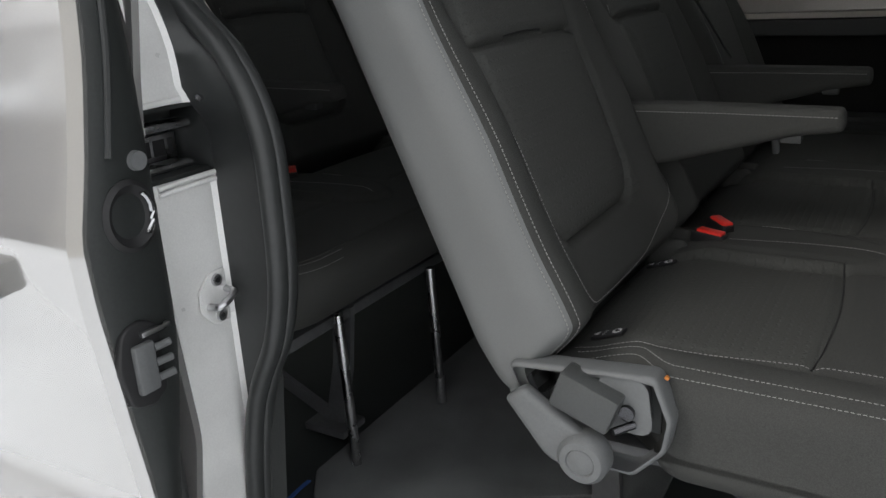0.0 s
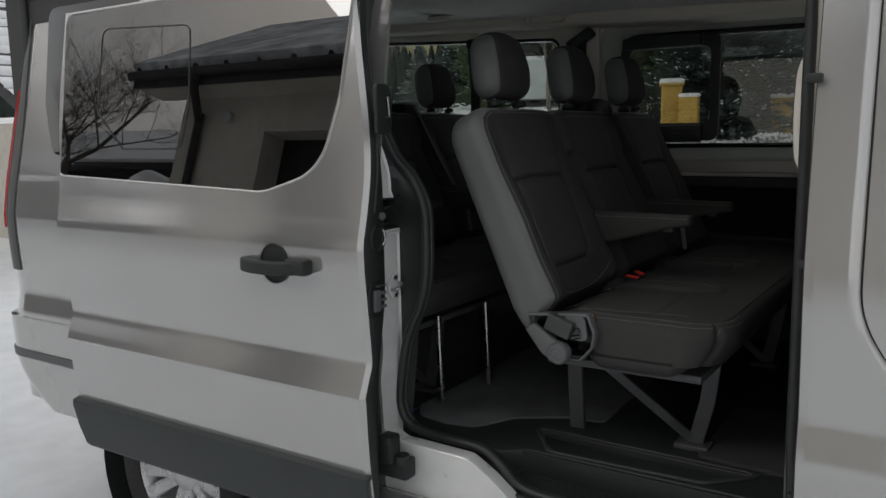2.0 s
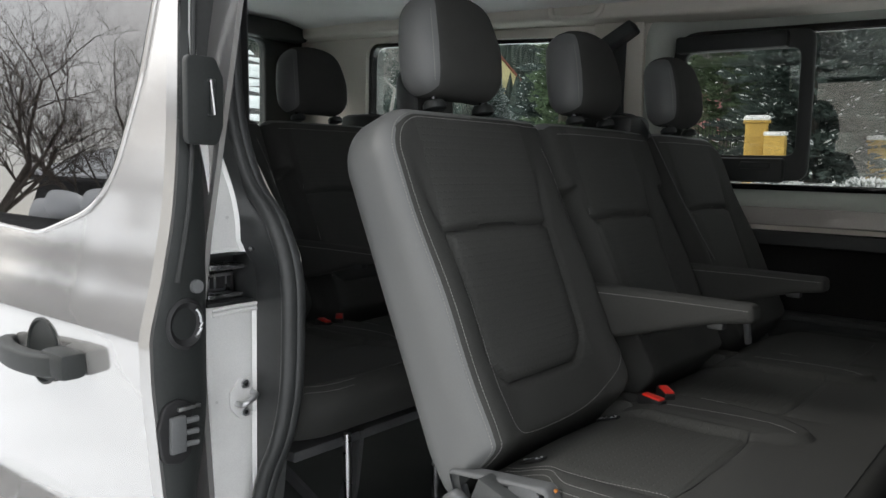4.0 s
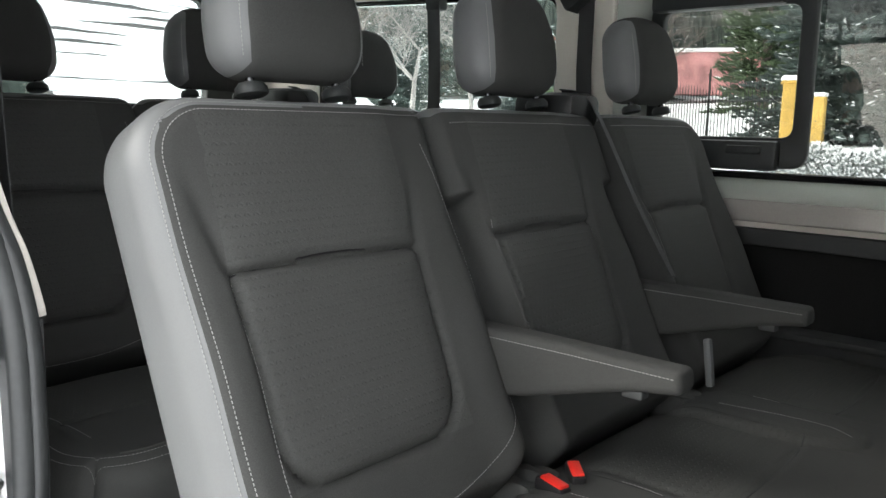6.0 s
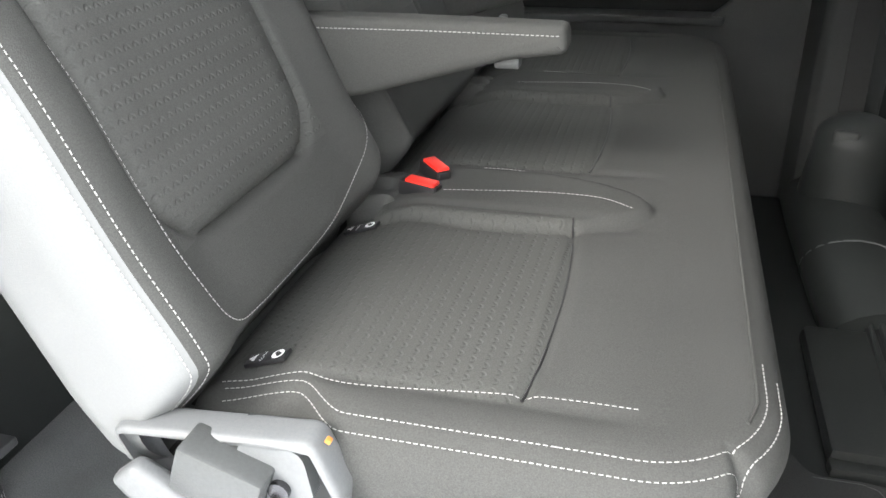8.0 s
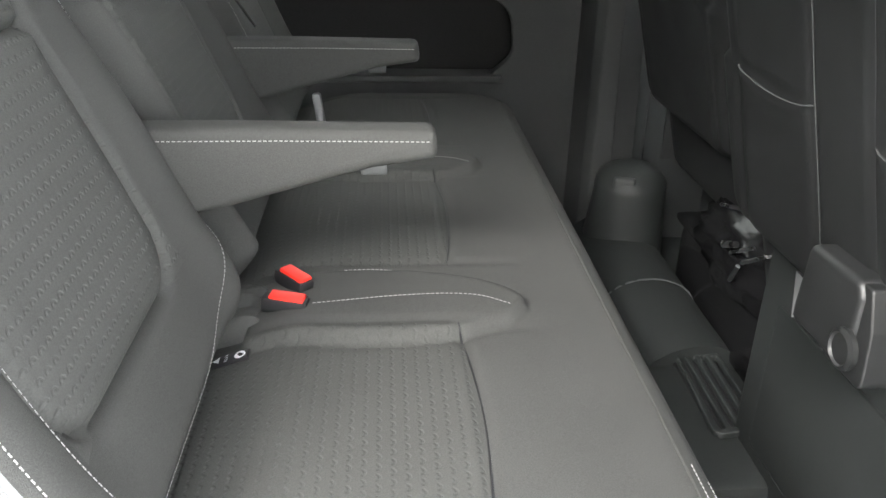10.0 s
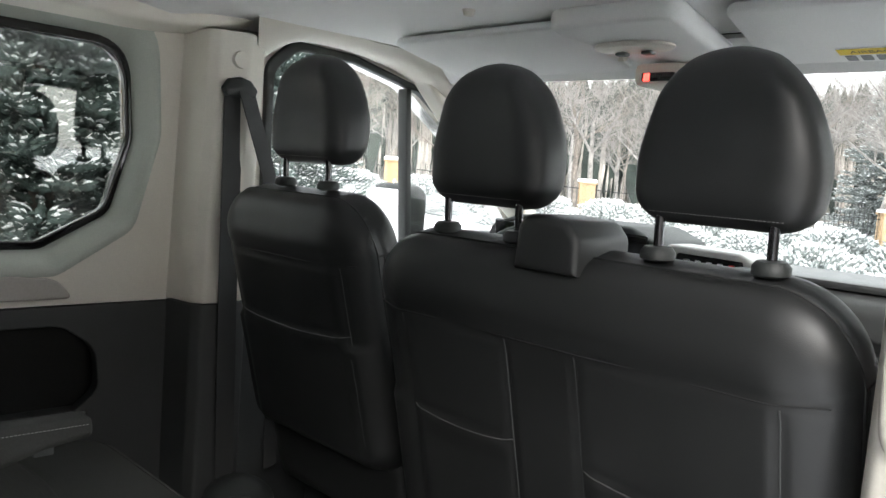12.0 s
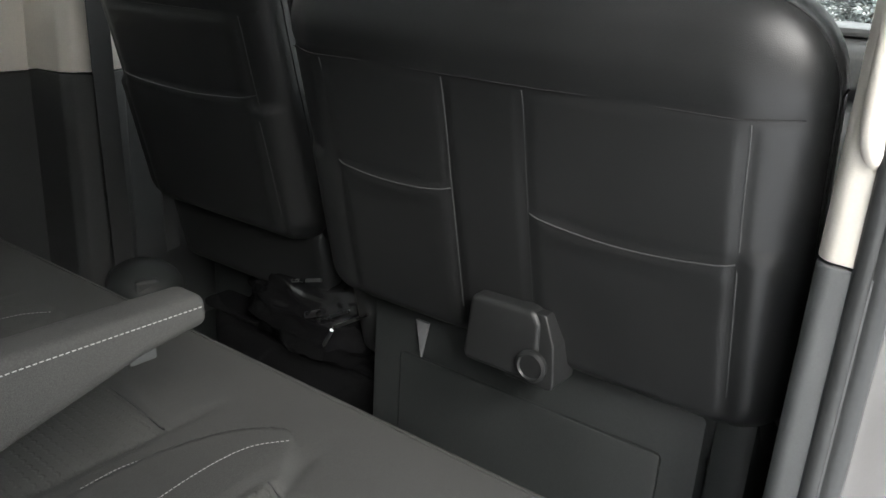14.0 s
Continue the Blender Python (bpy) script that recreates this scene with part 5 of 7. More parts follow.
piece("housing", plate([co], 0.045, 0.015, Matrix.Translation((1.63, 0, 1.935)) @ pose(0, 0, 0, 0, 5, 0) @ Matrix.Translation((-1.63, 0, 0.0))), HEADL, con, "pale console housing")
lc = bmesh.new()
lathe(lc, [(0.09, 0), (0.09, 0.006), (0.083, 0.010), (0.02, 0.011)], 32, Matrix.Translation((1.600, -0.100, 1.940)) @ pose(0, 0, 0, 180, 0, 0) @ Matrix.Diagonal((0.55, 1.0, 1, 1)))
piece("lamp_lens", lc, IVORY, con, "oval lamp panel")
for y in (-0.130, -0.070):
    piece("switch", bbox((1.597, y - 0.013, 1.920), (1.617, y + 0.013, 1.928), 0.004), GREYP, con, "grey lamp switch")
wr = bbox((1.69, -0.165, 1.872), (1.80, -0.045, 1.920), 0.014)
wp_ = piece("display_pod", wr, IVORY, con, "display pod")
piece("display", bbox((1.684, -0.145, 1.880), (1.694, -0.070, 1.898), 0.002), FRIT, wp_, "black display strip")
GLOW = mat("red_glow", (0.8, 0.03, 0.02), 0.4)
GLOW.node_tree.nodes["Principled BSDF"].inputs["Emission Color"].default_value = (1, 0.04, 0.03, 1)
GLOW.node_tree.nodes["Principled BSDF"].inputs["Emission Strength"].default_value = 2.0
piece("belt_lamp", bbox((1.682, -0.090, 1.880), (1.687, -0.076, 1.896), 0.001), GLOW, wp_, "lit red belt warning lamp")
mir = group("rear_view_mirror", "black-framed interior mirror on the windscreen", "mirror", (1.90, 0.0, 1.78))
MIRR = mat("mirror_silver", (0.9, 0.9, 0.9), 0.02, metal=1.0)
mm_ = Matrix.Translation((1.95, -0.075, 1.823)) @ pose(0, 0, 0, 0, 0, -6)
piece("housing", rbox((0.03, 0.24, 0.075), 0.014, 0.012), BLACKP, mir, "black housing", mm_)
piece("mirror_glass", plate([round_poly([(-0.112, -0.03), (0.112, -0.03), (0.112, 0.03), (-0.112, 0.03)], 0.02, 5)], 0.003, 0, mm_ @ yz(-0.0155, -1)), MIRR, mir, "mirror glass")
piece("stalk", cyl(bmesh.new(), (1.96, -0.075, 1.83), (1.975, -0.075, 1.86), 0.009, n=10), BLACKP, mir, "black stalk")
dm_ = group("door_mirror", "dark door mirror outside the driver window", "mirror", (2.05, 1.08, 1.40))
piece("housing", rbox((0.12, 0.22, 0.28), 0.05, 0.02), BLACKP, dm_, "black mirror housing", Matrix.Translation((2.06, 1.10, 1.47)))
piece("mirror_glass", plate([round_poly([(-0.09, -0.12), (0.09, -0.12), (0.09, 0.12), (-0.09, 0.12)], 0.03, 5)], 0.003, 0, Matrix.Translation((2.0, 1.10, 1.47)) @ yz(-0.002, -1)), MIRR, dm_, "mirror glass")
piece("arm", bbox((2.02, 0.93, 1.36), (2.10, 1.05, 1.42), 0.015), BLACKP, dm_, "black arm")

# bonnet and nose before the windscreen
nose = group("front_body", "silver bonnet and nose of the van", "car body", (2.9, 0, 0.6), kind="structure")
np_ = round_poly([(2.50, 0.50), (2.50, 1.36), (2.62, 1.36), (3.05, 1.16), (3.28, 0.92), (3.32, 0.45)], [0, 0, 0.05, 0.15, 0.12, 0.05], 6)
piece("bonnet", plate([np_], 1.78, 0.03, xz(0.90, -1)), PAINT, nose, "silver bonnet")
piece("screen_base", bbox((2.49, -0.84, 1.345), (2.66, 0.84, 1.40), 0.02), BLACKP, nose, "black scuttle panel")

BLUEW = mat("blue_webbing", (0.03, 0.09, 0.30), 0.8, grain=0.2, gscale=600, bump=0.4, bscale=900)
tab = group("webbing_scrap", "short blue webbing scrap on the van floor", "strap", (-0.087, -0.685, FLOOR))
piece("webbing", sweep(bmesh.new(), [(-0.085, -0.717, FLOOR + 0.0095), (-0.087, -0.685, FLOOR + 0.0105), (-0.089, -0.652, FLOOR + 0.0095)], [(-0.004, -0.0008), (0.004, -0.0008), (0.004, 0.0008), (-0.004, 0.0008)], (0, 0, 1)), BLUEW, tab, "blue woven webbing")

# ---- right side: sliding door standing open ----
DOOR_PROFILE = [(0.30, 1.02), (0.42, 1.055), (0.62, 1.080), (0.80, 1.096), (0.812, 1.099), (0.82, 1.098), (0.895, 1.072), (0.91, 1.071), (1.02, 1.085), (1.15, 1.098), (1.215, 1.100), (1.235, 1.097), (1.30, 1.080), (1.36, 1.068), (1.40, 1.060), (1.95, 0.968)]


def prof(z, table):
    for (a, p), (b, q) in zip(table, table[1:]):
        if z <= b:
            t = (z - a) / (b - a)
            return p + (q - p) * t
    return table[-1][1]


def door_front_x(z):
    return 0.052 + 0.016 * step1(z, 0.6, 1.1) - 0.085 * step1(z, 1.36, 1.92)


def door_rear_x(z):
    return -1.274 - 0.056 * step1(z, 1.15, 1.7)


def skin_grid(zs, nx, x0, x1, table, shift=0.0, hole=None, thick=0.012):
    bm = bmesh.new()
    g = []
    for z in zs:
        a, b = x0(z), x1(z)
        row = []
        for i in range(nx + 1):
            x = a + (b - a) * i / nx
            e = 0.008 * (step1(0.014 - (b - x), 0, 0.014))
            row.append(bm.verts.new((x, -(prof(z, table) + shift - e), z)))
        g.append(row)
    for i in range(len(zs) - 1):
        for j in range(nx):
            c = (g[i][j].co + g[i + 1][j + 1].co) / 2
            if hole and hole(c.x, c.z):
                continue
            bm.faces.new((g[i][j], g[i][j + 1], g[i + 1][j + 1], g[i + 1][j]))
    for v in [v for v in bm.verts if not v.link_faces]:
        bm.verts.remove(v)
    thicken(bm, thick)
    return bm


def inside(poly, x, z):
    r = False
    for (ax, az), (bx, bz) in zip(poly, poly[1:] + poly[:1]):
        if (az > z) != (bz > z) and x < (bx - ax) * (z - az) / (bz - az) + ax:
            r = not r
    return r


SW = round_poly([(-1.284, 1.385), (-0.30, 1.352), (-0.10, 1.412), (-0.050, 1.60), (-0.022, 1.93), (-1.310, 1.93)], [0.02, 0.2, 0.16, 0.3, 0.05, 0.04], 10)


def shrink(o, d):
    """Moves a closed outline inwards by d along its normals."""
    area = sum(a[0] * b[1] - b[0] * a[1] for a, b in zip(o, o[1:] + o[:1]))
    s = 1 if area > 0 else -1
    r = []
    for i, p in enumerate(o):
        t = (Vector(o[(i + 1) % len(o)]) - Vector(o[i - 1])).normalized()
        r.append((p[0] - t.y * d * s, p[1] + t.x * d * s))
    return r


SWIN = shrink(SW, 0.03)
zs = sorted(set([round(0.44 + 0.02 * i, 3) for i in range(76)] + [0.795, 0.80, 0.806, 0.812, 0.82, 0.89, 0.9, 0.91, 1.205, 1.215, 1.225, 1.235]))
sd = group("sliding_door", "open silver sliding door with dark privacy glass", "sliding door", (-0.55, -1.08, 0.33))
body = piece("door_skin", skin_grid(zs, 90, door_rear_x, door_front_x, DOOR_PROFILE, hole=lambda x, z: inside(SWIN, x, z)), PAINT, sd, "silver metallic door panel", angle=18)
GT = math.atan2(1.060 - 0.968, 0.55)


def on_glass(off):
    """Plane of the door glass: local x, y are x and height along the leaning pane."""
    s, c = math.sin(GT), math.cos(GT)
    return Matrix(((1, 0, 0, 0), (0, s, -c, -(1.0655 + off)), (0, c, s, 1.368), (0, 0, 0, 1)))


def glassy(o):
    return [(x, (z - 1.368) / math.cos(GT)) for x, z in o]


wd = piece("pane", plate([glassy(SW)], 0.005, 0, on_glass(0.001)), TINT, sd, "dark privacy glass pane", smooth=False)
piece("glass_border", plate([glassy(shrink(SW, 0.003)), glassy(shrink(SW, 0.035))], 0.002, 0, on_glass(-0.0022)), FRIT, wd, "black glass border")
piece("glass_lip", tube(bmesh.new(), [on_glass(0.002) @ Vector((x, z, 0)) for x, z in glassy(shrink(SW, -0.003))], 0.0042, 8, (0, 1, 0), True), PAINT, sd, "bright pressed lip round the glass")
vent = round_poly([(-1.095, 1.59), (-0.945, 1.468), (-0.66, 1.468), (-0.637, 1.60), (-0.655, 1.845), (-1.10, 1.868)], [0.03, 0.03, 0.04, 0.1, 0.04, 0.04], 6)
piece("vent_seal", plate([glassy(vent), glassy(shrink(vent, 0.004))], 0.0015, 0, on_glass(0.0062)), BLACKP, wd, "thin seal of the vent pane")
# moulding
mz = [0.405, 0.41, 0.425, 0.495, 0.570, 0.587, 0.593]
mt = [(0.405, 1.050), (0.411, 1.068), (0.425, 1.078), (0.495, 1.094), (0.570, 1.102), (0.587, 1.098), (0.593, 1.078)]
piece("side_moulding", skin_grid(mz, 30, lambda z: -1.276 + 0.035 * (0.593 - z) / 0.19, lambda z: 0.054, mt), MOULD, sd, "dark grey plastic side moulding", angle=25)
# handle in a dished cup
hm = Matrix.Translation((-0.241, -1.100, 1.156))
cupb = bmesh.new()
lathe(cupb, [(0.054, 0), (0.054, 0.003), (0.050, 0.004), (0.044, -0.006), (0.02, -0.016)], 36, hm @ xz(0.0, -1) @ Matrix.Diagonal((1, 1.05, 1, 1)))
cup = piece("handle_cup", cupb, BLACKP, sd, "dark dished handle cup")
hp = smooth_path([(-0.352, -1.106, 1.150), (-0.33, -1.124, 1.149), (-0.27, -1.136, 1.148), (-0.20, -1.138, 1.150), (-0.15, -1.132, 1.153), (-0.12, -1.115, 1.156)], 6)
piece("handle", sweep(bmesh.new(), hp, round_poly([(-0.013, -0.020), (0.013, -0.018), (0.013, 0.018), (-0.013, 0.020)], 0.008, 4), (0, 0, 1)), BLACKP, sd, "black pull handle")
piece("handle_cap", bbox((-0.176, -1.140, 1.134), (-0.100, -1.096, 1.178), 0.010), BLACKP, sd, "black lock cap")
# front end face of the door, inner panel and hardware
eb_ = bmesh.new()
rows_ = []
for i in range(40):
    z = 0.36 + 1.56 * i / 39
    x = door_front_x(z) - 0.005
    yo_ = -(prof(z, DOOR_PROFILE) - 0.014)
    yi_ = -0.984 - 0.03 * step1(1.12 - z, 0, 0.28) + 0.02 * step1(z, 1.5, 1.9)
    rows_.append([eb_.verts.new(p) for p in ((x, yo_, z), (x + 0.006, yo_ + 0.012, z), (x + 0.004, yi_ - 0.02, z), (x - 0.012, yi_, z), (x - 0.05, yi_ + 0.004, z), (x - 0.05, yo_ + 0.01, z))])
for a, b in zip(rows_, rows_[1:]):
    for k in range(6):
        eb_.faces.new((a[k], a[(k + 1) % 6], b[(k + 1) % 6], b[k]))
eb_.faces.new(rows_[0])
eb_.faces.new(rows_[-1])
endf = piece("end_face", eb_, BLACKP, sd, "dark inner edge of the door")
piece("inner_panel", bbox((-1.15, -0.985, 0.40), (0.0, -0.965, 1.36), 0.01), DARKP, sd, "dark inner door panel")
piece("edge_seal", tube(bmesh.new(), smooth_path([(door_front_x(z) + 0.002, -(prof(z, DOOR_PROFILE) - 0.034), z) for z in (1.30, 1.40, 1.5, 1.6, 1.75, 1.9)], 5), 0.004, 8), RUBBER, endf, "thin rubber edge seal")
piece("bolt", cyl(bmesh.new(), (0.06, -1.021, 1.288), (0.074, -1.021, 1.288), 0.0115, 0.010, 20), GREYP, endf, "grey rubber stop")
gd = bmesh.new()
lathe(gd, [(0.034, 0), (0.034, 0.004), (0.029, 0.008), (0.023, 0.003), (0.010, -0.004)], 28, Matrix.Translation((0.066, -1.040, 1.233)) @ yz(0, 1) @ Matrix.Diagonal((1, 1.15, 1, 1)))
piece("guide_cup", gd, LABELB, endf, "black guide cup")
piece("guide_wear", tube(bmesh.new(), [(0.073, -1.040 + 0.025 * math.cos(a), 1.233 + 0.029 * math.sin(a)) for a in (-0.9 + i * 0.3 for i in range(7))], 0.003, 6), STEEL, endf, "worn metal lip")
lt = round_poly([(-1.058, 1.042), (-1.030, 1.034), (-1.010, 1.046), (-1.008, 1.124), (-1.03, 1.136), (-1.056, 1.132), (-1.068, 1.09)], [0.015, 0.012, 0.012, 0.012, 0.015, 0.02, 0.04], 5)
lk = piece("door_lock", plate([lt], 0.010, 0.003, yz(0.064, 1)), LABELB, endf, "black door lock case")
piece("claw", bbox((0.072, -1.050, 1.055), (0.082, -1.024, 1.112), 0.003), GREYP, lk, "grey lock claw")
for z in (1.066, 1.084, 1.102):
    piece("pin", cyl(bmesh.new(), (0.078, -1.024, z), (0.080, -1.004, z), 0.0045, n=10), GREYP, lk, "steel pin")
piece("catch_bar", bbox((0.074, -1.036, 1.118), (0.080, -0.998, 1.124), 0.001), STEEL, lk, "thin steel catch")
up_lock = piece("upper_lock", plate([round_poly([(-1.04, 1.50), (-0.985, 1.50), (-0.975, 1.53), (-0.975, 1.60), (-0.99, 1.63), (-1.04, 1.63)], 0.012, 4)], 0.012, 0.003, yz(0.066, 1)), BLACKP, endf, "upper door bracket")
piece("staple", tube(bmesh.new(), [(0.070, -1.0, 1.545), (0.085, -1.0, 1.545), (0.085, -1.0, 1.595), (0.070, -1.0, 1.595)], 0.004, 8), STEEL, up_lock, "steel staple")
piece("lower_bracket", bbox((0.03, -1.02, 0.60), (0.075, -0.97, 0.68), 0.008), BLACKP, endf, "black lower roller bracket")
for c in endf.children:
    if not c.name.startswith("edge_seal"):
        c.location += Vector((0.0, 0.008, 0.003)) + (Vector((0, -0.024, -0.014)) if c.name.startswith("door_lock") else Vector())


# ---- right side body: rear pillar, seal, sill, rear quarter ----
def seal_x(z):
    return prof(z, [(0.60, 0.005), (0.76, 0.004), (0.86, 0.014), (0.94, 0.038), (1.03, 0.083), (1.12, 0.103), (1.28, 0.105), (1.36, 0.080), (1.45, -0.004), (1.52, -0.042), (1.62, -0.062), (1.95, -0.070)])


rq = setting("body_right", bmesh.new(), PAINT, "silver right side of the van", "car body")
BODY_PROFILE = [(0.20, 0.90), (0.42, 0.935), (0.80, 0.958), (0.812, 0.96), (0.89, 0.945), (0.91, 0.944), (1.15, 0.96), (1.22, 0.962), (1.36, 0.945), (1.40, 0.938), (1.95, 0.845), (2.14, 0.813)]


def tail_x(z):
    return -1.97 + 0.08 * step1(z, 1.0, 2.0)


ARCH = (-0.985, 0.28, 0.40)


def quarter(zs_, a_of, b_of, off=0.0, nx=60, t=0.01):
    """Body side that curls round the tail's corner."""
    bm = bmesh.new()
    g = []
    for z in zs_:
        a, b = a_of(z), b_of(z)
        row = []
        for i in range(nx + 1):
            x = a + (b - a) * (i / nx) ** 1.4
            e = 0.16 * (1 - math.sqrt(max(0, 1 - (max(0, 0.16 - (x - a)) / 0.16) ** 2)))
            row.append(bm.verts.new((x, -(prof(z, BODY_PROFILE) + off - e), z)))
        g.append(row)
    for i in range(len(zs_) - 1):
        for j in range(nx):
            c = (g[i][j].co + g[i + 1][j + 1].co) / 2
            if math.hypot(c.x - ARCH[0], c.z - ARCH[1]) < ARCH[2]:
                continue
            bm.faces.new((g[i][j], g[i][j + 1], g[i + 1][j + 1], g[i + 1][j]))
    for v in [v for v in bm.verts if not v.link_faces]:
        bm.verts.remove(v)
    return thicken(bm, t)


qb = quarter([0.46 + 0.02 * i for i in range(83)], lambda z: tail_x(z) + 0.01, lambda z: 0.0)
piece("rear_quarter", qb, PAINT, rq, "silver rear quarter panel", angle=25)
qg = round_poly([(-1.610, 1.64), (-1.54, 1.45), (-1.00, 1.40), (-1.00, 2.00), (-1.630, 2.00)], 0.05, 6)
qm = Matrix(((1, 0, 0, 0), (0, math.sin(GT), -math.cos(GT), -0.946), (0, math.cos(GT), math.sin(GT), 1.368), (0, 0, 0, 1)))
piece("quarter_glass", plate([glassy(qg)], 0.006, 0.002, qm), FRIT, rq, "dark quarter glass")
TAILG = mat("tail_lamp_cover", (0.085, 0.09, 0.088), 0.45, grain=0.05, gscale=100, stain=0.1, sscale=3)
tlamp = piece("tail_lamp", quarter([0.99 + 0.03 * i for i in range(38)], lambda z: tail_x(z) - 0.006, lambda z: tail_x(z) + 0.168 - 0.03 * step1(z, 1.45, 1.9), 0.005, 20, 0.02), TAILG, rq, "dark upright tail lamp cover")
piece("tail_lens", quarter([1.16 + 0.03 * i for i in range(19)], lambda z: tail_x(z) - 0.014, lambda z: tail_x(z) + 0.085, 0.012, 10, 0.02), LAMPRED, tlamp, "red lamp lens")


def bump_x(z):
    return -2.01 + 0.20 * max(0, (0.64 - z) / 0.22) ** 2 + 0.04 * step1(z, 0.75, 0.98)


bmp = quarter([0.42 + 0.02 * i for i in range(20)], bump_x, lambda z: -1.36, 0.006, 30, 0.02)
bumper = piece("bumper", bmp, PAINT, rq, "silver rear bumper corner", angle=25)
piece("bumper_groove", quarter([0.630, 0.64, 0.650, 0.662], lambda z: bump_x(z) - 0.002, lambda z: -1.37, 0.0125, 16, 0.006), GREYP, bumper, "grey groove along the bumper")
piece("bumper_end", bbox((-1.95, -0.76, 0.46), (-1.80, 0.78, 0.96), 0.02), PAINT, bumper, "rear bumper")
rail_b = bbox((-1.45, -0.972, 1.262), (-0.06, -0.945, 1.300), 0.006)
piece("door_rail", rail_b, BLACKP, rq, "black sliding door rail")
# rear pillar of the opening: silver face towards the front, black lining beside it
def silver_edge(z):
    return -0.849 - 0.033 * step1(z, 1.29, 1.35) - 0.030 * step1(z, 1.35, 1.57)


def pillar_face(z0, z1):
    bm = bmesh.new()
    rows_ = []
    for i in range(30):
        z = z0 + (z1 - z0) * i / 29
        yo_ = -(prof(z, BODY_PROFILE) - 0.006)
        w = 0.004 * math.sin(z * 23)
        yi_ = silver_edge(z)
        back = 0.08 * step1(z, 1.38, 1.7)
        rows_.append([bm.verts.new((p[0] - back, p[1], p[2])) for p in ((-0.06, yo_, z), (-0.020, yo_ + 0.003, z), (-0.006, min(yo_ + 0.012, -0.934), z), (-0.002 + w, -0.5 * (0.93 - yi_), z), (-0.001, yi_ - 0.006, z), (0.004, yi_, z), (-0.06, yi_ + 0.004, z))])
    for a, b in zip(rows_, rows_[1:]):
        for k in range(7):
            bm.faces.new((a[k], a[(k + 1) % 7], b[(k + 1) % 7], b[k]))
    bm.faces.new(rows_[0])
    bm.faces.new(rows_[-1])
    return bm


pil = piece("door_pillar", pillar_face(0.60, 1.238), PAINT_IN, rq, "bare silver door pillar", angle=30)
piece("upper_pillar", pillar_face(1.328, 1.94), PAINT_IN, pil, "bare silver upper pillar", angle=30)
shell = bmesh.new()
rows_ = []
for i in range(60):
    z = 0.62 + 1.30 * i / 59
    x = seal_x(z)
    e_ = silver_edge(z) + 0.0015
    k_ = -0.08 * step1(z, 1.38, 1.7)
    rows_.append([shell.verts.new(p) for p in ((k_, e_, z), (k_ + 0.008, e_ - 0.003, z), (0.5 * (k_ + 0.008 + x), 0.5 * (e_ - 0.852), z), (x - 0.004, -0.852, z), (x - 0.004, -0.835, z), (k_ - 0.002, -0.835, z))])
for a, b in zip(rows_, rows_[1:]):
    for k in range(6):
        shell.faces.new((a[k], a[(k + 1) % 6], b[(k + 1) % 6], b[k]))
piece("pillar_shell", shell, RUBBER, pil, "black pillar lining", angle=50)
# rubber door seal all round the opening
def opening_loop(dx=0.0, y=-0.860):
    pts = [(seal_x(z) + dx, y, z) for z in (1.86, 1.7, 1.56, 1.45, 1.38, 1.30, 1.20, 1.10, 1.02, 0.96, 0.90, 0.80, 0.72)]
    pts += [(0.040 + dx, y, 0.665), (0.14, y, 0.650), (0.27, y, 0.645), (0.34, y - 0.01, 0.615), (0.40, y - 0.015, 0.57), (0.52, y - 0.02, 0.558), (0.8, y - 0.02, 0.556), (1.0 - dx, y - 0.02, 0.575), (1.065 - dx, y, 0.66)]
    pts += [(1.058 - dx, y + 0.034, z) for z in (0.8, 1.0, 1.2, 1.4, 1.6, 1.75)]
    pts += [(1.05 - dx, y + 0.034, 1.87), (0.95, y + 0.03, 1.91), (0.5, y + 0.03, 1.92), (0.0 + dx, y + 0.03, 1.92)]
    return pts


piece("door_seal", sweep(bmesh.new(), smooth_path(opening_loop(), 6, True), circle(0.0125, 12, 0.016), (0, 1, 0), True), RUBBER, rq, "thick black rubber door seal", angle=80)
piece("seal_lip", sweep(bmesh.new(), smooth_path(opening_loop(0.010, -0.846), 6, True), circle(0.005, 8, 0.010), (0, 1, 0), True), RUBBER, rq, "inner seal lip", angle=80)
ivp = smooth_path([(-0.105, -0.835, 1.94), (-0.100, -0.832, 1.756), (-0.085, -0.832, 1.62), (-0.050, -0.832, 1.517), (0.008, -0.832, 1.43), (0.052, -0.830, 1.38), (0.080, -0.827, 1.325), (0.081, -0.825, 1.308)], 6)
iv = sweep(bmesh.new(), ivp, round_poly([(-0.0045, -0.007), (0.0045, -0.007), (0.0045, 0.007), (-0.0045, 0.007)], 0.003, 3), (0, 1, 0))
wr_ = setting("wall_right", plate([[(-1.93, 0.58), (0.0, 0.58), (0.06, 1.10), (0.065, 1.30), (-0.02, 1.42), (-0.075, 1.52), (-0.115, 1.66), (-0.115, 2.06), (-1.93, 2.11)], round_poly([(-1.6, 1.45), (-0.35, 1.45), (-0.35, 1.88), (-1.6, 1.93)], 0.06, 5)], 0.03, 0.0, xz(-0.815, -1)), DARKP, "dark rear side trim beside the back bench", "wall trim", angle=30)
piece("trim_edge", iv, IVORY, wr_, "ivory trim edge along the door opening")
piece("side_pane", plate([round_poly([(-1.62, 1.43), (-0.33, 1.43), (-0.33, 1.90), (-1.62, 1.95)], 0.06, 5)], 0.004, 0, xz(-0.835, -1)), TINT, wr_, "dark side glass")
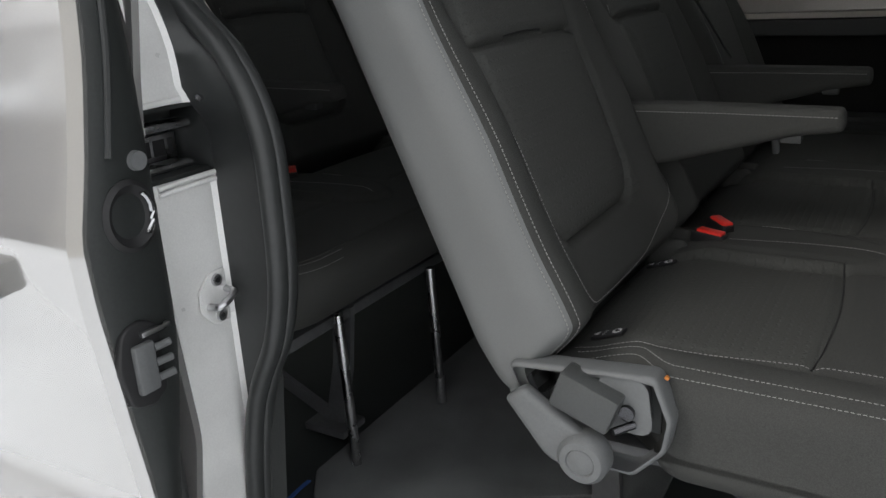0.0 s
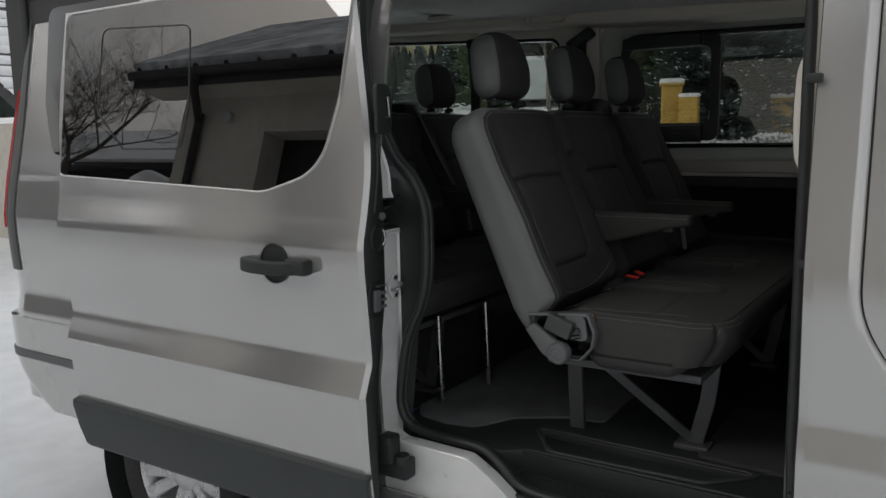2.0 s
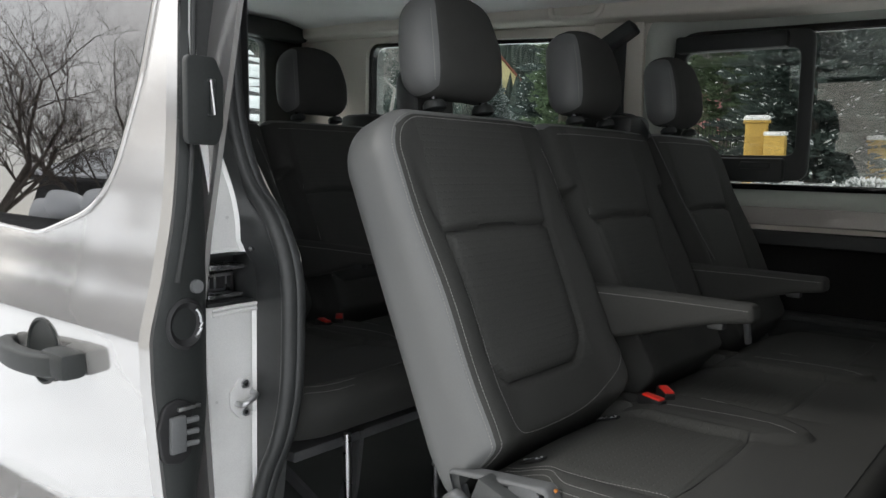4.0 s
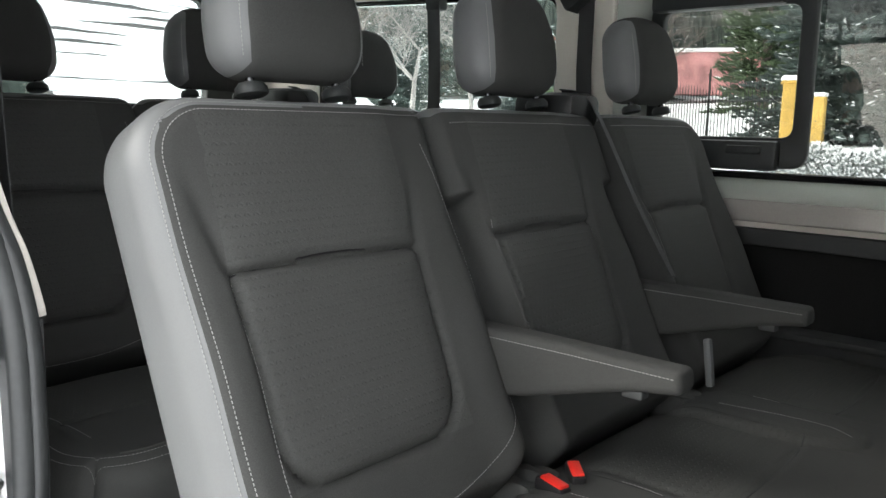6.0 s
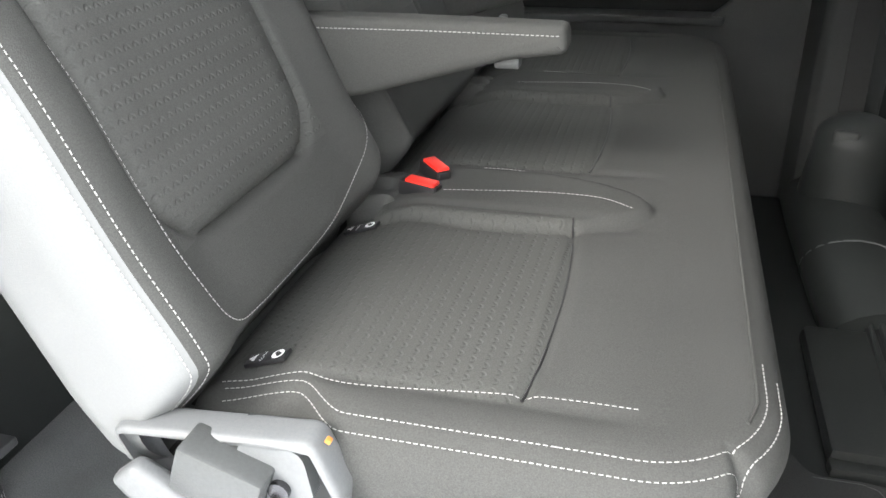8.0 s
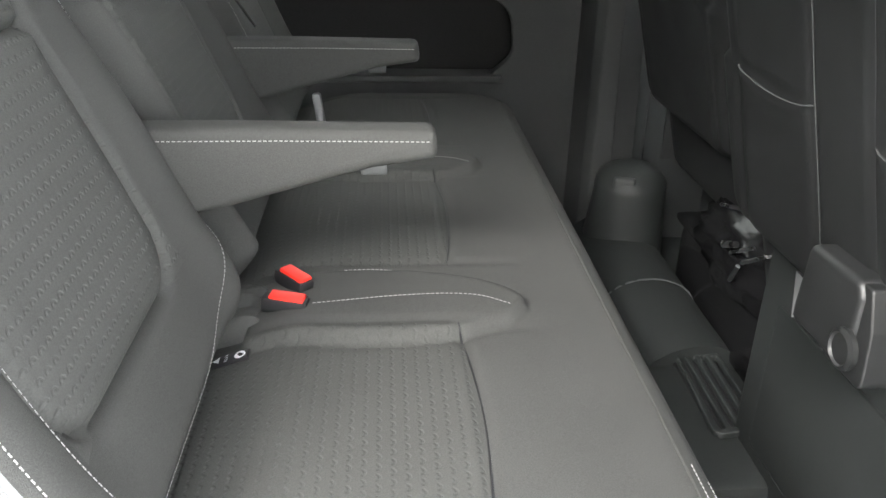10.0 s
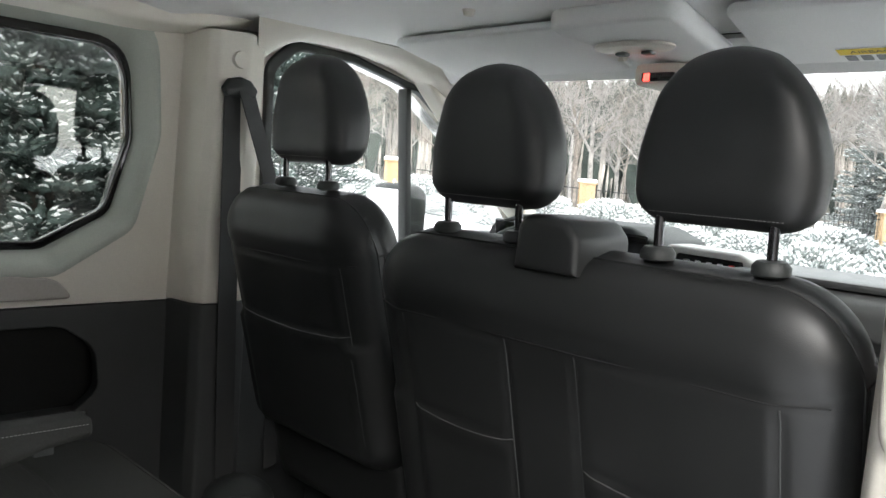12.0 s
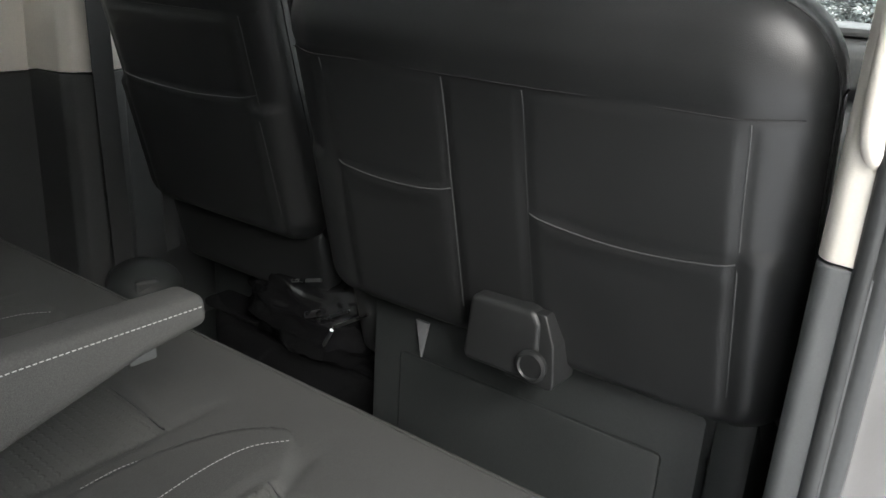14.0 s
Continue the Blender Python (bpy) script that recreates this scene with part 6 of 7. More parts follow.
piece("seat_belt", sweep(bmesh.new(), [(-0.13, -0.79, 1.94), (-0.125, -0.785, 1.5), (-0.11, -0.78, 1.15)], [(-0.03, -0.001), (0.03, -0.001), (0.03, 0.001), (-0.03, 0.001)], (0, 1, 0)), BELT, wr_, "dark belt webbing by the pillar")
# striker plate and rail pocket
skp = round_poly([(-0.858, 1.040), (-0.858, 1.112), (-0.884, 1.112), (-0.904, 1.090), (-0.904, 1.062), (-0.884, 1.040)], [0.002, 0.002, 0.016, 0.012, 0.012, 0.016], 5)
stk = piece("striker", plate([skp], 0.004, 0.001, yz(0.000, 1)), PAINT_IN, pil, "bright striker plate")
for z in (1.051, 1.100):
    scr = piece("screw", cyl(bmesh.new(), (0.004, -0.874, z), (0.0075, -0.874, z), 0.0085, 0.0075, 18), STEEL, stk, "torx screw")
    piece("screw_socket", cyl(bmesh.new(), (0.0075, -0.874, z), (0.0079, -0.874, z), 0.004, n=6), LABELB, scr)
piece("striker_bar", tube(bmesh.new(), smooth_path([(0.002, -0.892, 1.068), (0.020, -0.890, 1.070), (0.024, -0.876, 1.076), (0.020, -0.862, 1.082), (0.002, -0.860, 1.083)], 4), 0.0048, 8), STEEL, stk, "striker loop")
rp = piece("rail_pocket", bbox((-0.075, -0.945, 1.232), (-0.064, -0.834, 1.334), 0.0), BLACKP, pil, "black rail pocket")
piece("pocket_side", bbox((-0.064, -0.849, 1.236), (0.004, -0.834, 1.330), 0.003), RUBBER, rp, "dark pocket side")
piece("pocket_floor", bbox((-0.064, -0.942, 1.2385), (-0.004, -0.849, 1.244), 0.0), BLACKP, rp, "dark pocket floor")
piece("pocket_roof", bbox((-0.064, -0.942, 1.3225), (-0.004, -0.849, 1.3275), 0.0), BLACKP, rp, "dark pocket roof")
rpl = piece("roller_plate", bbox((-0.062, -0.910, 1.254), (-0.056, -0.852, 1.286), 0.001), STEEL, rp, "roller plate with holes")
for y_, w_ in ((-0.898, 0.004), (-0.880, 0.009), (-0.862, 0.004)):
    piece("hole", bbox((-0.0562, y_ - w_, 1.260), (-0.0550, y_ + w_, 1.280), 0.0), LABELB, rpl)
for z, x_ in ((1.300, -0.018), (1.249, -0.022)):
    piece("rail_lip", bbox((x_ - 0.03, -0.928, z - 0.004), (x_, -0.856, z + 0.006), 0.003), STEEL, rp, "bright rail lip")
for z in (1.2375, 1.229):
    piece("flange", tube(bmesh.new(), smooth_path([(-0.004, -0.934, z - 0.004), (0.002, -0.900, z - 0.001), (0.004, -0.850, z)], 5), 0.0036, 8), PAINT_IN, pil, "pressed metal flange")
piece("flange", tube(bmesh.new(), [(-0.004, -0.938, 1.3315), (0.002, -0.886, 1.3335)], 0.004, 8), PAINT_IN, pil, "pressed metal flange")
piece("trim_screw", cyl(bmesh.new(), (0.020, -0.866, 1.334), (0.022, -0.876, 1.334), 0.004, n=12), STEEL, pil, "small screw")
# sill and lower roller track
sl = round_poly([(-0.06, 0.42), (1.22, 0.42), (1.22, 0.60), (1.10, 0.60), (1.05, 0.548), (0.42, 0.540), (0.34, 0.60), (0.27, 0.640), (0.05, 0.645), (-0.06, 0.70)], [0, 0, 0, 0.02, 0.03, 0.03, 0.03, 0.03, 0.02, 0], 5)
piece("sill", plate([sl], 0.05, 0.006, xz(-0.885, -1)), PAINT_IN, rq, "silver door sill", angle=30)
piece("sill_outer", bbox((-0.06, -0.955, 0.25), (1.22, -0.93, 0.50), 0.01), PAINT, rq, "silver outer sill")
piece("roller_track", bbox((-0.05, -0.99, 0.555), (0.11, -0.94, 0.615), 0.008), BLACKP, rq, "black lower roller track")
piece("roller", cyl(bmesh.new(), (0.085, -0.975, 0.60), (0.085, -0.975, 0.625), 0.022, n=20), BLACKP, rq, "black guide roller")
# front edge of the opening: door pillar and front door
fpx = [0.22 + 0.02 * i for i in range(88)]


def door_gap(z):
    """Where the front door meets its pillar: upright, then curving forward under the waist."""
    return 1.192 + min(2.6 * max(0.0, 1.19 - z) ** 2, 0.55 * max(0.0, 1.19 - z))


FP = [(z, d) for z, d in BODY_PROFILE]
piece("front_pillar", skin_grid(fpx, 10, lambda z: 1.106, lambda z: door_gap(z) - 0.0025, FP, thick=0.02), PAINT, rq, "silver front door pillar", angle=25)
piece("pillar_return", sweep(bmesh.new(), [(1.099, -(prof(z, FP) - 0.064), z) for z in (0.60 + 0.05 * i for i in range(27))], [(-0.011, -0.06), (0.011, -0.06), (0.011, 0.06), (-0.011, 0.06)], (0, 1, 0)), PAINT, rq, "silver pillar return")
fdoor = group("front_door", "closed silver front passenger door", "car door", (1.70, -0.90, 0.3))
fh = round_poly([(1.34, 1.36), (1.33, 1.90), (1.85, 1.88), (2.5, 1.42)], 0.05, 6)
piece("door_skin", skin_grid(fpx, 60, lambda z: door_gap(z) + 0.0025, lambda z: 2.60 - 1.05 * max(0, z - 1.42), FP, hole=lambda x, z: inside(fh, x, z), thick=0.02), PAINT, fdoor, "silver front door panel", angle=25)
piece("pane", plate([glassy(inset(fh, -0.012))], 0.004, 0, Matrix(((1, 0, 0, 0), (0, math.sin(GT), -math.cos(GT), -0.934), (0, math.cos(GT), math.sin(GT), 1.368), (0, 0, 0, 1)))), GLASS, fdoor, "clear door glass").visible_shadow = False
piece("inner_panel", bbox((1.27, -0.86, 0.62), (2.45, -0.80, 1.345), 0.02), DARKP, fdoor, "dark inner door trim")
piece("armrest", bbox((1.40, -0.80, 1.10), (2.0, -0.74, 1.19), 0.02), DARKP, fdoor, "dark door armrest")
wall_rf = setting("wall_right_front", plate([[(1.27, 1.345), (2.50, 1.345), (1.95, 1.90), (1.27, 1.95)], round_poly([(1.34, 1.36), (1.33, 1.90), (1.82, 1.87), (2.38, 1.37)], 0.05, 5)], 0.03, 0, xz(-0.83, -1)), BLACKP, "black window frame of the passenger door", "door frame", angle=30)
piece("gap_seal", sweep(bmesh.new(), [(door_gap(z), -(prof(z, FP) - 0.024), z) for z in (0.42 + 0.02 * i for i in range(75))], [(-0.012, -0.011), (0.012, -0.011), (0.012, 0.011), (-0.012, 0.011)], (0, 1, 0)), RUBBER, rq, "black door gap seal")
piece("pillar_strip", sweep(bmesh.new(), [(1.0865, -(prof(z, FP) - 0.022), z) for z in (0.62 + 0.04 * i for i in range(33))], [(-0.003, -0.004), (0.003, -0.004), (0.003, 0.004), (-0.003, 0.004)], (0, 1, 0)), RUBBER, rq, "black seal strip")
for z in (0.72, 1.225, 1.60):
    piece("buffer", bbox((1.068, -0.925, z - 0.010), (1.100, -0.908, z + 0.010), 0.005), BLACKP, rq, "black door buffer")
piece("door_catch", bbox((1.085, -0.925, 0.92), (1.104, -0.895, 1.08), 0.004), BLACKP, rq, "black catch plate")


# ---- wheels ----
def wheel(x, y):
    w = group("wheel", "alloy wheel with a black winter tyre in the snow", "wheel", (x, y, GROUND), "van wheels")
    s = -1 if y < 0 else 1
    M = Matrix.Translation((x, y, GROUND + 0.335)) @ xz(0, s)
    tb = bmesh.new()
    lathe(tb, [(0.215, -0.10), (0.30, -0.108), (0.328, -0.09), (0.335, -0.05), (0.335, 0.05), (0.328, 0.09), (0.30, 0.108), (0.222, 0.10), (0.215, 0.08), (0.215, -0.10)], 56, M, False)
    t = piece("tyre", tb, RUBT, w, "black tyre")
    lg = bmesh.new()
    for i in range(64):
        a = i * 2 * math.pi / 64
        for k in (-0.06, -0.02, 0.02, 0.06):
            box(lg, (-0.010, -0.016, -0.004), (0.010, 0.016, 0.005), 0, M @ pose(0, 0, k) @ pose(0, 0, 0, 0, 0, math.degrees(a)) @ pose(0.334, 0, 0, 0, 90, 0) @ pose(0, 0, 0, 0, 0, 20 if k > 0 else -20))
    piece("tread_blocks", lg, RUBT, t)
    rb_ = bmesh.new()
    lathe(rb_, [(0.19, -0.06), (0.222, 0.095), (0.214, 0.100), (0.200, 0.085), (0.185, -0.02), (0.05, -0.03)], 48, M)
    rm = piece("rim", rb_, ALLOY, w, "silver rim")
    for i in range(10):
        a = i * 36 + (5 if i % 2 else -5)
        sp2 = bmesh.new()
        sweep(sp2, [Vector((0.05, 0, 0.055)), Vector((0.12, 0, 0.070)), Vector((0.21, 0, 0.085))], round_poly([(-0.028, -0.012), (0.028, -0.012), (0.023, 0.012), (-0.023, 0.012)], 0.004, 2), (0, 0, 1))
        piece("spoke", sp2, ALLOY, rm, "", M @ pose(0, 0, 0, 0, 0, a))
    hb_ = bmesh.new()
    lathe(hb_, [(0.07, 0.03), (0.07, 0.065), (0.055, 0.078), (0.02, 0.080)], 28, M)
    piece("hub", hb_, ALLOY, rm, "hub cap")
    dk = bmesh.new()
    cyl(dk, M @ Vector((0, 0, -0.03)), M @ Vector((0, 0, -0.015)), 0.15, n=32)
    piece("brake_disc", dk, STEEL, w, "steel brake disc")


wheel(-0.985, -0.80)
wheel(-0.985, 0.82)
wheel(2.10, -0.80)
wheel(2.10, 0.82)
piece("wheel_arch", thicken(cyl(cyl(bmesh.new(), (-0.985, -0.92, 0.28), (-0.985, -0.55, 0.28), 0.41, n=40, cap=False), (-0.985, -0.55, 0.28), (-0.985, -0.549, 0.28), 0.41, 0.01, n=40, cap=False), 0.004), BLACKP, rq, "black wheel arch liner")
under = setting("underbody", bbox((-1.50, -0.54, 0.22), (2.5, 0.56, 0.56), 0.03), BLACKP, "black van underbody", "underbody")

# ---- ground ----
gb = bmesh.new()
N_ = 130
gv = []
for i in range(N_ + 1):
    row = []
    for j in range(N_ + 1):
        u, v = (i / N_ * 2 - 1), (j / N_ * 2 - 1)
        x, y = 14 * u + 380 * u ** 7, 14 * v + 380 * v ** 7
        z = GROUND - 0.01 + 0.012 * noise.noise((x * 1.1, y * 1.1, 0)) + 0.01 * noise.noise((x * 4, y * 4, 3))
        r_ = math.hypot(x, y)
        if y > -3:
            z += (0.1 + 1.2 * max(0.0, y / max(r_, 0.1)) ** 2) * step1(r_, 7, 20) * step1(y, -3, 2)
            z += 0.09 * max(0.0, min(r_, 50) - 22) * step1(-x / max(r_, 0.1), 0.08, 0.28)
        for ty in (-2.9, -1.5):
            z -= 0.022 * bump1(y - ty - 0.15 * math.sin(x * 0.3), 0.11)
        row.append(gb.verts.new((x, y, z)))
    gv.append(row)
for i in range(N_):
    for j in range(N_):
        gb.faces.new((gv[i][j], gv[i + 1][j], gv[i + 1][j + 1], gv[i][j + 1]))
ground = setting("ground", gb, SNOW, "trodden snow with wheel tracks", "snow ground")


# ---- outside: garden, fence, houses ----
def at_az(az, d, eye=(0.9, -1.2)):
    return (eye[0] + d * math.cos(radians(az)), eye[1] + d * math.sin(radians(az)))


def ground_z(x, y):
    r_ = math.hypot(x, y)
    rise = 0.09 * max(0.0, min(r_, 50) - 22) * step1(-x / max(r_, 0.1), 0.08, 0.28)
    return GROUND - 0.01 + ((0.1 + 1.2 * max(0.0, y / max(r_, 0.1)) ** 2) * step1(r_, 7, 20) * step1(y, -3, 2) + rise if y > -3 else 0)


BARK = mat("grey_bark", (0.13, 0.11, 0.095), 0.9, grain=0.3, gscale=20, bump=0.8, bscale=60, stain=0.2, sscale=3)
TWIG = mat("frosted_twigs", (0.29, 0.27, 0.26), 0.9, grain=0.35, gscale=9, stain=0.3, sscale=1.5)
TWIGB = mat("brown_twigs", (0.22, 0.19, 0.17), 0.9, grain=0.35, gscale=9, stain=0.3, sscale=1.5)
NEEDLE = mat("spruce_needles", (0.058, 0.082, 0.074), 0.7, grain=0.4, gscale=30, stain=0.35, sscale=2)
# Frost and distance haze are both put into this paler needle colour.
FROSTHAZE = mat("frosted_hazy_needles", (0.25, 0.275, 0.27), 0.8, grain=0.4, gscale=20, stain=0.35, sscale=2)
PINE = mat("pine_needles", (0.075, 0.11, 0.055), 0.7, grain=0.4, gscale=30, stain=0.35, sscale=2)


def spindle(vs, fs, ms, p, d, length, r, m):
    """A small pointed tuft from p along d."""
    d = d.normalized()
    s = d.cross(Vector((0.3, 0.2, 0.93)))
    s = s.normalized() if s.length > 1e-4 else Vector((1, 0, 0))
    u = s.cross(d)
    i = len(vs)
    vs.append(p)
    for k in range(4):
        a = k * math.pi / 2
        vs.append(p + d * length * 0.45 + (s * math.cos(a) + u * math.sin(a) * 0.8) * r)
    vs.append(p + d * length)
    for k in range(4):
        fs.append((i, i + 1 + k, i + 1 + (k + 1) % 4))
        fs.append((i + 5, i + 1 + (k + 1) % 4, i + 1 + k))
        ms.extend((m, m))


def mesh_py(name, vs, fs, ms, mats, smooth=False):
    me = bpy.data.meshes.new(name)
    me.from_pydata([tuple(v) for v in vs], [], fs)
    me.polygons.foreach_set("material_index", ms)
    me.polygons.foreach_set("use_smooth", [smooth] * len(fs))
    for m in mats:
        me.materials.append(m)
    me.update()
    return me


def conifer(name, label, at, h, rad, seed, needles, tuft=0.16, snow=0.6, whorls=22, per=9):
    rnd = random.Random(seed)
    o = group(name, label, "tree", at, "conifers")
    piece("trunk", cyl(bmesh.new(), at, (at[0], at[1], at[2] + h * 0.97), 0.035 * h ** 0.9, 0.012, 9), BARK, o, "grey brown trunk")
    vs, fs, ms = [], [], []
    for wi in range(whorls):
        t = (wi + rnd.random() * 0.6) / whorls
        z = h * (0.03 + 0.95 * t)
        ln = rad * (1 - t) ** 0.85 * (0.85 + 0.3 * rnd.random()) + 0.08
        for bi in range(max(4, int(per * (1 - 0.45 * t)))):
            a = rnd.random() * 2 * math.pi
            L = ln * (0.7 + 0.45 * rnd.random())
            dirn = Vector((math.cos(a), math.sin(a), -0.10 + 0.55 * t + rnd.uniform(-.16, .16)))
            side = Vector((-math.sin(a), math.cos(a), 0))
            n = max(3, int(L / (tuft * 0.5)))
            for k in range(n):
                f = (k + 0.6) / n
                if f < 0.18:
                    continue
                c = Vector((0, 0, z)) + dirn * L * f + Vector((0, 0, -0.10 * L * f * f + 0.05 * L * f ** 3))
                wd = (1 - f * 0.75) * L * 0.34
                for sd_ in (-1, 0, 1):
                    if sd_ and rnd.random() < 0.12:
                        continue
                    p = c + side * sd_ * wd * rnd.uniform(0.15, 0.6)
                    dd = dirn * (0.6 + 0.4 * rnd.random()) + side * sd_ * rnd.uniform(0.5, 1.0) + Vector((0, 0, rnd.uniform(-.1, .55)))
                    q = Vector(at) + p + Vector((0, 0, rnd.uniform(-.3, .3) * tuft))
                    spindle(vs, fs, ms, q, dd, tuft * rnd.uniform(0.8, 1.4), tuft * 0.22, 0)
                    if rnd.random() < snow * (0.25 + 1.2 * f):
                        spindle(vs, fs, ms, q + Vector((0, 0, tuft * 0.15)) + dd.normalized() * tuft * 0.15, dd, tuft * rnd.uniform(0.5, 1.0), tuft * 0.17, 1)
    me = mesh_py("crown", vs, fs, ms, [needles, SNOW])
    cr = new("crown", me)
    cr.parent = o
    cr.matrix_basis = WORLD[o].inverted()
    cr["kind"] = "stuff"
    cr["label"] = "needled boughs with snow on them"
    return o


def bare_tree(name, label, at, h, seed, mat_=None, levels=5, thick=0.05):
    rnd = random.Random(seed)
    o = group(name, label, "tree", at, "bare trees")
    bm = bmesh.new()
    vs, fs = [], []

    def stick(p, q, r0, r1, n):
        d = (q - p).to_track_quat('Z', 'Y')
        i = len(vs)
        for c, r in ((p, r0), (q, r1)):
            for k in range(n):
                a = k * 2 * math.pi / n
                vs.append(c + d @ Vector((r * math.cos(a), r * math.sin(a), 0)))
        for k in range(n):
            fs.append((i + k, i + (k + 1) % n, i + n + (k + 1) % n, i + n + k))

    def grow(p, d, L, r, lv):
        steps = 3 if lv < levels else 1
        for s_ in range(steps):
            d = (d + Vector((rnd.uniform(-.22, .22), rnd.uniform(-.22, .22), rnd.uniform(-.08, .14)))).normalized()
            q = p + d * L / steps
            stick(p, q, r, r * 0.82 if steps > 1 else r * 0.3, 6 if lv < 2 else 3)
            r *= 0.82
            p = q
            if lv < levels and (s_ > 0 or lv > 0):
                for _ in range(2 if lv < levels - 1 else 1):
                    e = Vector((rnd.uniform(-1, 1), rnd.uniform(-1, 1), rnd.uniform(-.1, .7))).normalized()
                    grow(p, (d * 0.45 + e * 0.8).normalized(), L * rnd.uniform(0.5, 0.72), r * 0.62, lv + 1)
    grow(Vector(at), Vector((0, 0, 1)), h * 0.42, thick * h ** 0.8 * 0.5, 0)
    me = mesh_py("limbs", vs, fs, [0] * len(fs), [mat_ or TWIG], True)
    ob = new("limbs", me)
    ob.parent = o
    ob.matrix_basis = WORLD[o].inverted()
    ob["label"] = "bare branching limbs"
    return o


def put(ob, az, d, s=1.0, turn=0.0, dz=0.0):
    x, y = at_az(az, d)
    c = copy_thing(ob, pose(x, y, ground_z(x, y) + dz, 0, 0, turn) @ Matrix.Diagonal((s, s, s, 1)))
    return c


# conifers
x, y = at_az(77.5, 7.4)
spruce = conifer("blue_spruce", "young blue spruce with snow on its boughs", (x, y, ground_z(x, y)), 4.6, 1.6, 3, NEEDLE, 0.115, 0.42, 46, 24)
x, y = at_az(104.3, 23)
spr2 = conifer("spruce", "tall dark green spruce dusted with snow", (x, y, ground_z(x, y)), 9.5, 2.5, 5, NEEDLE, 0.24, 0.10, 40, 15)
x, y = at_az(109.6, 36)
pine = conifer("pine", "tall yellow green pine behind the gate", (x, y, ground_z(x, y)), 9.0, 2.0, 8, PINE, 0.32, 0.04, 28, 11)
for az, d, s, t in ((103.5, 27, 0.9, 90), (117, 48, 1.2, 0), (121, 55, 1.3, 200), (131, 50, 1.2, 33), (135, 36, 0.9, 80), (65, 32, 1.0, 50), (61, 38, 1.1, 250)):
    put(spr2, az, d, s, t)
x, y = at_az(10.5, 20)
frs = conifer("spruce", "tall frosted spruce behind the yard, paled as by haze", (x, y, ground_z(x, y)), 8.5, 2.2, 15, FROSTHAZE, 0.17, 0.36, 46, 17)
for az, d, s, t in ((17, 42, 1.1, 20), (13, 36, 1.0, 70)):
    put(frs, az, d, s, t)
for az, d, s, t in ((117.5, 60, 1.3, 60), (106, 40, 1.1, 130), (103, 40, 1.3, 10), (120.5, 44, 1.1, 80)):
    put(pine, az, d, s, t)
for az, d, s, t in ((61, 9.5, 0.75, 140), (125.5, 32, 0.75, 10)):
    put(spruce, az, d, s, t)
# bare trees and bushes
x, y = at_az(36, 34)
bt1 = bare_tree("bare_tree", "bare frosted tree behind the fence", (x, y, ground_z(x, y)), 9.0, 11, TWIG, 5)
x, y = at_az(30, 40)
bt2 = bare_tree("bare_tree", "bare frosted tree behind the fence", (x, y, ground_z(x, y)), 10.0, 12, TWIG, 5)
x, y = at_az(43, 37)
bt3 = bare_tree("bare_tree", "bare brown tree with frost on its twigs", (x, y, ground_z(x, y)), 9.0, 14, TWIGB, 5)
rt = random.Random(4)
for i in range(40):
    put((bt1, bt2, bt3)[i % 3], 6 + 62 * i / 39 + rt.uniform(-1, 1), rt.uniform(31, 62), rt.uniform(0.7, 1.3), rt.uniform(0, 360))
for az, d, s, t in ((129, 30, 0.7, 30), (133, 26, 0.7, 110), (138, 30, 0.8, 210), (141, 25, 0.7, 300), (116, 36, 0.8, 10), (111, 52, 1.0, 44), (72, 30, 0.9, 90), (69, 26, 0.8, 20), (57, 14, 0.5, 20), (62, 15, 0.5, 80), (66, 13.5, 0.5, 160), (70, 16, 0.5, 200), (74, 15, 0.5, 280), (80, 17, 0.5, 330), (95, 16, 0.5, 30)):
    put((bt1, bt2, bt3)[int(s * 10) % 3], az, d, s, t)


def bush(at, rad, seed):
    rnd = random.Random(seed)
    o = group("shrub", "low evergreen shrub under fresh snow", "shrub", at, "shrubs")
    vs, fs, ms = [], [], []
    for i in range(2200):
        a, b = rnd.uniform(0, 2 * math.pi), rnd.uniform(0.05, 1.45)
        d = Vector((math.cos(a) * math.cos(b), math.sin(a) * math.cos(b), math.sin(b) * 0.7))
        q = Vector(at) + d * rad * rnd.uniform(0.45, 1.0)
        e = d + Vector((rnd.uniform(-.5, .5), rnd.uniform(-.5, .5), rnd.uniform(-.2, .4)))
        spindle(vs, fs, ms, q, e, rad * 0.105, rad * 0.026, 0)
        if rnd.random() < 0.6:
            spindle(vs, fs, ms, q + Vector((0, 0, rad * 0.05)), e, rad * 0.095, rad * 0.028, 1)
    cr = new("leaves", mesh_py("leaves", vs, fs, ms, [FROSTHAZE, SNOW]))
    cr.parent = o
    cr.matrix_basis = WORLD[o].inverted()
    cr["kind"] = "stuff"
    return o


x, y = at_az(30, 17)
sh = bush((x, y, ground_z(x, y)), 0.9, 21)
for i, (az, d, s) in enumerate(((22, 15, 1.2), (26, 18, 1.0), (34, 18, 0.9), (38, 20, 0.8), (43, 19, 0.7), (47, 20, 0.7), (51, 17, 0.7), (55, 19, 0.8), (18, 12, 1.0), (14, 14, 1.2), (106, 15.5, 1.0), (103.5, 15, 0.9), (100.5, 15, 1.1), (66, 11, 0.8), (70, 12, 0.7), (20, 21, 1.3), (24, 23, 1.2), (28, 22, 1.3), (31.5, 24, 1.2), (35, 23, 1.3), (39.5, 25, 1.2), (44, 24, 1.2), (48.5, 24, 1.3), (53, 25, 1.2), (57, 24, 1.3), (16, 18, 1.2))):
    put(sh, az, d, s, i * 67)

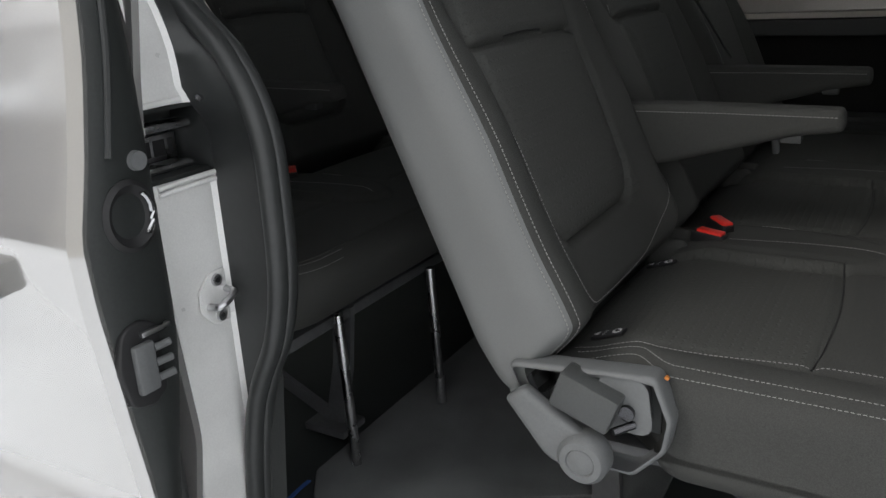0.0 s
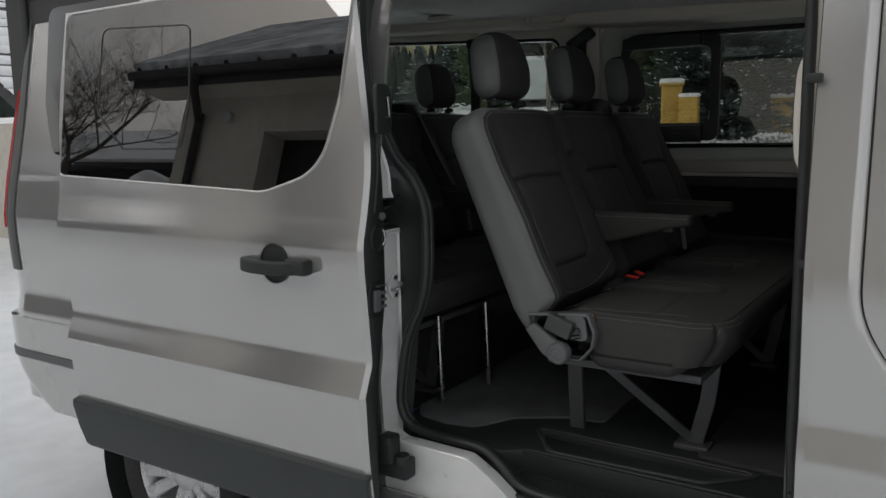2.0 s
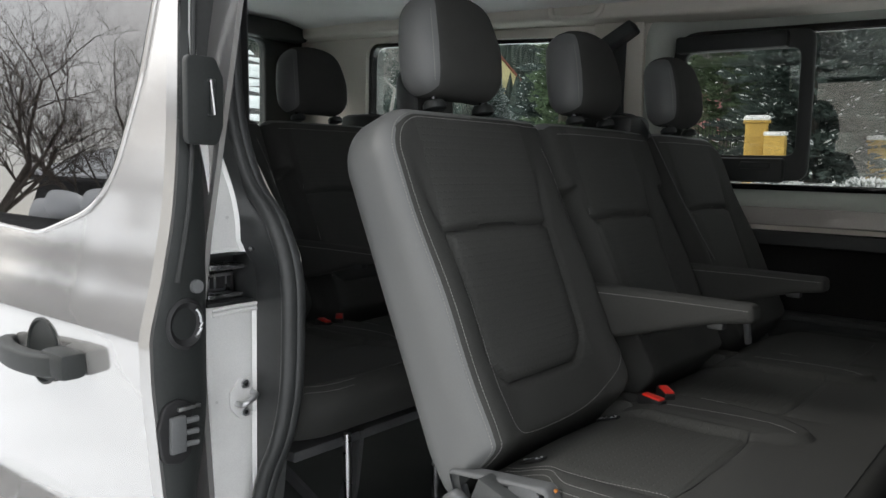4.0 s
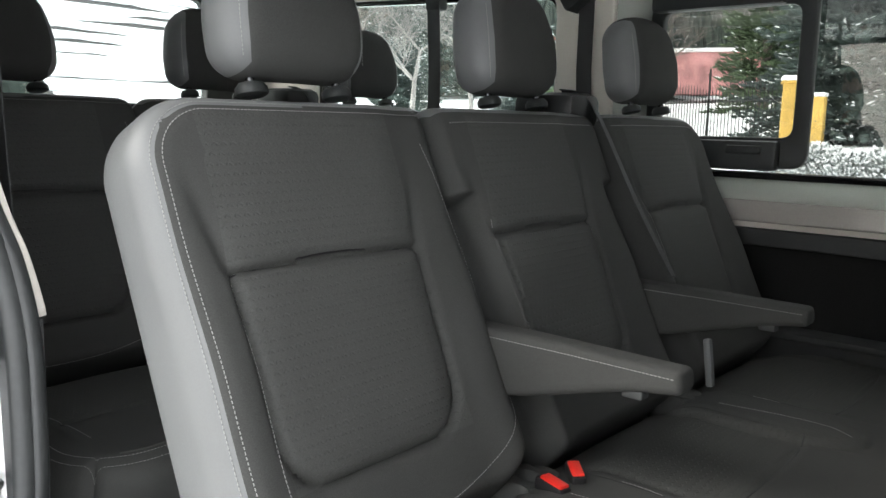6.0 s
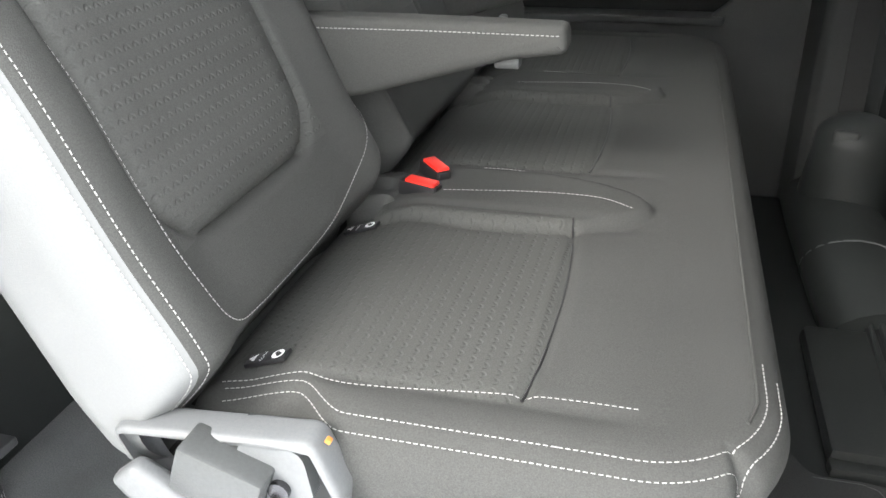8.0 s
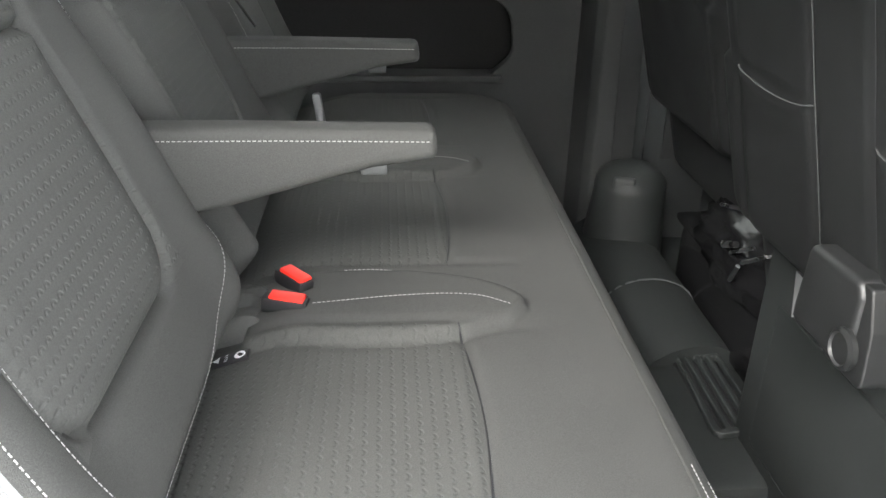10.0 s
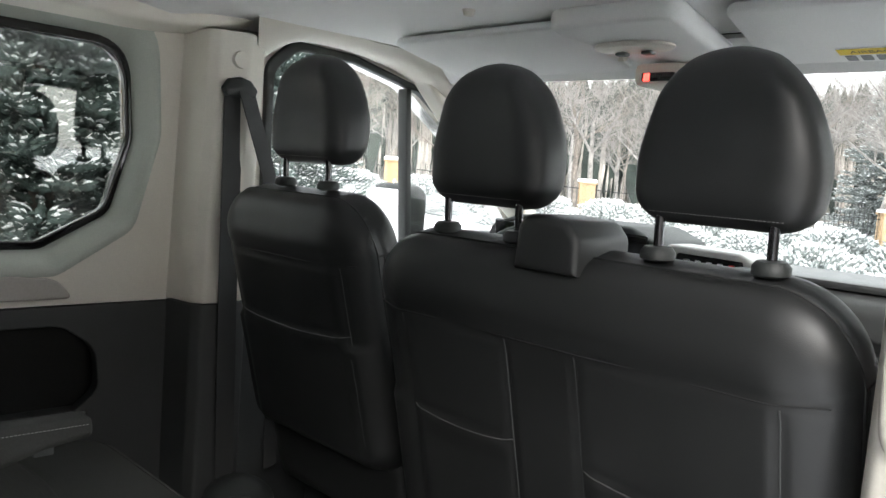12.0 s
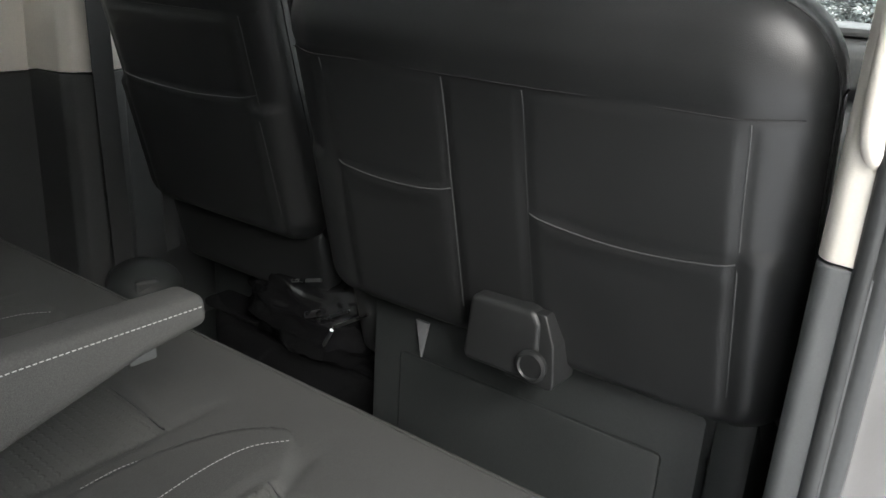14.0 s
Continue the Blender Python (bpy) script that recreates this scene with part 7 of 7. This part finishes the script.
# fence of brick pillars and iron pickets, and the gate
BRICK = mat("ochre_brick", (0.42, 0.29, 0.17), 0.85, grain=0.2, gscale=14, bump=0.8, bscale=50, stain=0.2, sscale=2)
YWALL = mat("yellow_plaster", (0.55, 0.36, 0.09), 0.85, grain=0.1, gscale=12, bump=0.4, bscale=60, stain=0.12, sscale=1.5)
IRON = mat("black_iron", (0.02, 0.02, 0.021), 0.5, metal=0.3, grain=0.2, gscale=30)
BRICKMESH = mesh_of("brick", bbox((-0.122, -0.013, -0.032), (0.122, 0.013, 0.032), 0.004, seg=1), BRICK)


def pillar(x, y, z, wide, high, m, brick=False, turn=0.0):
    p = group("gate_pillar", "ochre pillar with a cap of snow", "pillar", (x, y, z), "fence pillars")
    piece("shaft", bbox((-wide / 2, -wide / 2, -0.6), (wide / 2, wide / 2, high), 0.015), m, p, "plastered shaft", pose(x, y, z, 0, 0, turn))
    if brick:
        rows = int(high / 0.075)
        for k in range(rows):
            for sx, rot in ((0, 0), (0, 90), (0, 180), (0, 270)):
                b_ = new("brick", BRICKMESH)
                b_.parent = p
                off = (k % 2) * 0.03 - 0.015
                b_.matrix_basis = WORLD[p].inverted() @ pose(x, y, z + 0.05 + k * 0.075, 0, 0, turn) @ pose(0, 0, 0, 0, 0, rot) @ pose(off, -wide / 2, 0)
    piece("coping", bbox((-wide / 2 - 0.05, -wide / 2 - 0.05, high), (wide / 2 + 0.05, wide / 2 + 0.05, high + 0.06), 0.015), m, p, "coping stone", pose(x, y, z, 0, 0, turn))
    piece("snow_cap", rbox((wide + 0.1, wide + 0.1, 0.14), 0.06, 0.05), SNOW, p, "snow cap", pose(x, y, z + high + 0.115, 0, 0, turn))
    return p


def railing(p0, p1, high, name="iron_fence", arch=0.0, spacing=0.13):
    p0, p1 = Vector(p0), Vector(p1)
    d = p1 - p0
    o = group(name, "black iron picket fence in the snow" if name == "iron_fence" else "closed black wrought-iron gate", "fence" if name == "iron_fence" else "gate", tuple(p0), "fence panels")
    for hz in (0.15, high - 0.18):
        piece("rail", cyl(bmesh.new(), p0 + Vector((0, 0, hz)), p1 + Vector((0, 0, hz)), 0.018, n=6), IRON, o)
    n = max(2, int(d.length / spacing))
    me = mesh_of("picket", cyl(cyl(bmesh.new(), (0, 0, 0), (0, 0, 1), 0.011, n=5), (0, 0, 1), (0, 0, 1.08), 0.016, 0.001, 5), IRON)
    for i in range(1, n):
        t = i / n
        q = p0 + d * t
        hh = high + arch * math.sin(math.pi * t)
        pk_ = new("picket", me)
        pk_.parent = o
        pk_.matrix_basis = WORLD[o].inverted() @ Matrix.Translation(q) @ Matrix.Diagonal((1, 1, hh, 1))
    return o


D0 = 21.0
gx, gy = at_az(108.2 - 0.2, D0, (1.1, -1.28))
gz = ground_z(gx, gy)
pillar(gx, gy, gz + 0.05, 0.52, 1.42, YWALL, False, 20)
hx, hy = at_az(117.5, 25.5, (1.1, -1.28))
hz = ground_z(hx, hy)
railing((gx - 0.35, gy + 0.1, gz + 0.05), ((gx + hx) / 2, (gy + hy) / 2, (gz + hz) / 2), 1.25, "iron_gate", 0.28)
railing(((gx + hx) / 2, (gy + hy) / 2, (gz + hz) / 2), (hx + 0.35, hy, hz), 1.25, "iron_gate", 0.28)
gp = group("gate_post", "tall thin iron gate post", "post", ((gx + hx) / 2, (gy + hy) / 2, (gz + hz) / 2))
piece("post", cyl(bmesh.new(), ((gx + hx) / 2, (gy + hy) / 2, (gz + hz) / 2 - 0.2), ((gx + hx) / 2, (gy + hy) / 2, (gz + hz) / 2 + 1.95), 0.045, 0.03, 8), IRON, gp, "iron post")
wl = group("garden_wall", "yellow plastered garden wall beside the gate", "wall", (gx + 1.4, gy - 0.2, gz))
piece("wall", bbox((gx + 0.32, gy - 0.42, gz - 0.4), (gx + 0.8, gy - 0.20, gz + 1.15), 0.01), YWALL, wl, "yellow plaster wall")
piece("snow_cap", bbox((gx + 0.30, gy - 0.45, gz + 1.15), (gx + 0.82, gy - 0.17, gz + 1.25), 0.04), SNOW, wl, "snow on the wall")
for i in range(3):
    fx, fy = at_az(100.5 - 2.2 * i, 24 + i, (1.3, -2.6))
    pillar(fx, fy, ground_z(fx, fy) - 0.5, 0.5, 1.5, YWALL, False, 10)
F0, F1 = Vector((12.5, 29.0)), Vector((31.0, 8.0))
NP = 9
for i in range(NP):
    a = F0.lerp(F1, i / (NP - 1))
    za = ground_z(a.x, a.y)
    pillar(a.x, a.y, za, 0.55, 1.25, BRICK, True, -48)
    if i < NP - 1:
        b = F0.lerp(F1, (i + 1) / (NP - 1))
        zb = ground_z(b.x, b.y)
        railing((a.x, a.y, za), (b.x, b.y, zb), 1.25, "iron_fence", 0.0, 0.16)

# houses and containers
ROOFRED = mat("red_roof_tiles", (0.30, 0.09, 0.06), 0.8, grain=0.25, gscale=8, stain=0.2, sscale=1)
CREAM = mat("cream_render", (0.72, 0.62, 0.34), 0.9, grain=0.08, gscale=8, stain=0.1, sscale=0.8)
GREYW = mat("grey_beige_render", (0.50, 0.47, 0.42), 0.9, grain=0.08, gscale=9, bump=0.4, bscale=60, stain=0.12, sscale=0.7)
PINKW = mat("faded_pink_panel", (0.42, 0.20, 0.20), 0.8, grain=0.2, gscale=2, stain=0.35, sscale=0.9)
PALEW = mat("pale_grey_panel", (0.55, 0.58, 0.58), 0.7, grain=0.1, gscale=4, stain=0.15, sscale=0.6)


def gable_house(x, y, z, wide, deep, eave, ridge, turn, wall_m, roof_m, label):
    o = group("house", label, "house", (x, y, z))
    M = pose(x, y, z, 0, 0, turn)
    pr = [(-wide / 2, -1.0), (wide / 2, -1.0), (wide / 2, eave), (0, ridge), (-wide / 2, eave)]
    piece("wall", plate([pr], deep, 0, M @ xz(deep / 2, -1)), wall_m, o, "rendered gable walls", smooth=False)
    L = math.hypot(wide / 2 + 0.5, (ridge - eave) * (1 + 1.0 / wide))
    for s in (-1, 1):
        r = bmesh.new()
        a, b = Vector((0, 0, ridge + 0.1)), Vector((s * (wide / 2 + 0.5), 0, eave - 0.5 * (ridge - eave) / (wide / 2) + 0.1))
        sweep(r, [Vector((0, -deep / 2 - 0.4, 0)), Vector((0, deep / 2 + 0.4, 0))], [(a.x, a.z), (b.x, b.z), (b.x, b.z + 0.15), (a.x, a.z + 0.15)], (0, 0, 1))
        piece("roof", r, roof_m, o, "pitched roof", M, smooth=False)
    for wx, wz in ((-wide * 0.22, eave * 0.55), (wide * 0.22, eave * 0.55), (0, eave + (ridge - eave) * 0.35)):
        w_ = piece("window", bbox((wx - 0.45, -deep / 2 - 0.05, wz - 0.6), (wx + 0.45, -deep / 2 + 0.02, wz + 0.6), 0.02), WHITE, o, "white window frame", M)
        piece("pane", bbox((wx - 0.38, -deep / 2 - 0.06, wz - 0.52), (wx + 0.38, -deep / 2 - 0.045, wz + 0.52), 0.0), FRIT, w_, "dark pane", M)
    return o


hx2, hy2 = -44.0, 62.5
gable_house(hx2, hy2, 3.2, 7.2, 9.0, 4.0, 8.0, 36, CREAM, ROOFRED, "yellow gabled house with a red tiled roof")
cx_, cy_ = at_az(113.2, 44, (1.08, -1.22))
ct = group("container", "pink and pale grey site container under snow", "container", (cx_, cy_, ground_z(cx_, cy_)))
cm = pose(cx_, cy_, ground_z(cx_, cy_), 0, 0, 22)
piece("pink_side", bbox((-1.9, -1.2, 0.3), (2.4, 1.2, 2.35), 0.03), PINKW, ct, "faded pink panel", cm)
piece("pale_side", bbox((-4.4, -1.2, 0.3), (-1.9, 1.2, 2.35), 0.03), PALEW, ct, "pale grey panel", cm)
piece("snow_cap", rbox((6.9, 2.5, 0.22), 0.09, 0.15), SNOW, ct, "snow on the roof", cm @ pose(-1.0, 0, 2.45))
# snow-covered tiled roof behind the tailgate
lo = group("outbuilding", "low outbuilding with a snow-covered tiled roof", "building", (-9.5, 4.0, GROUND))
piece("wall", bbox((-13.0, 3.9, GROUND - 0.3), (-7.6, 6.5, 1.75), 0.02), GREYW, lo, "grey rendered wall")
ra, rbb = Vector((-7.1, 0, 1.62)), Vector((-12.6, 0, 4.75))
rl_ = (rbb - ra).length
rd = (rbb - ra) / rl_
rn = Vector((0, 1, 0)).cross(rd) * -1
rn = rn if rn.z > 0 else -rn
TILE = mat("dark_roof_tile", (0.05, 0.048, 0.05), 0.8, grain=0.3, gscale=6, stain=0.2, sscale=1)
RY0, RY1 = 2.4, 6.9
rf = bmesh.new()
v4 = [rf.verts.new(p) for p in (ra + Vector((0, RY0, 0)), ra + Vector((0, RY1, 0)), rbb + Vector((0, RY1, 0)), rbb + Vector((0, RY0, 0)))]
rf.faces.new(v4)
thicken(rf, 0.12)
piece("roof", rf, TILE, lo, "dark tiled roof", smooth=False)
rs = random.Random(9)
vs, fs = [], []
row = 0.0
while row < rl_ - 0.2:
    yy = RY0
    while yy < RY1 - 0.1:
        L = min(rs.uniform(1.5, 3.4), RY1 - yy)
        gap = 0.0
        short = 0.0
        a0, a1 = row + 0.012 + short, row + 0.30
        i = len(vs)
        n = max(2, int(L / 0.12))
        for k in range(n + 1):
            y_ = yy + L * k / n
            w = max(0.0, 0.085 + 0.22 * noise.noise((y_ * 0.8, row * 5.3, 0)) + 0.04 * noise.noise((y_ * 5, row * 9, 0)) + 0.02 * noise.noise((y_ * 19, row * 9, 4)))
            h0 = 0.020 + 0.006 * noise.noise((y_ * 3, row * 7, 2))
            for s_, hh in ((a0 + w, 0.0), (a0 + w + 0.02, h0), (a1, h0 + 0.004), (a1 + 0.02, 0.0)):
                p = ra + rd * s_ + rn * hh
                vs.append(Vector((p.x, y_, p.z)))
        for k in range(n):
            for c in range(3):
                fs.append((i + 4 * k + c, i + 4 * k + c + 1, i + 4 * k + 5 + c, i + 4 * k + 4 + c))
        yy += L + gap
    row += 0.30
me = mesh_py("roof_snow", vs, fs, [0] * len(fs), [SNOW], True)
ob = new("roof_snow", me)
ob.parent = lo
ob.matrix_basis = WORLD[lo].inverted()
ob["kind"], ob["label"] = "stuff", "broken rows of snow on the tiles"

# house across the yard, mirrored in the door's glass
hs = group("house", "grey-beige house with a snow-dusted tiled roof and a dark doorway", "house", (-1.0, -8.0, GROUND))
wy, ey, ez, ry, rz, HW, HE = -6.05, -5.60, 3.93, -7.70, 5.42, -7.25, 1.9
wo = [(HW, -0.3), (HE - 0.6, -0.3), (HE - 0.6, ez), (HW, ez)]
dw = [(-5.72, -0.2), (-4.3, -0.2), (-4.3, 3.28), (-5.72, 3.28)]
piece("wall", plate([wo, dw], 0.35, 0, xz(wy, -1)), GREYW, hs, "rendered wall", smooth=False)
piece("doorway", bbox((-5.9, wy - 0.42, -0.3), (-4.1, wy - 0.36, 3.4), 0), mat("dark_door", (0.015, 0.014, 0.014), 0.6, grain=0.2, gscale=10), hs, "dark door leaf")
piece("back_wall", bbox((HW, -9.5, -0.3), (HE - 0.6, -9.2, ez), 0), GREYW, hs, "rear wall", smooth=False)
for x in (HW, HE - 0.9):
    gab = [(-9.19, -0.3), (wy - 0.36, -0.3), (wy - 0.36, ez), (ry, rz - 0.12), (-9.19, ez)]
    piece("side_wall", plate([gab], 0.3, 0, yz(x, 1)), GREYW, hs, "gable wall", smooth=False)
SNOWT = mat("snowy_tiles", (0.55, 0.56, 0.58), 0.8, grain=0.35, gscale=5, stain=0.35, sscale=1.2)
for y in (ey, 2 * ry - ey):
    r2 = bmesh.new()
    r2.faces.new([r2.verts.new(p) for p in ((HW - 0.5, y, ez), (HE, y, ez), (HE, ry, rz), (HW - 0.5, ry, rz))])
    piece("roof", thicken(r2, 0.14), SNOWT, hs, "tiled roof dusted with snow", smooth=False)
for i in range(54):
    x = HW - 0.42 + i * 0.18
    tl_ = tube(bmesh.new(), [(x, ey + 0.03, ez + 0.03), (x, ry, rz + 0.03)], 0.045, 6)
    piece("tile_row", tl_, SNOWT if i % 3 else TILE, hs)
piece("ridge_tiles", tube(bmesh.new(), [(HW - 0.5, ry, rz + 0.05), (HE, ry, rz + 0.05)], 0.09, 8), TILE, hs, "dark ridge tiles")
piece("fascia_board", bbox((HW - 0.5, ey - 0.03, ez - 0.20), (HE, ey + 0.01, ez + 0.01), 0.004), TILE, hs, "dark fascia board")
piece("gutter", tube(bmesh.new(), [(HW - 0.5, ey + 0.07, ez - 0.06), (HE, ey + 0.07, ez - 0.06)], 0.06, 10), TILE, hs, "dark gutter")
piece("soffit", bbox((HW - 0.45, wy, ez - 0.20), (HE - 0.1, ey - 0.035, ez - 0.15), 0), GREYW, hs, "grey soffit", smooth=False)
piece("downpipe", tube(bmesh.new(), smooth_path([(-6.50, ey + 0.07, ez - 0.10), (-6.52, ey + 0.05, ez - 0.24), (-6.80, wy + 0.12, ez - 0.50), (-6.84, wy + 0.07, ez - 0.72), (-6.84, wy + 0.07, 0.0)], 5), 0.055, 10), TILE, hs, "dark downpipe")
piece("wall_lamp", cyl(bmesh.new(), (-6.35, wy, 3.45), (-6.35, wy + 0.07, 3.45), 0.07, n=14), PALEW, hs, "round wall lamp")
bare_tree("bare_tree", "large bare tree in the yard", (-15.6, -9.0, GROUND), 10.0, 31, BARK, 6, 0.05)
bare_tree("bare_tree", "bare tree beside the yard", (-17.2, -7.6, GROUND), 9.0, 37, BARK, 5, 0.05)
sc = group("snowy_mound", "heaps of snow over a high boulder wall", "snow heap", (-9.0, -6.9, GROUND))
for i in range(7):
    piece("heap", rbox((0.66, 0.6, 0.5), 0.22, 0.08, lambda u, v, w: (u, v, w + 0.05 * noise.noise((u * 4, v * 4, w * 4)))), SNOW, sc, "rounded heap of snow", pose(-12.6 + i * 0.82, -6.9 + 0.2 * (i % 2), 2.42 + 0.12 * (i % 3), 0, 0, i * 40))
piece("boulder_wall", bbox((-14.5, -7.4, GROUND - 0.2), (-7.4, -6.5, 2.30), 0.1), TILE, sc, "dark stone wall")
# two sheds with snowy roofs behind the yard
for x0, x1, y0, z0, z1 in ((-19.0, -12.6, -12.0, 4.55, 6.1), (-28.0, -19.6, -13.0, 4.75, 6.5)):
    shed = group("shed", "dark timber shed under a snow-covered roof", "shed", ((x0 + x1) / 2, y0 - 2, GROUND), "sheds")
    piece("wall", bbox((x0 + 0.3, y0 - 4.4, GROUND - 0.2), (x1 - 0.3, y0 - 0.3, z0), 0.02), TILE, shed, "dark timber walls", smooth=False)
    for y in (y0, y0 - 4.7):
        r2 = bmesh.new()
        r2.faces.new([r2.verts.new(p) for p in ((x0, y, z0), (x1, y, z0), (x1, y0 - 2.35, z1), (x0, y0 - 2.35, z1))])
        piece("roof", thicken(r2, 0.16), SNOW, shed, "roof under snow", smooth=False)
    piece("gutter", tube(bmesh.new(), [(x0, y0 + 0.06, z0 - 0.04), (x1, y0 + 0.06, z0 - 0.04)], 0.09, 8), TILE, shed, "dark gutter")

# hillside woods far off
def hill(a, d):
    """Height of the wooded hillside at the azimuth a (degrees) and distance d."""
    up = 0.16 + 0.08 * step1(a, 60, 90)
    return 0.8 + max(0.0, d - 66) * up * (1 + 0.15 * noise.noise((a * 0.08, d * 0.02, 0)))


hb2 = bmesh.new()
rw = random.Random(2)
rings_ = []
for i in range(181):
    a = -30 + i * 1.2
    rings_.append([hb2.verts.new((d * math.cos(radians(a)), d * math.sin(radians(a)), hill(a, d) - (1.5 if d == 64 else 0))) for d in (64, 80, 100, 125, 155, 190)])
for i, (a, b) in enumerate(zip(rings_, rings_[1:])):
    for k in range(5):
        f = hb2.faces.new((a[k], b[k], b[k + 1], a[k + 1]))
        f.material_index = 1 if -30 + i * 1.2 < 66 else 0
WOODS = mat("misty_woods", (0.045, 0.055, 0.052), 1.0, grain=0.45, gscale=0.35, stain=0.35, sscale=0.06)
FROST = mat("frosted_woods", (0.36, 0.335, 0.31), 1.0, grain=0.45, gscale=0.5, stain=0.3, sscale=0.08)
setting("backdrop", hb2, [WOODS, FROST], "misty wooded hillside in winter", "hillside")
vs, fs, ms = [], [], []
for i in range(34000):
    a = rw.uniform(-12, 165)
    d = 66 + 120 * rw.random() ** 1.3
    green = rw.random() < (0.12 + 0.84 * step1(a, 58, 84))
    p = Vector((d * math.cos(radians(a)), d * math.sin(radians(a)), hill(a, d) - 0.8))
    h_ = rw.uniform(4, 9) if green else rw.uniform(3, 7)
    spindle(vs, fs, ms, p, Vector((rw.uniform(-.05, .05), rw.uniform(-.05, .05), 1)), h_, h_ * (rw.uniform(0.10, 0.2) if green else rw.uniform(0.012, 0.035)), 0 if green else 1)
fw = new("far_woods", mesh_py("far_woods", vs, fs, ms, [mat("far_green", (0.032, 0.042, 0.036), 1.0, grain=0.4, gscale=0.8), mat("far_frost", (0.34, 0.31, 0.285), 1.0, grain=0.4, gscale=0.9)]))
tagged(fw, "distant mixed woods in winter haze", "woods", kind="stuff")
